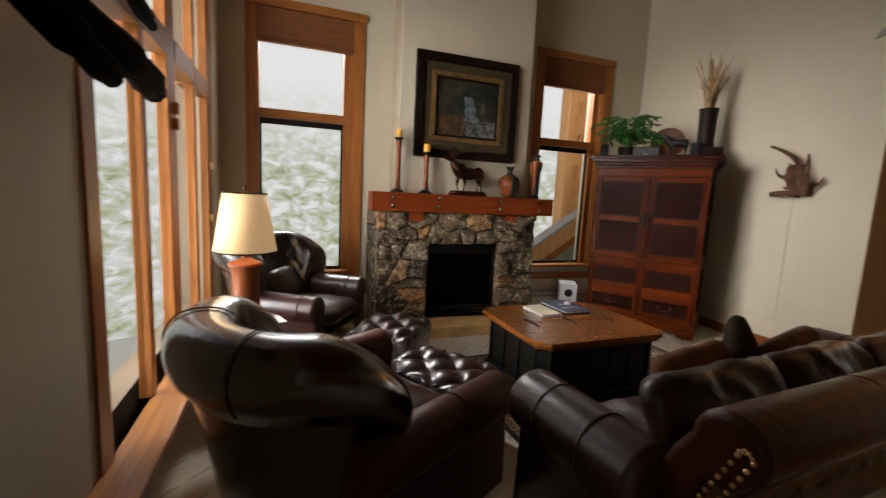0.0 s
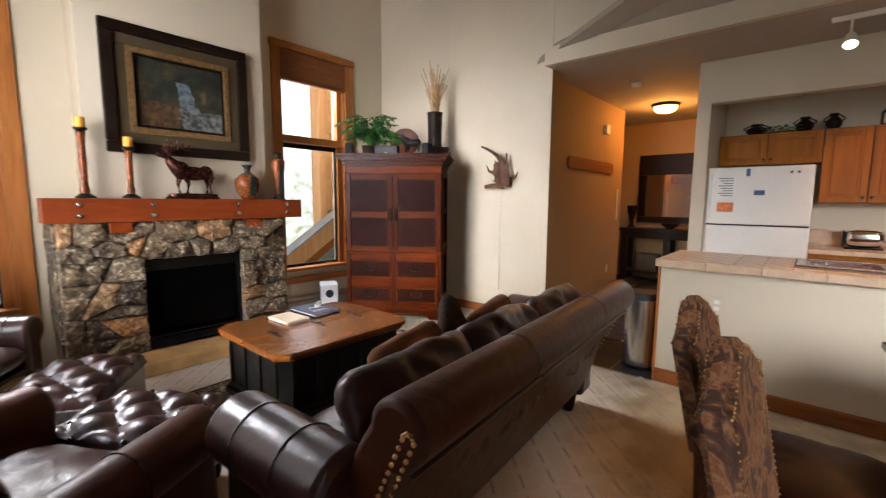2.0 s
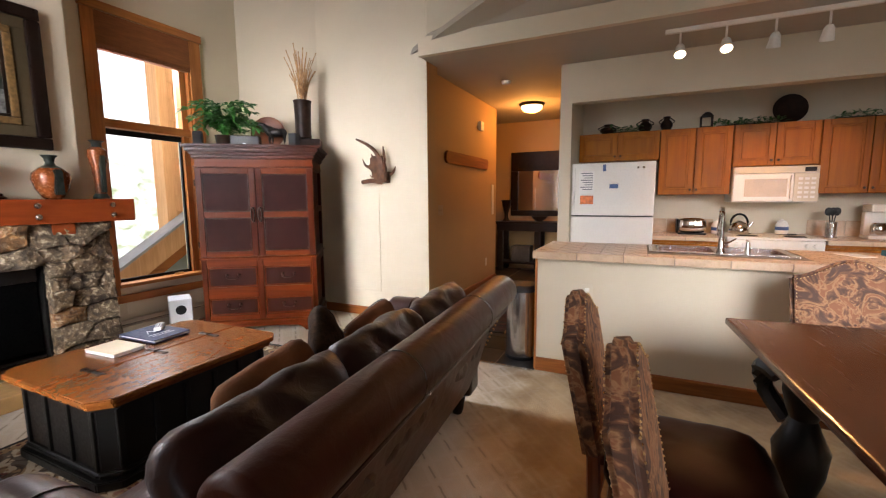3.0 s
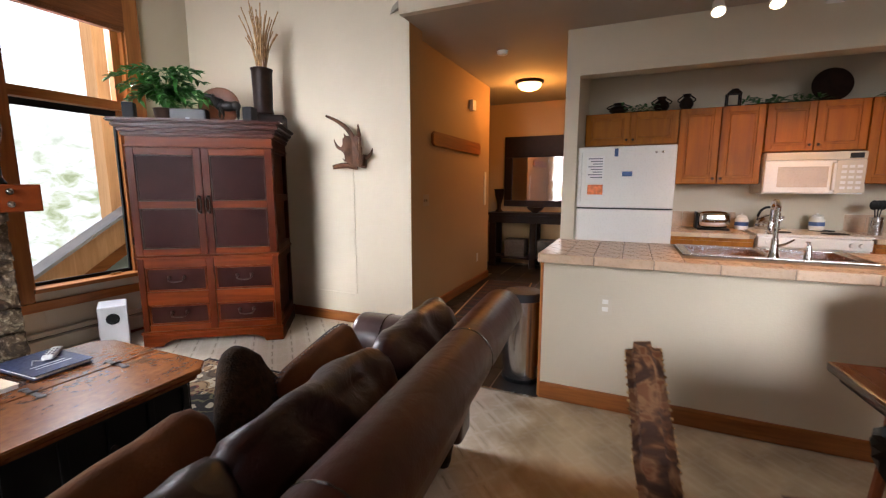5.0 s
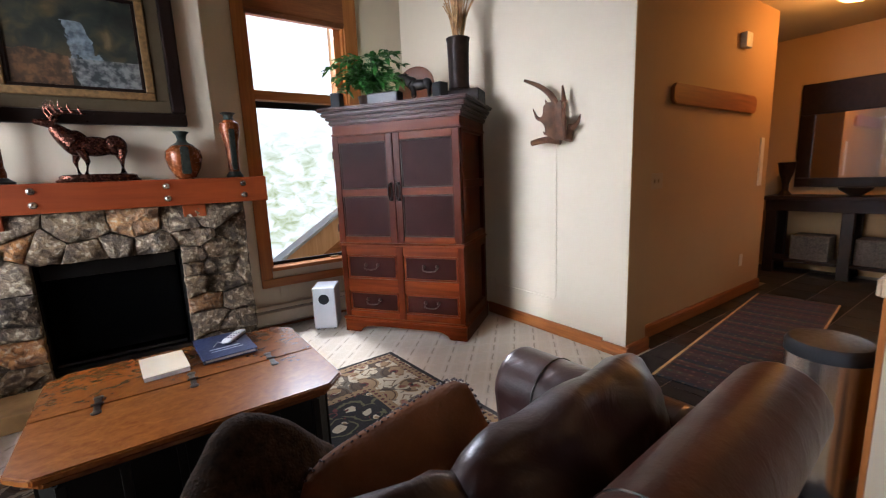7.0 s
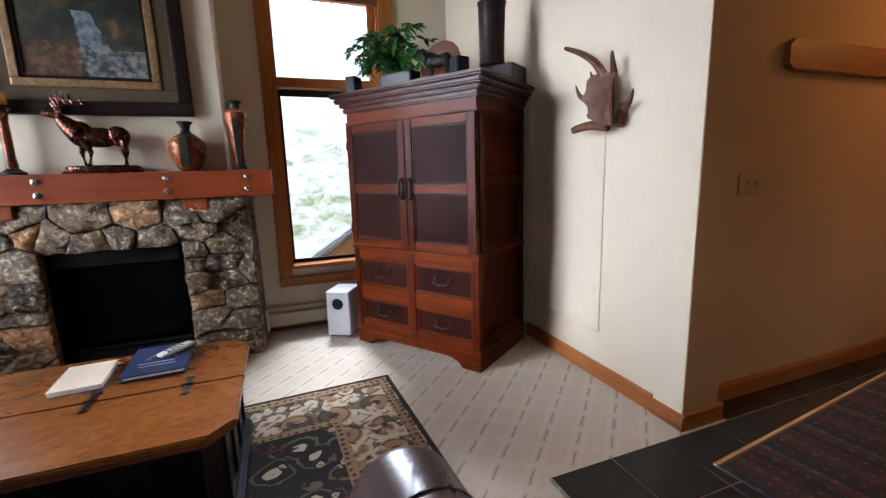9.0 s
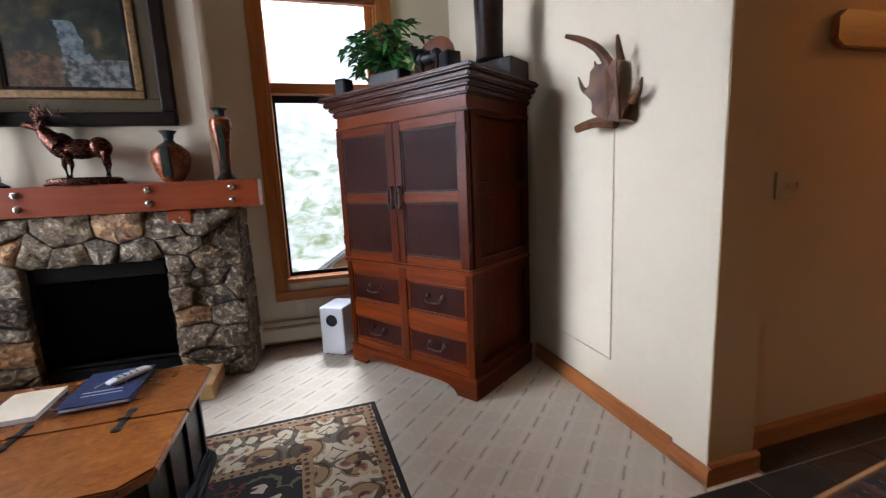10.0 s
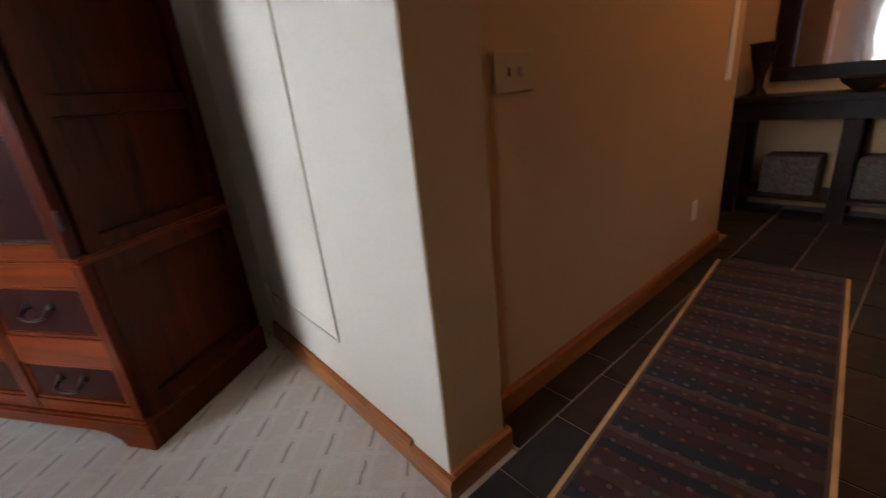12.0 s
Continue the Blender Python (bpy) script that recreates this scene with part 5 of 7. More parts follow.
def small_speaker(m, label):
    s = thing("speaker", m, label, "speaker", "home theatre speakers")
    part("cabinet", box(-0.04, -0.04, 0, 0.04, 0.05, 0.125, 0.008), M_CHAR, s)
    part("grille", box(-0.034, -0.046, 0.008, 0.034, -0.041, 0.117, 0.003), M_CHAR, s)


small_speaker(on_armoire(0.03, 0.06, turn=12), "small charcoal satellite speaker on the armoire")
small_speaker(on_armoire(0.885, 0.10, turn=-20), "small charcoal satellite speaker beside the bear figurine")
cs = thing("centre_speaker", on_armoire(0.45, 0.06), "charcoal centre-channel speaker on the armoire", "speaker")
part("cabinet", box(-0.13, -0.04, 0, 0.13, 0.06, 0.09, 0.008), M_CHAR, cs)
part("grille", box(-0.122, -0.046, 0.008, 0.122, -0.0405, 0.082, 0.003), M_BLACK, cs)
part("badge", box(-0.015, -0.0475, 0.012, 0.015, -0.0462, 0.018), M_SILVER, cs)


def leaf(bm, base, d, up, ln, w):
    side = d.cross(up)
    if side.length < 1e-4:
        side = Vector((1, 0, 0))
    side.normalize()
    rows = []
    for f, ww in ((0.0, 0.08), (0.25, 0.8), (0.5, 1.0), (0.75, 0.62), (1.0, 0.04)):
        c = base + d * ln * f - Vector((0, 0, 1)) * (f * f * ln * 0.35)
        lift = up * (w * 0.18 * ww)
        rows.append([bm.verts.new(c - side * w * ww / 2 + lift), bm.verts.new(c), bm.verts.new(c + side * w * ww / 2 + lift)])
    for a, b in zip(rows, rows[1:]):
        for k in range(2):
            bm.faces.new((a[k], a[k + 1], b[k + 1], b[k]))


plant = thing("potted_plant", on_armoire(0.20, 0.27), "leafy green silk plant trailing from a dark pot", "plant")
part("pot", lathe([(0.06, 0), (0.075, 0.03), (0.085, 0.11), (0.09, 0.115), (0.08, 0.118), (0.075, 0.10), (0, 0.10)], 20), M_BARK, plant, smooth=True)
rnd = random.Random(4)
stems, leaves = bmesh.new(), bmesh.new()
for k in range(46):
    a, r = rnd.uniform(0, 2 * math.pi), rnd.uniform(0.10, 0.34)
    h = rnd.uniform(0.14, 0.44) - 0.40 * max(0, r - 0.18)
    tipv = Vector((r * math.cos(a) * 1.15, r * math.sin(a) * 0.75, max(0.06, h)))
    pts = spline([(0, 0, 0.10), (tipv.x * 0.4, tipv.y * 0.4, 0.13 + h * 0.7), tuple(tipv)], 7)
    join(stems, tube(pts, 0.0025, 4))
    for p in pts[2:]:
        for _ in range(3):
            d = Vector((rnd.uniform(-1, 1) + math.cos(a), rnd.uniform(-1, 1) + math.sin(a), rnd.uniform(-0.3, 0.6))).normalized()
            leaf(leaves, p, d, Vector((0, 0, 1)), rnd.uniform(0.05, 0.095), rnd.uniform(0.028, 0.048))
part("stems", stems, M_LEAF, plant)
part("foliage", leaves, M_LEAF, plant, "many small glossy green leaves")

pl = part("round_platter", lathe([(0, 0), (0.10, 0.0), (0.155, 0.018), (0.165, 0.026), (0.15, 0.028), (0.10, 0.012), (0, 0.010)], 40), M_PLATTER, None, smooth=True, m=on_armoire(0.60, 0.34, AT + 0.155) @ pose(0, 0, 0, 78, 0, 0))
tagged(pl, "round turned-wood platter propped upright on the armoire", "platter")


def beast(m, name, label, mat, size, antlers, plinth):
    """A small cast animal: body, neck, head and legs blended into one mesh."""
    bm = bmesh.new()
    def blob(c, r, sc=(1, 1, 1)):
        b = bmesh.new()
        bmesh.ops.create_uvsphere(b, u_segments=16, v_segments=10, radius=r)
        b.transform(Matrix.Translation(c) @ Matrix.Diagonal((*sc, 1)))
        join(bm, b)
    s = size
    z0 = plinth
    lift = 0.50 if antlers else 0.62
    blob((0, 0, z0 + lift * s), 0.19 * s, (1.85, 0.8, 0.95))
    blob((-0.26 * s, 0, z0 + (lift + 0.06) * s), 0.20 * s, (1.0, 0.75, 1.15))
    blob((0.30 * s, 0, z0 + (lift + 0.02) * s), 0.18 * s, (1.05, 0.8, 1.05))
    hz = lift + (0.34 if antlers else 0.30)
    join(bm, tube(spline([(-0.28 * s, 0, z0 + (lift + 0.06) * s), (-0.42 * s, 0, z0 + (lift + 0.20) * s), (-0.53 * s, 0, z0 + hz * s)], 6), [0.20 * s, 0.19 * s, 0.17 * s, 0.15 * s, 0.13 * s, 0.11 * s, 0.09 * s], 12))
    join(bm, tube([(-0.49 * s, 0, z0 + (hz + 0.03) * s), (-0.62 * s, 0, z0 + (hz + 0.06) * s), (-0.77 * s, 0, z0 + (hz + 0.08) * s)], [0.095 * s, 0.075 * s, 0.045 * s], 10))
    for x, y, k in ((-0.26, 0.08, -0.06), (-0.20, -0.08, 0.07), (0.32, 0.08, 0.05), (0.40, -0.08, -0.03)):
        join(bm, tube([(x * s, y * s, z0 + (lift - 0.06) * s), ((x + k) * s, y * s, z0 + lift * 0.45 * s), ((x + k * 0.4) * s, y * s, z0)], [0.085 * s, 0.042 * s, 0.036 * s], 8))
    for sy in (-1, 1):
        join(bm, tube([(-0.50 * s, sy * 0.06 * s, z0 + (hz + 0.08) * s), (-0.44 * s, sy * 0.12 * s, z0 + (hz + 0.13) * s)], [0.03 * s, 0.012 * s], 6))
    if antlers:
        for sy in (-1, 1):
            main = spline([(-0.54 * s, sy * 0.04 * s, z0 + (hz + 0.09) * s), (-0.46 * s, sy * 0.13 * s, z0 + (hz + 0.20) * s), (-0.28 * s, sy * 0.22 * s, z0 + (hz + 0.22) * s), (-0.04 * s, sy * 0.20 * s, z0 + (hz + 0.20) * s)], 12)
            join(bm, tube(main, [(0.032 - 0.0016 * k) * s for k in range(13)], 6))
            for k, q in enumerate(main[1::2]):
                ln = 1.3 - 0.12 * k
                join(bm, tube([q, q + Vector((-0.06 * s, 0, 0.11 * s)) * ln, q + Vector((-0.05 * s, 0, 0.22 * s)) * ln], [0.024 * s, 0.016 * s, 0.004 * s], 6))
    if plinth:
        join(bm, lathe([(0.62 * s, 0), (0.64 * s, 0.01), (0.58 * s, plinth * 0.5), (0.58 * s, plinth * 0.8), (0.52 * s, plinth)], 28, 1.0, 0.42))
    ob = part(name, bm, mat, None, smooth=True, m=m)
    return tagged(ob, label, "figurine")


beast(on_armoire(0.715, 0.12, turn=0), "bear_figurine", "black carved bear figurine on the armoire", M_BLACK, 0.21, False, 0.0)
vb = part("storage_box", box(-0.13, -0.11, 0, 0.13, 0.11, 0.12, 0.01), M_BARK, None, m=on_armoire(0.97, 0.50))
tagged(vb, "dark carved wooden box on the armoire", "box")
tv = thing("reed_vase", on_armoire(0.93, 0.44, AT + 0.121), "tall dark carved vase holding dried reeds", "vase")
part("body", lathe([(0.062, 0), (0.068, 0.01), (0.064, 0.05), (0.066, 0.20), (0.070, 0.36), (0.076, 0.385), (0.066, 0.39), (0.058, 0.37), (0, 0.36)], 24, 1.25, 1.25), M_BARK, tv, smooth=True)
rd = bmesh.new()
for k in range(44):
    a, sp = rnd.uniform(0, 2 * math.pi), rnd.uniform(0.03, 0.2)
    h = rnd.uniform(0.24, 0.52)
    pts = [(0.035 * math.cos(a), 0.035 * math.sin(a), 0.35), (sp * 0.5 * math.cos(a), sp * 0.5 * math.sin(a), 0.39 + h * 0.55), (sp * math.cos(a), sp * math.sin(a), 0.39 + h)]
    pts = spline(pts, 9)
    join(rd, tube(pts, [0.0035 + 0.0022 * (i % 2) * (i > 2) for i in range(10)], 5))
part("dried_reeds", rd, M_REED, tv, "banded dried reeds")

sub = thing("subwoofer", pose(3.66, 5.03, 0, 0, 0, -30), "silver subwoofer box standing beside the armoire", "subwoofer")
part("cabinet", box(-0.095, -0.13, 0.012, 0.095, 0.13, 0.37, 0.012), M_SILVER, sub)
part("port", lathe([(0.045, 0), (0.042, 0.006), (0.030, 0.004), (0.028, -0.03), (0, -0.03)], 24), M_CHAR, sub, smooth=True, m=pose(0.0, -0.131, 0.27, 90, 0, 0))
for x in (-0.07, 0.07):
    for y in (-0.1, 0.1):
        part("foot", lathe([(0.012, 0), (0.012, 0.013)], 8), M_CHAR, sub, m=pose(x, y, 0))

# baseboard heater
ht = thing("baseboard_heater", pose(0, 0, 0), "cream metal baseboard heater under the window", "heater")
part("cover", prism([(5.24, 0.045), (5.225, 0.06), (5.225, 0.155), (5.24, 0.165), (5.30, 0.165), (5.30, 0.045)], "x", 3.06, 4.30), M_PLASTIC, ht)
part("top_rail", prism([(5.232, 0.178), (5.25, 0.205), (5.30, 0.205), (5.30, 0.182)], "x", 3.06, 4.30), M_PLASTIC, ht)
part("end_cap", box(3.045, 5.218, 0.02, 3.075, 5.30, 0.208, 0.004), M_PLASTIC, ht)
part("fins", box(3.08, 5.262, 0.10, 4.29, 5.295, 0.1805), M_CHAR, ht)

# antler on the east wall, cord cover and plates
an = thing("antler_sconce", pose(EAST - 0.008, 3.485, 1.445), "brown palmate antler sconce mounted on the cream wall", "antler mount")
EX = EAST
def tine(pts, r0, r1):
    p = spline([Vector(q) - Vector((EAST, 3.54, 1.46)) for q in pts], 9)
    part("tine", tube(p, [r0 + (r1 - r0) * (k / 9) ** 1.4 for k in range(10)], 9), M_ANTLER, an, smooth=True)
def palm(outline, x0, lean):
    b = prism([(y - 3.54, z - 1.46) for y, z in outline], "x", -0.014, 0.0, 0.005, 2)
    for v in b.verts:
        v.co.x += x0 + lean * v.co.y - 0.030 * math.sin(v.co.z * 9) + 0.006 * noise.noise(v.co * 22)
    part("palm", b, M_ANTLER, an)
palm([(3.515, 1.490), (3.570, 1.500), (3.615, 1.525), (3.632, 1.56), (3.632, 1.60), (3.668, 1.645), (3.645, 1.685), (3.650, 1.735), (3.630, 1.762), (3.580, 1.762), (3.530, 1.765), (3.515, 1.62)], -0.045, -0.45)
palm([(3.500, 1.490), (3.510, 1.62), (3.502, 1.755), (3.470, 1.735), (3.474, 1.68), (3.448, 1.64), (3.462, 1.56), (3.478, 1.500)], -0.045, 0.35)
tine([(EX - 0.07, 3.575, 1.745), (EX - 0.10, 3.61, 1.82), (EX - 0.13, 3.69, 1.885), (EX - 0.16, 3.79, 1.935)], 0.024, 0.010)
tine([(EX - 0.06, 3.515, 1.755), (EX - 0.08, 3.505, 1.80), (EX - 0.085, 3.508, 1.855)], 0.018, 0.006)
tine([(EX - 0.08, 3.625, 1.735), (EX - 0.095, 3.64, 1.76), (EX - 0.10, 3.648, 1.785)], 0.014, 0.002)
tine([(EX - 0.08, 3.645, 1.64), (EX - 0.11, 3.71, 1.665), (EX - 0.12, 3.745, 1.735)], 0.020, 0.002)
tine([(EX - 0.07, 3.62, 1.545), (EX - 0.09, 3.655, 1.55), (EX - 0.095, 3.672, 1.568)], 0.013, 0.002)
tine([(EX - 0.05, 3.45, 1.57), (EX - 0.06, 3.40, 1.60), (EX - 0.065, 3.375, 1.65)], 0.020, 0.003)
tine([(EX - 0.05, 3.55, 1.490), (EX - 0.08, 3.64, 1.507), (EX - 0.10, 3.72, 1.500), (EX - 0.115, 3.765, 1.490)], 0.026, 0.020)
tine([(EX - 0.03, 3.50, 1.49), (EX - 0.012, 3.50, 1.55), (EX - 0.004, 3.50, 1.60)], 0.030, 0.022)
cc = thing("cord_cover", pose(0, 0, 0), "white cord cover running down the wall", "cord cover")
part("vertical_channel", box(EAST - 0.009, 3.575, 0.285, EAST, 3.586, 1.50, 0.002), M_WALL, cc)
part("floor_channel", box(EAST - 0.009, 3.5895, 0.279, EAST, 4.27, 0.290, 0.002), M_WALL, cc)
op = part("wall_outlet", box(EAST - 0.007, 4.275, 0.22, EAST, 4.345, 0.335, 0.003), M_PLASTIC, None)
tagged(op, "ivory wall outlet behind the armoire", "outlet")
# ---- fireplace ----
STONE_Y = 4.86
sur = thing("fireplace_surround", pose(2.19, 4.9, 0), "rough mossrock stone fireplace surround", "fireplace")
mort = bmesh.new()
for b4 in ((1.37, 0, 1.84, 1.13), (2.62, 0, 3.015, 1.13), (1.84, 0.845, 2.62, 1.13)):
    box(b4[0] - 2.19, -0.030, b4[1], b4[2] - 2.19, 0.39, b4[3], bm=mort)
part("mortar", mort, M_TOPPLASTER, sur)
rs = random.Random(11)


def clip_cell(poly, nx, nz, d):
    """Keeps the part of a convex outline where nx*x + nz*z <= d."""
    out = []
    for (ax, az), (bx, bz) in zip(poly, poly[1:] + poly[:1]):
        da, db = nx * ax + nz * az - d, nx * bx + nz * bz - d
        if da <= 0:
            out.append((ax, az))
        if da * db < 0:
            f = da / (da - db)
            out.append((ax + (bx - ax) * f, az + (bz - az) * f))
    return out


def stone(poly, y_front):
    """One rough-faced stone: a broken outline, a chipped arris and an uneven face."""
    cx, cz = sum(p[0] for p in poly) / len(poly), sum(p[1] for p in poly) / len(poly)
    sd = Vector((rs.uniform(0, 50), rs.uniform(0, 50), rs.uniform(0, 50)))
    edge = []
    for (ax, az), (bx, bz) in zip(poly, poly[1:] + poly[:1]):
        n = max(1, int(math.hypot(bx - ax, bz - az) / 0.022))
        edge += [(ax + (bx - ax) * k / n, az + (bz - az) * k / n) for k in range(n)]
    tilt_x, tilt_z = rs.uniform(-0.16, 0.16), rs.uniform(-0.14, 0.14)
    b = bmesh.new()
    rings = []
    for f, dy in ((0.997, 0.10), (0.992, 0.020), (0.968, 0.006), (0.82, 0.0), (0.62, -0.004), (0.36, -0.006)):
        ring = []
        for x, z in edge:
            w = noise.noise(Vector((x * 26, z * 26, 0)) + sd) * 0.007
            px, pz = cx + (x - cx) * f + w, cz + (z - cz) * f + w * 0.8
            if dy < 0.05:
                q = Vector((px, pz, 0))
                rough = 0.015 * noise.noise(q * 13 + sd) + 0.008 * noise.noise(q * 38 + sd)
                y = y_front + dy + rough + tilt_x * (px - cx) + tilt_z * (pz - cz)
            else:
                y = y_front + dy
            ring.append(b.verts.new((px - 2.19, y - 4.9, pz)))
        rings.append(ring)
    n = len(edge)
    for a, c in zip(rings, rings[1:]):
        for k in range(n):
            b.faces.new((a[k], a[(k + 1) % n], c[(k + 1) % n], c[k]))
    tip = b.verts.new((cx - 2.19, y_front - 4.9 - 0.006 + 0.015 * noise.noise(Vector((cx, cz, 0)) * 13 + sd), cz))
    for k in range(n):
        b.faces.new((rings[-1][k], rings[-1][(k + 1) % n], tip))
    bmesh.ops.recalc_face_normals(b, faces=b.faces[:])
    ob = part("stone", b, M_STONE, sur)
    for pl in ob.data.polygons:
        pl.use_smooth = True
    ob.data.set_sharp_from_angle(angle=radians(52))


FX0, FX1, FZ, SX0, SX1, SZ = 1.855, 2.615, 0.835, 1.35, 3.045, 1.145
seeds = []
row = 0
z = 0.06
while z < SZ:
    x = SX0 + 0.05 + 0.09 * (row % 2)
    while x < SX1:
        px, pz = x + rs.uniform(-0.06, 0.06), z + rs.uniform(-0.035, 0.035)
        inside = FX0 - 0.02 < px < FX1 + 0.02 and pz < FZ + 0.02
        if not inside and rs.random() < 0.9:
            seeds.append((px, pz))
        x += rs.uniform(0.13, 0.24)
    z += rs.uniform(0.105, 0.15)
    row += 1
for px, pz in seeds:
    cell = [(SX0, 0.0), (SX1, 0.0), (SX1, SZ), (SX0, SZ)]
    for qx, qz in seeds:
        if (qx, qz) == (px, pz) or math.hypot(qx - px, qz - pz) > 0.7:
            continue
        nx, nz = 0.4 * (qx - px), qz - pz
        cell = clip_cell(cell, nx, nz, (0.4 * (qx * qx - px * px) + qz * qz - pz * pz) / 2)
        if len(cell) < 3:
            break
    if pz > FZ and FX0 - 0.16 < px < FX1 + 0.16 and len(cell) > 2:
        cell = clip_cell(cell, 0, -1, -FZ)
    elif px <= FX0 and len(cell) > 2:
        cell = clip_cell(cell, 1, 0, FX0)
    elif px >= FX1 and len(cell) > 2:
        cell = clip_cell(cell, -1, 0, -FX1)
    if len(cell) > 2:
        stone(cell, STONE_Y - rs.uniform(0.0, 0.04))
# stones on the returning sides
for xs in (1.352, 3.038):
    z = 0.0
    while z < 1.1:
        h = rs.uniform(0.11, 0.2)
        h = min(h, 1.14 - z)
        b = box(xs - 2.19 - 0.02, 0.02, z, xs - 2.19 + 0.02, 0.385, z + h - 0.006, 0.012)
        for v in b.verts:
            v.co += 0.012 * noise.noise_vector(v.co * 9)
        part("stone", b, M_STONE, sur)
        z += h
# firebox: back, sides, floor, black louvre below
fb = thing("firebox", pose(0, 0, 0), "black metal gas firebox with a lower louvre", "firebox")
part("back_panel", box(1.84, 5.24, 0.0, 2.62, 5.26, 0.845), M_SOOT, fb)
for x in (1.84, 2.60):
    part("side_panel", box(x, 4.90, 0.0, x + 0.02, 5.24, 0.845), M_SOOT, fb)
part("top_panel", box(1.86, 4.90, 0.825, 2.60, 5.24, 0.845), M_SOOT, fb)
part("firebox_floor", box(1.86, 4.90, 0.10, 2.60, 5.24, 0.16), M_SOOT, fb)
part("hood", box(1.88, 4.915, 0.735, 2.58, 4.925, 0.825, 0.003), M_BLACK, fb)
for k in range(3):
    part("louvre", box(1.88, 4.905, 0.115 + 0.03 * k, 2.58, 4.93, 0.133 + 0.03 * k, 0.004), M_BLACK, fb)
part("glass_front", box(1.88, 4.945, 0.22, 2.58, 4.95, 0.735), plain("smoked_fire_glass", (0.0015, 0.0015, 0.0015), 0.3, var=0.1, bump=0.0, spec=0.02), fb, "dark smoked glass front")
hs = part("hearth", box(1.36, 4.505, 0.0, 2.87, 4.835, 0.10, 0.008), M_HEARTH, None)
tagged(hs, "low tan sandstone hearth slab before the fireplace", "hearth")

# mantel beam with bolts and corbels
mt = thing("mantel", pose(0, 0, 0), "red-stained timber mantel beam with iron bolts", "mantel")
part("beam", box(1.285, 4.80, 1.145, 3.21, 5.0, 1.320, 0.006), M_MANTEL, mt)
for x in (1.48, 1.93, 2.585, 3.05):
    for z in (1.275, 1.195):
        part("bolt", lathe([(0.021, 0), (0.021, 0.004), (0.014, 0.006), (0.013, 0.014), (0.006, 0.018)], 8), M_STEEL, mt, "worn iron bolt head", m=pose(x, 4.8, z, 90, 0, 0))
for x in (1.72, 2.73):
    part("corbel", box(x - 0.07, 4.82, 1.06, x + 0.07, 4.97, 1.1445, 0.006), M_MANTEL, mt)

# framed landscape
pic = thing("framed_painting", pose(2.23, 4.965, 2.16), "landscape painting with a waterfall in a wide mahogany frame", "painting")
def ring_frame(name, hx, hz, w, y0, y1, bev, mat, label):
    for x0, z0, x1, z1 in ((-hx, hz - w, hx, hz), (-hx, -hz, hx, -hz + w), (-hx, -hz + w + 0.0005, -hx + w, hz - w - 0.0005), (hx - w, -hz + w + 0.0005, hx, hz - w - 0.0005)):
        part(name, box(x0, y0, z0, x1, y1, z1, bev), mat, pic, label)
ring_frame("frame_side", 0.54, 0.488, 0.085, -0.045, -0.001, 0.014, M_FRAME, "wide dark mahogany moulding")
ring_frame("liner", 0.4545, 0.4025, 0.075, -0.024, -0.001, 0.002, M_OLIVE, "olive linen liner")
ring_frame("fillet", 0.379, 0.327, 0.048, -0.032, -0.001, 0.008, M_GOLDTRIM, "antique gold inner moulding")
ring_frame("slip", 0.3305, 0.2785, 0.02, -0.022, -0.001, 0.003, M_FRAME, "")
part("canvas", box(-0.312, -0.014, -0.26, 0.312, -0.003, 0.26), M_PAINTING, pic, "dim waterfall and woodland scene")

# things on the mantel
MZ = 1.3205


def candlestick(x, h):
    c = thing("candlestick", pose(x, 4.875, MZ), "tall carved wooden candlestick with an amber candle", "candlestick", "mantel candlesticks")
    part("foot", lathe([(0.06, 0), (0.062, 0.012), (0.045, 0.022), (0.03, 0.035)], 20), M_BLACK, c, smooth=True)
    part("column", lathe([(0.027, 0.036), (0.029, 0.06), (0.023, 0.10), (0.024, h * 0.5), (0.022, h * 0.78), (0.030, h - 0.03)], 20), M_GLAZE, c, smooth=True)
    part("cup", lathe([(0.020, h - 0.0295), (0.042, h - 0.012), (0.044, h), (0.03, h)], 20), M_BLACK, c, smooth=True)
    part("candle", lathe([(0.032, h + 0.0005), (0.032, h + 0.07), (0.028, h + 0.075), (0, h + 0.07)], 20), M_CANDLE, c, smooth=True)
    part("wick", tube([(0, 0, h + 0.068), (0.002, 0, h + 0.085)], 0.0015, 5), M_BLACK, c)


candlestick(1.535, 0.50)
candlestick(1.81, 0.39)
beast(pose(2.25, 4.875, MZ, 0, 0, 0), "elk_statuette", "bronzed elk statuette on a black plinth", M_COPPER, 0.335, True, 0.045)
v1 = thing("round_vase", pose(2.715, 4.885, MZ), "squat copper-glazed vase with a dark band", "vase")
part("body", lathe([(0.045, 0), (0.06, 0.01), (0.095, 0.07), (0.112, 0.14), (0.105, 0.185), (0.07, 0.22), (0.03, 0.24)], 32), M_GLAZE, v1, smooth=True)
part("neck", lathe([(0.072, 0.2195), (0.034, 0.243), (0.026, 0.26), (0.032, 0.29), (0.05, 0.312), (0.044, 0.314), (0.024, 0.285), (0, 0.285)], 28), M_GREENB, v1, smooth=True)
part("band", prism([(-0.028, 0.03), (0.028, 0.03), (0.024, 0.21), (-0.024, 0.21)], "y", -0.116, -0.085, 0.006), M_GREENB, v1)
v2 = thing("tall_vase", pose(3.02, 4.885, MZ), "slender copper-glazed vase with a dark studded band", "vase")
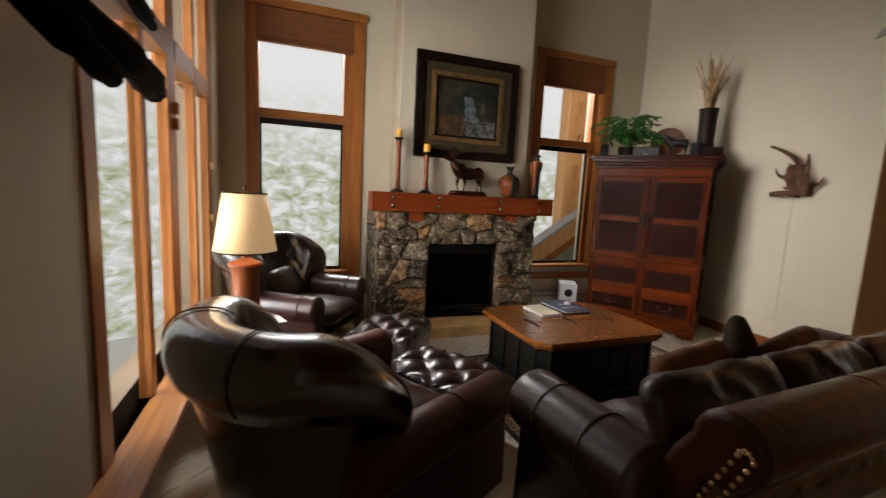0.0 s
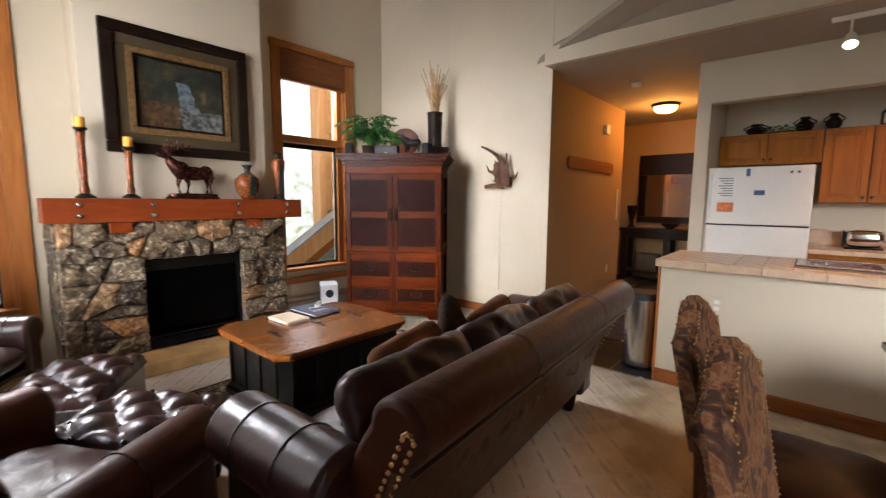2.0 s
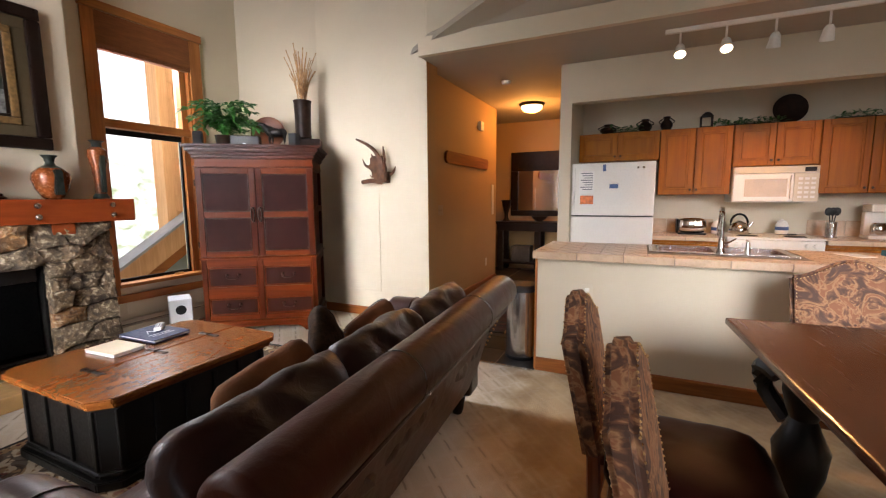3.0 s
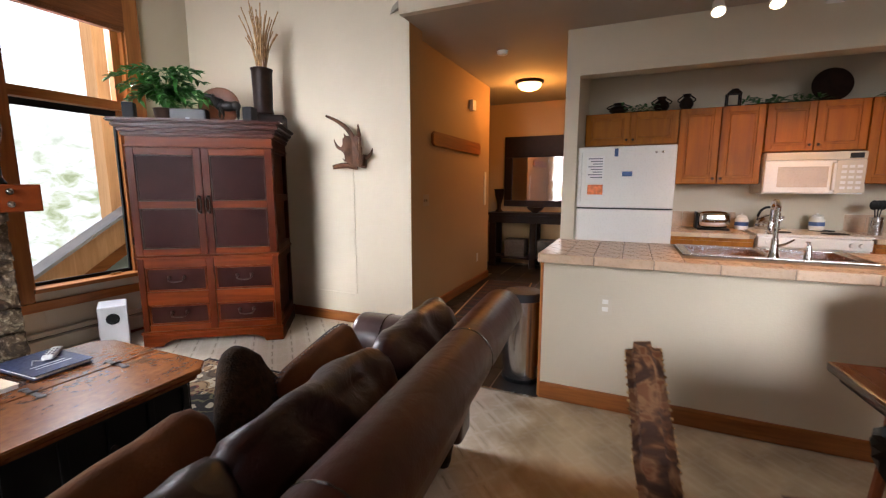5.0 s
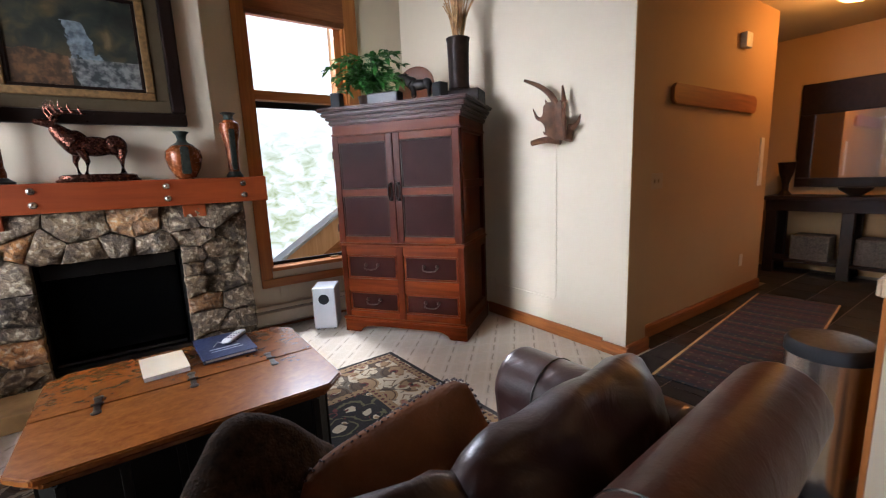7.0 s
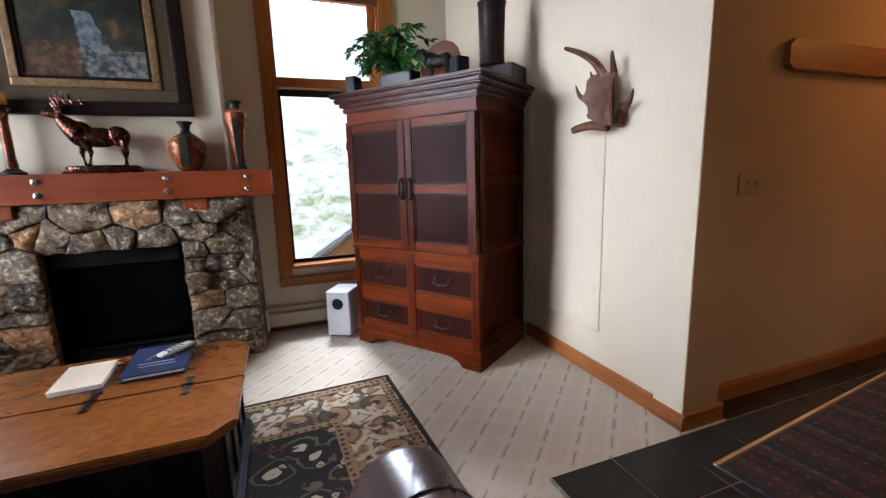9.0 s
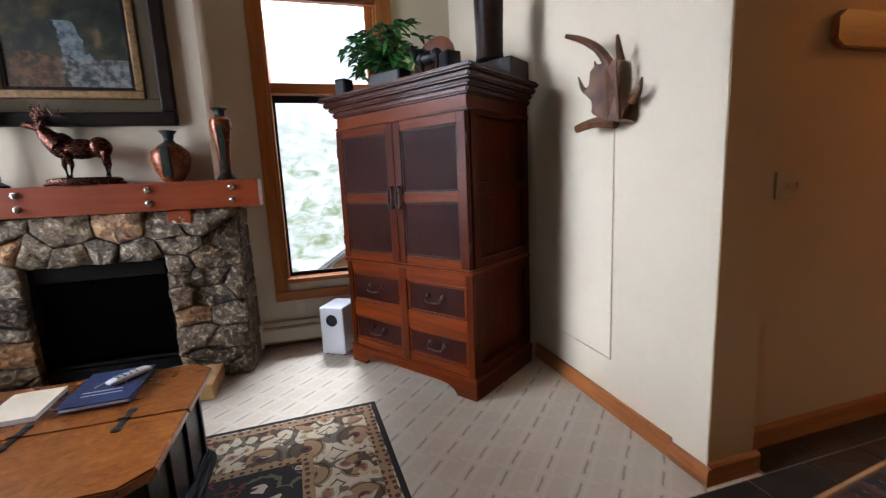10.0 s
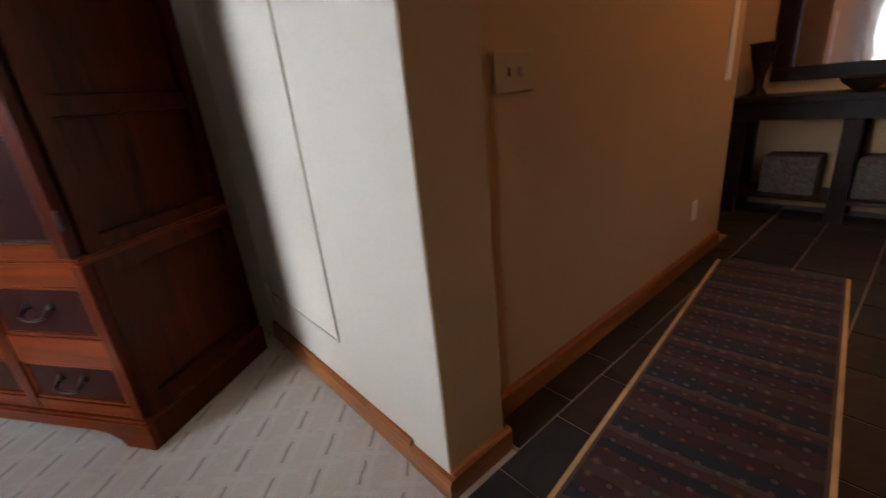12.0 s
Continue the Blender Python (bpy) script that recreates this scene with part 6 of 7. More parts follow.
part("body", lathe([(0.05, 0), (0.052, 0.012), (0.038, 0.03), (0.036, 0.12), (0.046, 0.24), (0.066, 0.33), (0.064, 0.375), (0.035, 0.40)], 30), M_GLAZE, v2, smooth=True)
part("neck", lathe([(0.036, 0.3995), (0.030, 0.415), (0.034, 0.435), (0.052, 0.448), (0.045, 0.45), (0.02, 0.43), (0, 0.43)], 28), M_GREENB, v2, smooth=True)
part("foot_ring", lathe([(0.055, 0.0005), (0.057, 0.01), (0.044, 0.03), (0.040, 0.04)], 28), M_GREENB, v2, smooth=True)
part("band", prism([(-0.014, 0.05), (0.014, 0.05), (0.02, 0.34), (-0.02, 0.34)], "y", -0.068, -0.03, 0.005), M_GREENB, v2)
oc = part("wall_outlet", box(3.08, 5.293, 1.02, 3.15, 5.30, 1.135, 0.003), M_PLASTIC, None)
tagged(oc, "ivory wall plate beside the fireplace", "outlet")
oc = part("wall_outlet", box(3.34, 5.293, 0.255, 3.41, 5.30, 0.37, 0.003), M_PLASTIC, None)
tagged(oc, "ivory wall outlet under the window", "outlet")

# trophy on the west wall, close to the camera at the start
tro = thing("antler_mount", pose(0, 0, 0), "dark antler mount hanging on the wall by the windows", "antler mount")
part("boss", pillow(0.30, 0.34, 0.16, 2.6, 2.2, 14, 0.02, 3), M_SOOT, tro, smooth=True, m=Matrix.Translation((0.09, 1.92, 1.78)) @ pose(0, 0, 0, 0, 90, 0))
for pts, r0, r1 in (([(0.10, 1.93, 1.82), (0.20, 2.12, 1.80), (0.22, 2.30, 1.76), (0.21, 2.45, 1.76)], 0.045, 0.02), ([(0.10, 1.93, 1.72), (0.20, 2.12, 1.62), (0.22, 2.30, 1.60), (0.21, 2.44, 1.58)], 0.07, 0.045), ([(0.10, 1.9, 1.7), (0.2, 2.0, 1.58), (0.22, 2.1, 1.54)], 0.06, 0.03), ([(0.2, 2.12, 1.79), (0.26, 2.2, 1.9), (0.27, 2.22, 1.98)], 0.03, 0.01)):
    q = spline(pts, 9)
    part("branch", tube(q, [0.75 * (r0 + (r1 - r0) * k / 9) * (1 + 0.18 * math.sin(k * 2.1)) for k in range(10)], 9), M_SOOT, tro, smooth=True)
# ---- breakfast bar ----
BT = 0.895
bar = tagged(new("bar_wall"), "cream half wall of the breakfast bar with pine trim", "half wall", kind="structure")
bar.location = (0.028, 0.036, 0)
part("panel", box(4.21, -2.2, 0, 4.34, 1.655, 0.863), M_WALL, bar)
part("end_trim", box(4.200, 1.6555, 0, 4.36, 1.672, 0.863, 0.003), M_OAK, bar, "golden pine end board")
part("base_trim", prism([(4.192, 0), (4.21, 0), (4.21, 0.10), (4.20, 0.10), (4.192, 0.088)], "y", -2.2, 1.655), M_BASEY, bar, "golden pine baseboard")
part("base_cabinet", box(4.345, -2.2, 0.09, 4.92, 1.655, 0.863), M_KITCHEN, bar)
bo = thing("wall_outlet", pose(4.238, 1.335, 0.63), "ivory outlet plate on the bar wall", "outlet")
part("plate", box(-0.007, -0.036, -0.058, 0, 0.036, 0.058, 0.003), M_PLASTIC, bo)
for z in (-0.022, 0.022):
    part("socket", box(-0.0085, -0.016, z - 0.013, -0.0072, 0.016, z + 0.013, 0.0005), M_WHITE, bo)

SINK = (4.44, 0.04, 4.86, 0.86)
top = tagged(new("bar_counter"), "beige ceramic tile bar top with grey grout", "counter", kind="structure")
top.location = (0.022, 0.018, 0.022)
gb = bmesh.new()
for b4 in ((4.16, -2.2, SINK[0], 1.69), (SINK[2], -2.2, 4.955, 1.69), (SINK[0], SINK[3], SINK[2], 1.69), (SINK[0], -2.2, SINK[2], SINK[1])):
    box(b4[0], b4[1], 0.842, b4[2], b4[3], BT - 0.004, bm=gb)
part("grout_bed", gb, M_GROUT, top)
SH = {}


def tile_piece(w, d, h, parent, m, mat, name="tile"):
    key = (round(w, 3), round(d, 3), round(h, 3), mat.name)
    if key not in SH:
        b = box(-w / 2, -d / 2, 0, w / 2, d / 2, h, min(0.003, h * 0.3), 1)
        me = bpy.data.meshes.new("tile")
        b.to_mesh(me)
        b.free()
        me.materials.append(mat)
        SH[key] = me
    ob = new(name, SH[key])
    ob.parent = parent
    ob.matrix_basis = m
    return ob


TW = 0.1515
for j in range(25):
    y = 1.690 - 0.07 - 0.0 - TW * (j - 0.0)
    for i in range(5):
        x = 4.235 + TW * i
        if SINK[0] - 0.06 < x < SINK[2] + 0.06 and SINK[1] - 0.06 < y < SINK[3] + 0.06:
            continue
        if y < -2.15:
            continue
        tile_piece(TW - 0.004, TW - 0.004, 0.006, top, pose(x, y, BT - 0.005), M_TILE)
for j in range(13):
    y = 1.69 - 0.151 - 0.303 * j
    tile_piece(0.012, 0.299, 0.052, top, pose(4.155, y, 0.843), M_TILE, "edge_tile")
for i in range(3):
    tile_piece(0.262, 0.012, 0.052, top, pose(4.29 + 0.266 * i, 1.695, 0.843), M_TILE, "edge_tile")

snk = thing("sink", pose(0.022, 0.068, 0.022), "stainless double-bowl kitchen sink set in the tile", "sink")
rim = bmesh.new()
x0, y0, x1, y1 = SINK
ym = (y0 + y1) / 2
for b4 in ((x0 - 0.02, y0 - 0.02, x1 + 0.02, y0 + 0.03), (x0 - 0.02, y1 - 0.03, x1 + 0.02, y1 + 0.02), (x0 - 0.02, y0 + 0.0305, x0 + 0.04, y1 - 0.0305), (x1 - 0.03, y0 + 0.0305, x1 + 0.02, y1 - 0.0305), (x0 + 0.0405, ym - 0.02, x1 - 0.0305, ym + 0.02)):
    box(b4[0], b4[1], BT + 0.0015, b4[2], b4[3], BT + 0.009, 0.003, bm=rim)
part("rim", rim, M_STEEL, snk)
for q0, q1 in ((y0 + 0.03, ym - 0.02), (ym + 0.02, y1 - 0.03)):
    bw = bmesh.new()
    xa, xb = x0 + 0.04, x1 - 0.03
    for b6 in ((xa, q0, 0.72, xb, q1, 0.724), (xa - 0.003, q0, 0.724, xa, q1, BT), (xb, q0, 0.724, xb + 0.003, q1, BT), (xa, q0 - 0.003, 0.724, xb, q0, BT), (xa, q1, 0.724, xb, q1 + 0.003, BT)):
        box(*b6, bm=bw)
    part("bowl", bw, M_STEEL, snk)
fct = thing("faucet", pose(4.50, 0.51, BT + 0.0315), "tall chrome gooseneck kitchen faucet", "faucet")
part("base", lathe([(0.03, 0), (0.028, 0.01), (0.018, 0.03), (0.017, 0.10)], 20), M_CHROME, fct, smooth=True)
neck = [(0, 0, 0.10), (0, 0, 0.24)] + [(0.05 - 0.05 * math.cos(math.radians(a)), 0, 0.25 + 0.05 * math.sin(math.radians(a))) for a in range(0, 190, 20)] + [(0.105, 0, 0.19)]
part("spout", tube(neck, 0.0125, 12), M_CHROME, fct, smooth=True)
part("spray_head", lathe([(0.014, 0), (0.018, 0.02), (0.016, 0.07), (0.012, 0.08)], 14), M_CHROME, fct, smooth=True, m=pose(0.105, 0, 0.115))
part("lever", tube([(0, -0.015, 0.06), (0, -0.05, 0.075), (0, -0.085, 0.10)], [0.008, 0.006, 0.005], 8), M_CHROME, fct, smooth=True)
sp = thing("soap_dispenser", pose(4.50, 0.36, BT + 0.0315), "chrome soap dispenser beside the faucet", "soap dispenser")
part("body", lathe([(0.02, 0), (0.018, 0.03), (0.012, 0.045), (0.01, 0.075)], 14), M_CHROME, sp, smooth=True)
part("nozzle", tube([(0, 0, 0.075), (0, 0, 0.085), (0.04, 0, 0.085)], 0.006, 8), M_CHROME, sp, smooth=True)
nap = part("paper_napkin", box(-0.09, -0.06, 0, 0.09, 0.06, 0.004, 0.001), M_PAPERW, None, m=pose(4.72, -0.26, BT + 0.0235, 0, 0, 20))
tagged(nap, "white paper lying on the bar top", "paper")
for nm, x, y, h, r, mat, cap, lb in (("spray_bottle", 4.62, -0.63, 0.20, 0.035, plain("green_bottle_plastic", (0.03, 0.16, 0.06), 0.3), M_CHAR, "green cleaner bottle standing on the bar"), ("wipes_canister", 4.60, -0.74, 0.22, 0.045, plain("blue_label_plastic", (0.05, 0.10, 0.30), 0.35), M_WHITE, "blue and white wipes canister on the bar"), ("sponge", 4.75, -0.53, 0.05, 0.04, plain("blue_sponge", (0.05, 0.20, 0.33), 0.9), None, "blue sponge lying on the bar")):
    o = thing(nm, pose(x, y + 0.08, BT + 0.0235), lb, "bottle" if cap else "sponge")
    if cap:
        part("body", lathe([(r, 0), (r, h * 0.72), (r * 0.9, h * 0.78)], 20), mat, o, smooth=True)
        part("cap", lathe([(r * 0.92, h * 0.781), (r * 0.85, h * 0.9), (r * 0.5, h)], 20), cap, o, smooth=True)
        part("label_band", lathe([(r + 0.0008, h * 0.25), (r + 0.0008, h * 0.5)], 20), M_WHITE, o, smooth=True)
    else:
        part("body", box(-0.05, -0.035, 0, 0.05, 0.035, 0.035, 0.006), mat, o)

# trash can
M_CAN = plain("satin_steel", (0.62, 0.62, 0.62), 0.24, 1.0, var=0.03, scale=1.5, bump=0.0, bscale=1.5)
M_LID = plain("black_lid_plastic", (0.014, 0.014, 0.015), 0.5, var=0.1, bump=0.02)
tc_ = thing("trash_can", pose(4.455, 1.862, 0.007), "brushed steel trash can with a black lid", "trash can")
part("body", lathe([(0.122, 0.0), (0.126, 0.004), (0.128, 0.03), (0.128, 0.555)], 44), M_CAN, tc_, smooth=True)
part("base_ring", lathe([(0.132, 0.0), (0.132, 0.024), (0.1285, 0.026)], 44), M_CHAR, tc_, smooth=True)
part("lid", lathe([(0.133, 0.5555), (0.133, 0.59), (0.122, 0.607), (0.06, 0.617), (0, 0.618)], 44), M_LID, tc_, "black plastic lid", smooth=True)

# ---- fridge ----
fr = thing("refrigerator", pose(5.80, 1.30, 0) @ Matrix.Diagonal((1, 1, 0.982, 1)), "white top-freezer refrigerator with papers on the door", "refrigerator")
part("cabinet", box(0.055, -0.395, 0.03, 0.72, 0.395, 1.67, 0.006), M_WHITE, fr)
for nm, z0, z1 in (("freezer_door", 1.135, 1.685), ("fridge_door", 0.06, 1.123)):
    d = part(nm, box(0.0, -0.398, z0, 0.05, 0.398, z1, 0.014, 3), M_WHITE, fr)
    part("handle", box(-0.022, 0.36, z0 + 0.03, -0.001, 0.39, z1 - 0.05 if nm[0] == "f" and z0 > 1 else z1 - 0.35, 0.006), M_WHITE, d)
    if z0 > 1:
        part("gasket", box(0.004, -0.39, 1.1235, 0.05, 0.39, 1.1345), M_CHAR, fr)
        nt_ = part("notice", box(-0.0025, 0.17, 1.36, -0.0012, 0.32, 1.60), M_PAPERW, d, "typed white notice")
        for k in range(8):
            part("text_line", box(-0.0032, 0.185, 1.575 - 0.024 * k, -0.0027, 0.305 - 0.02 * (k % 3), 1.583 - 0.024 * k), M_INK, nt_)
        part("photo", box(-0.0025, 0.175, 1.255, -0.0012, 0.305, 1.345), M_ORANGE, d, "orange sunset picture")
        part("magnet", box(-0.004, 0.02, 1.42, -0.0012, -0.06, 1.46, 0.001), M_BLUEINK, d, "small blue magnet")
        part("magnet", box(-0.004, 0.06, 1.595, -0.0012, 0.09, 1.665, 0.001), M_BLUEINK, d, "small blue magnet")
        for y in (-0.24, -0.29):
            part("magnet", lathe([(0.012, 0), (0.010, 0.004)], 12), M_STEEL, d, m=pose(-0.0012, y, 1.625, 0, -90, 0))


# ---- cabinets ----
def cab(y0, y1, z0, z1, xf, doors, label, knob_low=True):
    c = thing("wall_cabinet", pose(0, 0, 0), label, "cabinet", "kitchen wall cabinets")
    part("body", box(xf + 0.021, y0, z0, 6.62, y1, z1), M_KITCHEN, c)
    w = (y1 - y0) / doors
    for k in range(doors):
        a, b = y0 + w * k + 0.004, y0 + w * (k + 1) - 0.004
        d = part("door", box(xf, a, z0 + 0.004, xf + 0.0205, b, z1 - 0.004, 0.003), M_KITCHEN, c)
        fm = bmesh.new()
        for q in ((a, z0 + 0.004, a + 0.05, z1 - 0.004), (b - 0.05, z0 + 0.004, b, z1 - 0.004), (a + 0.0505, z0 + 0.004, b - 0.0505, z0 + 0.055), (a + 0.0505, z1 - 0.055, b - 0.0505, z1 - 0.004)):
            box(xf - 0.009, q[0], q[1], xf - 0.0005, q[2], q[3], 0.003, bm=fm)
        part("door_frame", fm, M_KITCHEN, d)
        part("raised_panel", box(xf - 0.007, a + 0.068, z0 + 0.074, xf - 0.0005, b - 0.068, z1 - 0.074, 0.006), M_KITCHEN, d)
        ky = b - 0.025 if k == 0 and doors > 1 else a + 0.025
        part("knob", lathe([(0.006, 0), (0.012, 0.012), (0.008, 0.02), (0, 0.021)], 10), M_IRON, d, m=pose(xf - 0.009, ky, z0 + 0.05, 0, -90, 0))
    return c


XF = 6.28
HL = "honey-stained knotty alder wall cabinet"
cab(0.87, 1.695, 1.70, 2.01, XF, 2, HL + " over the fridge")
cab(0.212, 0.865, 1.325, 2.01, XF, 2, HL)
cab(-0.475, 0.207, 1.60, 2.01, XF, 2, HL + " over the microwave")
cab(-1.20, -0.48, 1.325, 2.01, XF, 2, HL)
cab(-1.91, -1.205, 1.325, 2.01, XF, 2, HL)
mw = thing("microwave", pose(6.19, -0.134, 1.243) @ Matrix.Diagonal((1, 0.965, 1, 1)), "white over-range microwave oven", "microwave")
part("body", box(0.03, -0.35, 0, 0.43, 0.35, 0.345, 0.006), M_WHITE, mw)
part("door", box(0.0, -0.15, 0.01, 0.0295, 0.345, 0.275, 0.006), M_WHITE, mw)
part("window", box(-0.002, -0.10, 0.055, -0.0003, 0.25, 0.225, 0.0004), plain("beige_microwave_screen", (0.50, 0.40, 0.28), 0.3), mw, "beige screened door window")
part("control_panel", box(0.002, -0.345, 0.01, 0.0295, -0.153, 0.275, 0.004), M_PLASTIC, mw)
part("vent_grille", box(0.002, -0.345, 0.28, 0.0295, 0.345, 0.34, 0.004), M_PLASTIC, mw)
part("display", box(-0.001, -0.32, 0.29, 0.0015, -0.23, 0.33), M_CHAR, mw)
part("door_handle", box(-0.03, -0.145, 0.03, -0.001, -0.12, 0.255, 0.008), M_WHITE, mw)
for k in range(5):
    for j in range(3):
        part("key", box(0.0, -0.32 + 0.05 * j, 0.04 + 0.043 * k, 0.0015, -0.285 + 0.05 * j, 0.062 + 0.043 * k), M_PAPERW, mw)

# back counter and range
bc = tagged(new("back_counter"), "beige tile back counter with a tile backsplash", "counter", kind="structure")
for y0, y1 in ((0.25, 0.90), (-2.2, -0.52)):
    part("grout_bed", box(6.02, y0, 0.865, 6.62, y1, 0.896), M_GROUT, bc)
    part("base_cabinet", box(6.06, y0, 0.09, 6.62, y1, 0.864), M_KITCHEN, bc)
    part("drawer_front", box(6.04, y0 + 0.01, 0.69, 6.0595, y1 - 0.01, 0.83, 0.004), M_KITCHEN, bc)
    n = int((y1 - y0) / TW)
    for j in range(n):
        tile_piece(0.012, TW * 2 - 0.004, 0.040, bc, pose(6.014, y1 - TW * (2 * j + 1), 0.862), M_TILE, "edge_tile") if TW * (2 * j + 2) < y1 - y0 + 0.06 else None
        for i in range(4):
            tile_piece(TW - 0.004, TW - 0.004, 0.006, bc, pose(6.10 + TW * i, y1 - TW * (j + 0.5), 0.8955), M_TILE)
        tile_piece(0.008, TW - 0.004, TW, bc, pose(6.615, y1 - TW * (j + 0.5), 0.905), M_TILE, "backsplash_tile")
rg = thing("range", pose(6.02, -0.134, 0), "white electric range with rear controls", "range")
part("body", box(0.03, -0.375, 0.03, 0.60, 0.375, 0.895, 0.006), M_WHITE, rg)
part("cooktop", box(0.0, -0.378, 0.896, 0.60, 0.378, 0.915, 0.006), M_WHITE, rg)
part("front_rail", box(-0.012, -0.37, 0.80, 0.029, 0.37, 0.89, 0.008), M_WHITE, rg)
part("oven_handle", tube([(-0.04, -0.30, 0.77), (-0.04, 0.30, 0.77)], 0.012, 8), M_WHITE, rg)
for y in (-0.30, -0.24, 0.24, 0.30):
    part("knob", lathe([(0.018, 0), (0.016, 0.018), (0, 0.02)], 12), M_WHITE, rg, m=pose(-0.0125, y, 0.845, 0, -90, 0))
for x in (0.16, 0.44):
    for y in (-0.19, 0.19):
        part("burner", lathe([(0.09, 0.9155), (0.088, 0.92), (0, 0.921)], 22), M_CHAR, rg, m=pose(x, y, 0))
ts = thing("toaster", pose(6.36, 0.52, 0.903), "chrome and black two-slice toaster", "toaster")
part("shell", pillow(0.16, 0.27, 0.17, 5, 5, 16), M_CHROME, ts, smooth=True, m=pose(0, 0, 0.095))
part("end_cap", box(-0.075, 0.125, 0.012, 0.075, 0.15, 0.165, 0.02), M_BLACK, ts)
part("base", box(-0.08, -0.13, 0.0, 0.08, 0.13, 0.015, 0.004), M_BLACK, ts)
kt = thing("kettle", pose(6.40, 0.09, 0.921), "stainless stovetop kettle with a black handle", "kettle")
part("body", lathe([(0.085, 0), (0.095, 0.02), (0.09, 0.06), (0.065, 0.10), (0.03, 0.125), (0.01, 0.135)], 28), M_STEEL, kt, smooth=True)
part("handle", tube([(-0.0, 0.075 * math.cos(math.radians(a)), 0.10 + 0.10 * math.sin(math.radians(a))) for a in range(-10, 191, 20)], 0.011, 8), M_BLACK, kt, smooth=True)
part("spout", tube([(0, -0.07, 0.06), (0, -0.10, 0.09), (0, -0.115, 0.12)], [0.02, 0.015, 0.01], 10), M_STEEL, kt, smooth=True)
for nm, y, lb, mat in (("canister", 0.275, "blue and white ceramic canister on the counter", M_WHITE), ("pitcher", -0.28, "white ceramic jar behind the range", M_WHITE)):
    o = thing(nm, pose(6.45, y, 0.903 if y > 0.1 else 0.921), lb, "canister")
    part("body", lathe([(0.045, 0), (0.055, 0.02), (0.055, 0.09), (0.04, 0.115), (0.042, 0.12)], 20), mat, o, smooth=True)
    part("lid", lathe([(0.044, 0.1205), (0.03, 0.135), (0.008, 0.14), (0.008, 0.15), (0, 0.152)], 20), mat, o, smooth=True)
    part("band", lathe([(0.0556, 0.04), (0.0556, 0.075)], 20), M_BLUEINK, o, smooth=True)
ut = thing("utensil_crock", pose(6.36, -0.64, 0.903), "steel crock of black kitchen utensils", "utensil holder")
part("crock", lathe([(0.045, 0), (0.045, 0.15), (0.042, 0.152)], 20), M_STEEL, ut, smooth=True)
for k, (dx, dy) in enumerate(((-0.02, 0.03), (0.02, -0.03), (0.0, 0.0))):
    part("utensil", tube([(dx * 0.3, dy * 0.3, 0.10), (dx, dy, 0.22)], 0.005, 6), M_BLACK, ut)
    part("utensil_head", pillow(0.015, 0.06, 0.08, 2.5, 2.2, 8), M_BLACK, ut, smooth=True, m=pose(dx * 1.2, dy * 1.3, 0.25))
cm = thing("coffee_maker", pose(6.40, -0.98, 0.903), "white drip coffee maker on the counter", "coffee maker")
part("base", box(-0.10, -0.09, 0, 0.10, 0.09, 0.03, 0.01), M_WHITE, cm)
part("tower", box(0.03, -0.085, 0.0305, 0.10, 0.085, 0.25, 0.012), M_WHITE, cm)
part("brew_head", box(-0.10, -0.085, 0.2505, 0.10, 0.085, 0.32, 0.015), M_WHITE, cm)
part("carafe", lathe([(0.05, 0.031), (0.062, 0.06), (0.06, 0.12), (0.045, 0.15)], 18), M_CHROME, cm, smooth=True, m=pose(-0.035, 0, 0))
# cabinet-top decor
def decor_pot(y, h, r, lb):
    o = thing("decor_jar", pose(6.42, y, 2.011), lb, "jar")
    part("body", lathe([(r * 0.6, 0), (r, h * 0.35), (r * 0.9, h * 0.6), (r * 0.45, h * 0.8), (r * 0.6, h)], 20), M_BARK, o, smooth=True)
    for s in (-1, 1):
        part("handle", tube(spline([(0, s * r * 0.8, h * 0.5), (0, s * r * 1.25, h * 0.65), (0, s * r * 0.55, h * 0.9)], 8), 0.006, 6), M_BARK, o)
decor_pot(1.02, 0.14, 0.07, "dark pottery jar on top of the cabinets")
decor_pot(0.81, 0.15, 0.06, "dark two-handled pottery jar on the cabinets")
decor_pot(1.40, 0.11, 0.09, "low dark pottery bowl on the cabinets")
cp_ = part("decor_plate", lathe([(0, 0), (0.11, 0.004), (0.14, 0.022), (0.142, 0.028), (0.10, 0.014), (0, 0.01)], 36), M_BARK, None, smooth=True, m=pose(6.46, -0.26, 2.011 + 0.139, 0, -82, 0))
tagged(cp_, "large dark round plate standing on the cabinets", "plate")
dl = thing("decor_lantern", pose(6.42, 0.44, 2.011), "small dark metal lantern on the cabinets", "lantern")
part("base", box(-0.05, -0.06, 0, 0.05, 0.06, 0.02, 0.004), M_BARK, dl)
for sx in (-1, 1):
    for sy in (-1, 1):
        part("post", box(sx * 0.04 - 0.006, sy * 0.05 - 0.006, 0.0205, sx * 0.04 + 0.006, sy * 0.05 + 0.006, 0.12), M_BARK, dl)
part("cap", prism([(-0.06, 0.1205), (0.06, 0.1205), (0.02, 0.16), (-0.02, 0.16)], "x", -0.05, 0.05), M_BARK, dl)
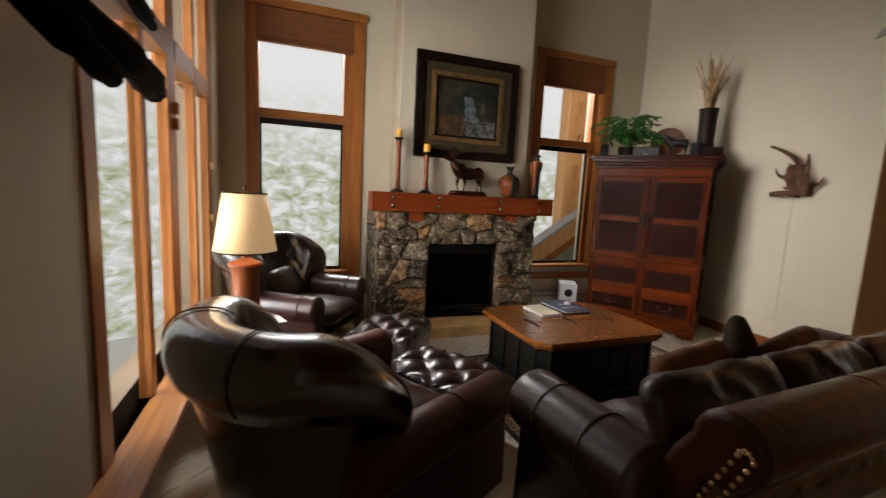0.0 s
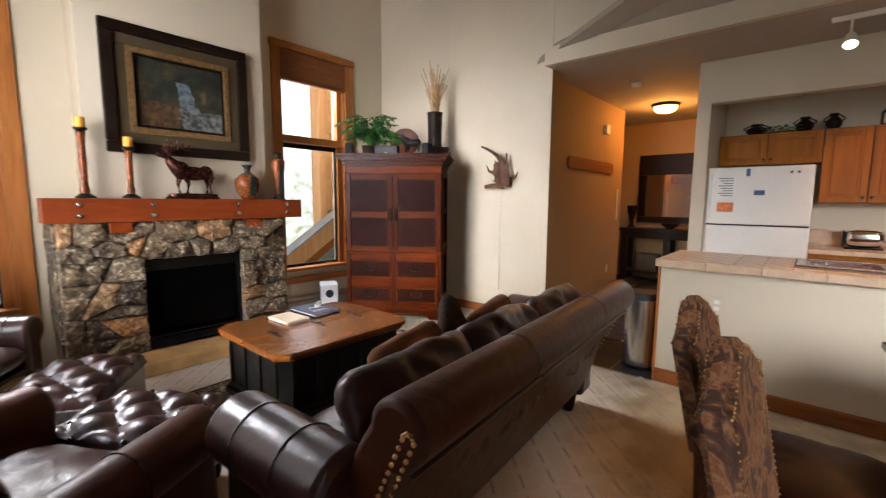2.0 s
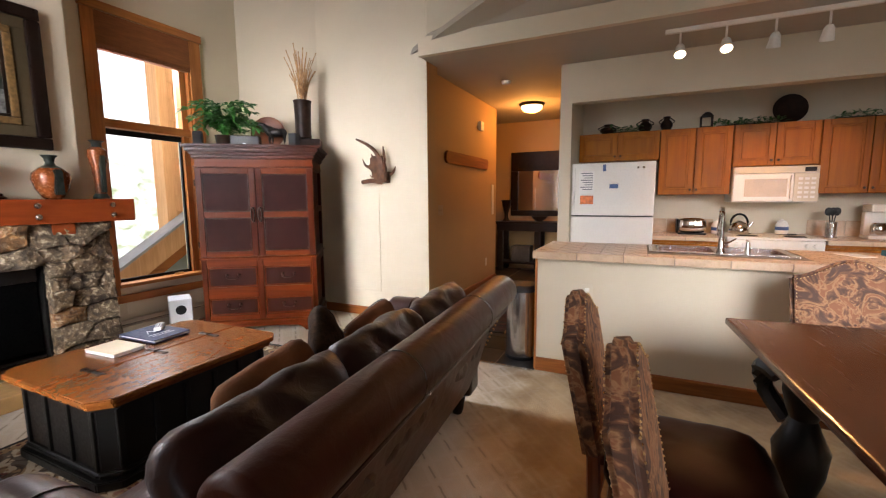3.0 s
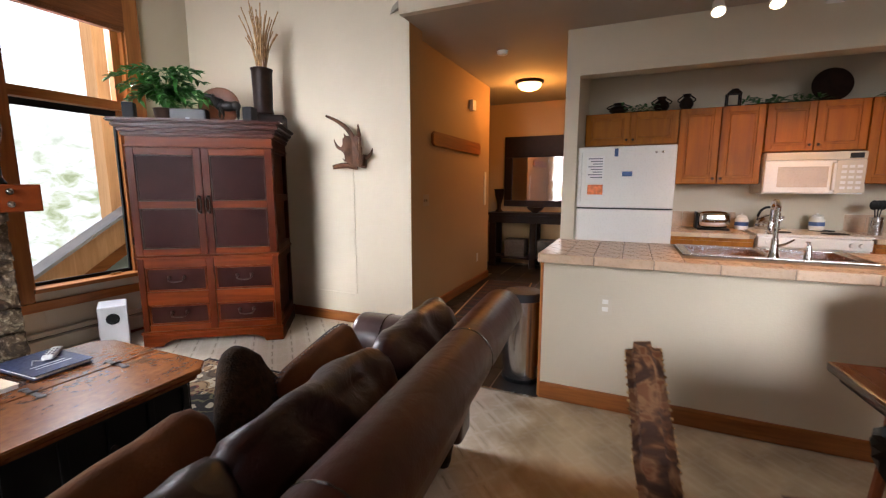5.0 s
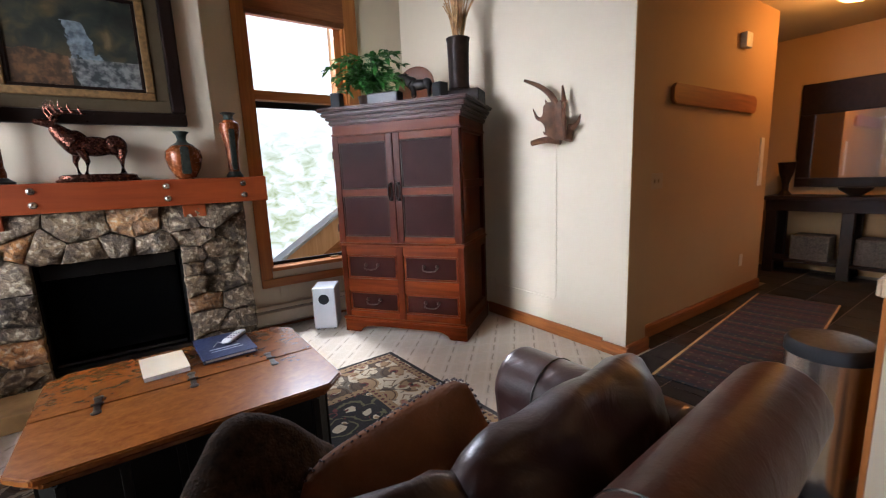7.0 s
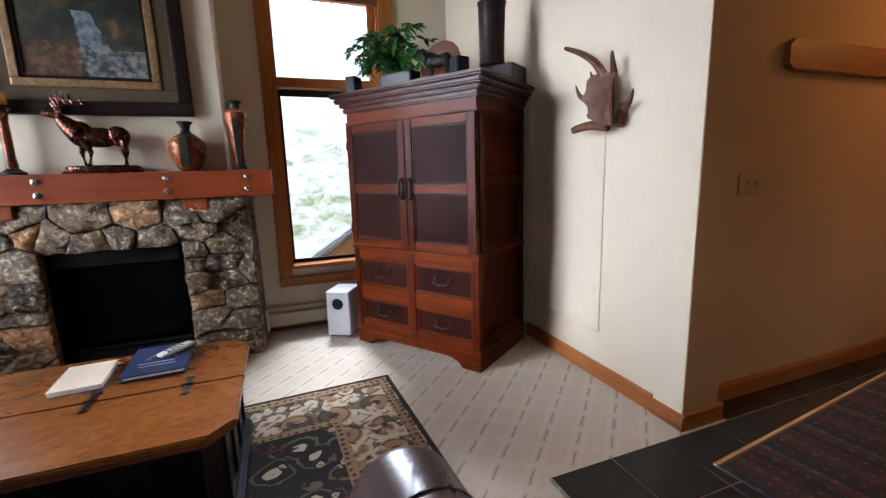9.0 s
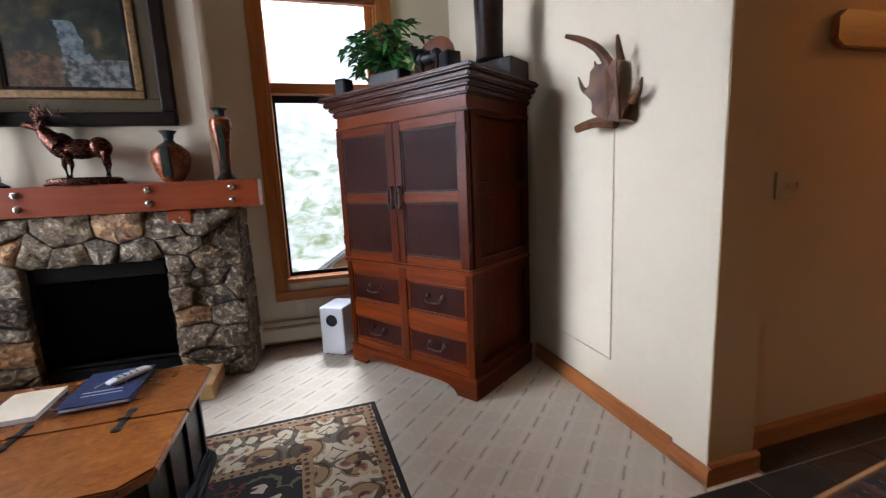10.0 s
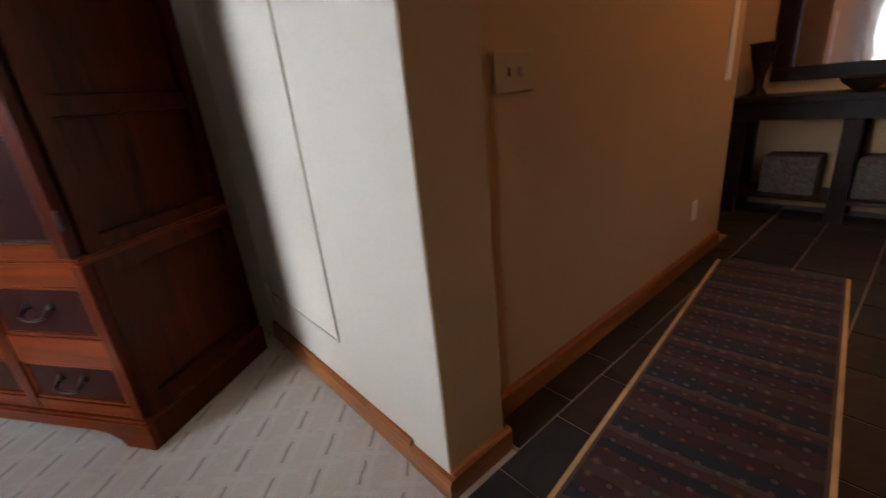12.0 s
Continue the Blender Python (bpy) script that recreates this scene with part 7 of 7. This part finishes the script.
for y in (1.20, 0.17, -0.02, -0.80):
    g = thing("decor_garland", pose(6.40, y, 2.011), "dark green artificial greenery on the cabinets", "greenery")
    lv = bmesh.new()
    for k in range(60):
        p = Vector((rnd.uniform(-0.09, 0.08), rnd.uniform(-0.20, 0.20), rnd.uniform(0.015, 0.06)))
        d = Vector((rnd.uniform(-1, 1), rnd.uniform(-1, 1), rnd.uniform(0.0, 0.7))).normalized()
        leaf(lv, p, d, Vector((0, 0, 1)), rnd.uniform(0.05, 0.08), rnd.uniform(0.02, 0.03))
    part("leaves", lv, M_LEAF, g)
    part("stem", tube([(0, -0.18, 0.012), (0.02, 0, 0.02), (0, 0.18, 0.012)], 0.008, 6), M_BARK, g)

# track light under the ceiling
tk = thing("track_light", pose(0, 0, 0), "white track light with four spot heads", "track light")
part("track", box(5.135, -0.42, 2.605, 5.165, 0.90, 2.6395, 0.003), M_WHITE, tk)
for k, (y, lit) in enumerate(((0.79, True), (0.48, True), (0.17, False), (-0.14, False))):
    part("stem", tube([(5.15, y, 2.605), (5.15, y, 2.515)], 0.008, 8), M_WHITE, tk)
    tilt = pose(5.15, y, 2.51, 0, 32 if lit else -24, 0)
    hd = part("spot_head", lathe([(0.018, 0.0), (0.032, -0.02), (0.036, -0.06), (0.046, -0.10), (0.044, -0.105), (0.0, -0.098)], 20), M_WHITE, tk, smooth=True, m=tilt)
    if lit:
        part("lens", lathe([(0.0, -0.1065), (0.036, -0.1065), (0.036, -0.1035), (0.0, -0.1035)], 18), M_SPOT, tk, "glowing spot lens", m=tilt)
def spot(name, at, to, watts, size=80):
    d = bpy.data.lights.new(name, "SPOT")
    d.energy, d.color, d.spot_size, d.spot_blend, d.shadow_soft_size = watts, (1.0, 0.45, 0.12), radians(size), 0.5, 0.03
    ob = new(name, d)
    ob.matrix_world = look(at, to)
spot("track_spot", (5.06, 0.79, 2.37), (4.6, 1.6, 0.0), 9, 95)
spot("track_spot", (5.02, 0.48, 2.37), (3.2, -0.1, 0.0), 120, 80)
spot("track_spot", (5.25, 0.17, 2.40), (6.2, 0.45, 1.2), 52, 66)
spot("track_spot", (5.25, -0.14, 2.40), (6.2, -0.4, 1.2), 52, 66)

# ---- hall ----
hl = thing("ceiling_lamp", pose(7.36, 2.515, CEIL), "lit frosted bowl ceiling lamp with a bronze ring", "ceiling lamp")
part("ring", lathe([(0.175, -0.0), (0.18, -0.02), (0.165, -0.035), (0.15, -0.035)], 36), M_IRON, hl, smooth=True)
part("bowl", lathe([(0.152, -0.0355), (0.145, -0.07), (0.11, -0.10), (0.05, -0.118), (0, -0.12)], 36), M_LAMPGLASS, hl, "glowing frosted glass bowl", smooth=True)
bulb("hall_bulb", (7.36, 2.515, CEIL - 0.20), 50, WARM, 0.10)
smk = thing("smoke_detector", pose(6.03, 2.495, CEIL), "white round smoke detector on the hall ceiling", "smoke detector")
part("disc", lathe([(0.055, -0.0), (0.055, -0.022), (0.045, -0.035), (0, -0.036)], 28), M_WHITE, smk, smooth=True)
rk = thing("coat_rack", pose(0, 0, 0), "pine board coat rack on the hall wall", "coat rack")
ev = HALL
part("board", prism([(5.64, 1.705), (7.01, 1.70), (7.05, 1.725), (7.05, 1.82), (7.01, 1.85), (5.64, 1.85), (5.60, 1.82), (5.60, 1.735)], "y", ev - 0.03, ev - 0.0005, 0.006), M_BASE, rk)
sw = thing("light_switch", pose(5.455, HALL, 1.168), "double light switch plate on the hall wall", "light switch")
part("plate", box(-0.088, -0.008, -0.056, 0.088, -0.0005, 0.056, 0.003), M_SWITCH, sw)
for x in (-0.025, 0.025):
    part("toggle", box(x - 0.006, -0.018, -0.012, x + 0.006, -0.0082, 0.012, 0.002), M_SWITCH, sw)
dm = thing("dimmer_knob", pose(5.302, HALL, 1.185), "tan dimmer plate beside the light switches", "light switch")
part("plate", box(-0.026, -0.008, -0.056, 0.026, -0.0005, 0.056, 0.003), M_SWITCH, dm)
part("knob", lathe([(0.013, 0), (0.011, 0.016), (0, 0.018)], 14), M_SWITCH, dm, m=pose(0, -0.0082, 0.015, 90, 0, 0))
dt = thing("door_chime", pose(6.75, HALL, 2.28), "small white chime box high on the hall wall", "chime")
part("case", box(-0.06, -0.05, -0.06, 0.06, -0.0005, 0.06, 0.008), M_WHITE, dt)
lo_ = part("wall_outlet", box(7.0, HALL - 0.007, 0.30, 7.07, HALL - 0.0005, 0.415, 0.003), M_PLASTIC, None)
tagged(lo_, "ivory outlet low on the hall wall", "outlet")
ph = part("wall_panel", box(7.28, HALL - 0.012, 1.05, 7.36, HALL - 0.0005, 1.50, 0.003), M_PLASTIC, None)
tagged(ph, "narrow ivory panel on the hall wall", "wall panel")

cn = thing("console_table", pose(8.53, 2.62, 0), "dark espresso console table below the mirror", "console table")
part("tabletop", box(-0.22, -0.75, 0.84, 0.21, 0.75, 0.885, 0.006), M_DARKWOOD, cn)
part("lower_shelf", box(-0.19, -0.70, 0.14, 0.19, 0.70, 0.17, 0.004), M_DARKWOOD, cn)
part("apron", box(-0.20, -0.72, 0.72, 0.20, 0.72, 0.8395, 0.004), M_DARKWOOD, cn)
for y in (-0.66, 0.0, 0.66):
    for x in (-0.165, 0.165):
        part("leg", box(x - 0.035, y - 0.05, 0, x + 0.035, y + 0.05, 0.7195, 0.006), M_DARKWOOD, cn)
mi = thing("wall_mirror", pose(8.745, 2.55, 1.55), "large mirror in a wide dark wood frame", "mirror")
mb = bmesh.new()
for y0, z0, y1, z1 in ((-0.65, 0.22, 0.65, 0.555), (-0.65, -0.58, 0.65, -0.48), (-0.65, -0.4795, -0.52, 0.2195), (0.52, -0.4795, 0.65, 0.2195)):
    box(-0.045, y0, z0, -0.001, y1, z1, 0.008, bm=mb)
part("frame", mb, M_DARKWOOD, mi)
part("glass", box(-0.018, -0.522, -0.482, -0.012, 0.522, 0.222), M_MIRROR, mi, "clear mirror glass")
for y, lb in ((3.22, "tall dark urn vase on the console"), (2.08, "dark urn vase on the console")):
    o = thing("urn_vase", pose(8.50, y, 0.8855), lb, "vase")
    part("body", lathe([(0.07, 0), (0.05, 0.03), (0.03, 0.06), (0.035, 0.14), (0.07, 0.26), (0.085, 0.36), (0.095, 0.37), (0.08, 0.375), (0, 0.34)], 20), M_BARK, o, smooth=True)
bw_ = part("decor_bowl", lathe([(0.05, 0), (0.06, 0.012), (0.12, 0.06), (0.14, 0.09), (0.13, 0.092), (0.1, 0.05), (0, 0.03)], 28), M_BARK, None, smooth=True, m=pose(8.48, 2.62, 0.8855))
tagged(bw_, "wide dark bowl on the console table", "bowl")
for y in (2.32, 2.78):
    ba = part("storage_basket", box(-0.14, -0.17, 0, 0.14, 0.17, 0.28, 0.02), plain("woven_grey_basket", (0.07, 0.06, 0.048), 0.9, var=0.4, scale=60, bump=0.8, bscale=90), None, m=pose(8.53, y + 0.07 + 0.08 * (y > 2.5), 0.1705))
    tagged(ba, "grey woven basket on the console shelf", "basket")

# ---- dining side ----
def dining_chair(m, label):
    c = thing("dining_chair", m, label, "dining chair", "dining chairs")
    # back: camel-topped pad, slightly raked
    pr = []
    for k in range(17):
        x = -0.24 + 0.48 * k / 16
        pr.append((x, 0.90 + 0.10 * (0.5 + 0.5 * math.cos(math.pi * x / 0.24)) ** 1.1))
    pr = [(-0.215, 0.50), (0.215, 0.50)] + pr[::-1]
    bk = part("backrest", prism(pr, "y", -0.035, 0.03, 0.016, 3), M_DAMASK, c, "damask upholstered back edged with nailheads", smooth=True, m=pose(0, -0.17, 0.5, 11, 0, 0) @ pose(0, 0, -0.5))
    for y in (-0.0358, 0.0308):
        pts = []
        for k in range(33):
            x = -0.225 + 0.45 * k / 32
            pts.append((Vector((x, y, 0.880 + 0.10 * (0.5 + 0.5 * math.cos(math.pi * x / 0.24)) ** 1.1)), 0))
        for k in range(21):
            z = 0.52 + 0.36 * k / 20
            for sg in (-1, 1):
                pts.append((Vector((sg * (0.194 + 0.02 * (z - 0.5) / 0.4), y, z)), 0))
        part("nail_trim", nail_row(pts, 0.0030), M_BRASS, bk, "row of brass nailheads", smooth=True)
    part("seat", pillow(0.50, 0.50, 0.13, 6, 2.6, 16, 0.006, 2), M_PANEL, c, "black-brown leather seat", smooth=True, m=pose(0, 0.10, 0.445))
    part("seat_rail", box(-0.225, -0.13, 0.33, 0.225, 0.32, 0.40, 0.008), M_LAMPWOOD, c)
    for sx in (-1, 1):
        part("rear_leg", tube(spline([(sx * 0.20, -0.22, 0.0), (sx * 0.20, -0.17, 0.25), (sx * 0.20, -0.175, 0.52)], 6), 0.021, 8), M_LAMPWOOD, c, smooth=True)
        part("front_leg", lathe([(0.022, 0), (0.03, 0.02), (0.02, 0.06), (0.028, 0.2), (0.022, 0.26), (0.032, 0.33)], 14), M_LAMPWOOD, c, smooth=True, m=pose(sx * 0.19, 0.28, 0))
    return c


A = dining_chair(pose(2.62, 0.93, 0, 0, 0, 180), "damask-backed dining chair with brass nailheads and leather seat")
copy_thing(A, pose(2.13, 0.765, 0, 0, 0, 178))
copy_thing(A, pose(3.61, 0.08, 0, 0, 0, 82))
dtb = thing("dining_table", pose(2.45, 0.0, 0, 0, 0, 5), "dark walnut dining table on carved black trestles", "dining table")
part("tabletop", box(-0.95, -0.56, 0.735, 0.95, 0.56, 0.765, 0.008), M_DINING, dtb)
part("edge_moulding", box(-0.925, -0.535, 0.71, 0.925, 0.535, 0.7345, 0.008), M_BLACK, dtb)
part("apron", box(-0.82, -0.42, 0.63, 0.82, 0.42, 0.7095, 0.006), M_BLACK, dtb)
for sx in (-1, 1):
    for sy in (-1, 1):
        part("leg", lathe([(0.05, 0), (0.065, 0.03), (0.045, 0.07), (0.06, 0.13), (0.085, 0.22), (0.095, 0.32), (0.06, 0.40), (0.045, 0.44), (0.06, 0.48), (0.075, 0.55), (0.065, 0.6295)], 20), M_BLACK, dtb, smooth=True, m=pose(sx * 0.72, sy * 0.33, 0))
        part("scroll", tube(spline([(sx * 0.78, sy * 0.36, 0.40), (sx * 0.86, sy * 0.42, 0.50), (sx * 0.84, sy * 0.44, 0.60), (sx * 0.78, sy * 0.40, 0.58)], 10), 0.035, 8), M_BLACK, dtb, smooth=True)
part("stretcher", box(-0.72, -0.04, 0.10, 0.72, 0.04, 0.16, 0.01), M_BLACK, dtb)

# ---- slate floor pieces ----
sf = tagged(new("slate_floor"), "dark multicolour slate tile entry floor", "floor", kind="structure")
part("grout", box(4.205, 1.725, -0.0038, 8.75, 2.943, 0.0022), M_GROUT, sf)
part("grout", box(5.236, 2.9435, -0.0038, 8.75, 3.07, 0.0022), M_GROUT, sf)
part("grout", box(7.502, 3.0705, -0.0038, 8.75, 4.6, 0.0022), M_GROUT, sf)
part("edge_strip", box(4.193, 1.71, -0.003, 4.2045, 2.935, 0.009, 0.002), M_STEEL, sf, "thin metal threshold strip")
TS = 0.3125
for i in range(15):
    for j in range(5):
        x = 4.205 + TS * (i + 0.5)
        y = 2.945 - TS * (j + 0.5)
        if x > 8.7 or y < 1.66:
            continue
        tile_piece(TS - 0.006, TS - 0.006, 0.005, sf, pose(x, y, 0.0012), M_SLATE)
for i in range(4):
    tile_piece(TS - 0.006, 0.135, 0.005, sf, pose(5.40 + TS * i, 3.015, 0.0012), M_SLATE)
for i in range(4):
    tile_piece(TS - 0.006, 0.135, 0.005, sf, pose(5.40 + TS * (i + 4), 3.015, 0.0012), M_SLATE)
for i in range(3):
    for j in range(5):
        tile_piece(TS - 0.006, TS - 0.006, 0.005, sf, pose(7.9 + TS * i, 3.11 + TS * j, 0.0012), M_SLATE)

# ---- neighbouring wing seen through the window beside the armoire ----
nb = thing("neighbour_wing", pose(0, 0, 0), "neighbouring wing with wood shingles and a pine rake board", "building")
M_SHINGLE = wood("pale_cedar_shingle", (0.62, 0.33, 0.14), (0.80, 0.50, 0.26), axis=2, rough=0.7, ring=16)
part("wall", box(4.52, 6.50, -3, 7.5, 6.70, 5.5), M_SHINGLE, nb)
for k in range(14):
    for j in range(4):
        tile_piece(0.28, 0.03, 0.26, nb, pose(4.76 + 0.29 * j + 0.1 * (k % 2), 6.49, 0.9 + 0.235 * k) @ pose(0, 0, 0, 5, 0, 0), M_SHINGLE, "shingle")
part("corner_board", box(4.49, 6.44, -3, 4.61, 6.56, 5.5, 0.005), M_SHINGLE, nb, "pale pine corner board")
part("rake_board", prism([(3.2, -0.16), (5.6, 1.40), (5.6, 1.68), (3.2, 0.12)], "y", 6.28, 6.36, 0.004), M_SHINGLE, nb, "sloping pine rake board")
part("soffit_board", prism([(3.3, -0.24), (5.6, 1.255), (5.6, 1.395), (3.3, -0.10)], "y", 6.31, 6.42, 0.004), M_OAKX, nb, "shaded soffit board")
part("roof", prism([(3.1, 0.085), (5.7, 1.775), (5.7, 1.81), (3.1, 0.12)], "y", 6.2, 6.44), plain("grey_roof_edge", (0.35, 0.36, 0.38), 0.8), nb, "grey roof edge")
part("gable_wall", prism([(3.4, -3), (5.6, -3), (5.6, 1.25), (3.4, -0.18)], "y", 6.40, 6.46), plain("grey_green_stucco", (0.42, 0.50, 0.47), 0.9), nb, "grey-green gable wall")
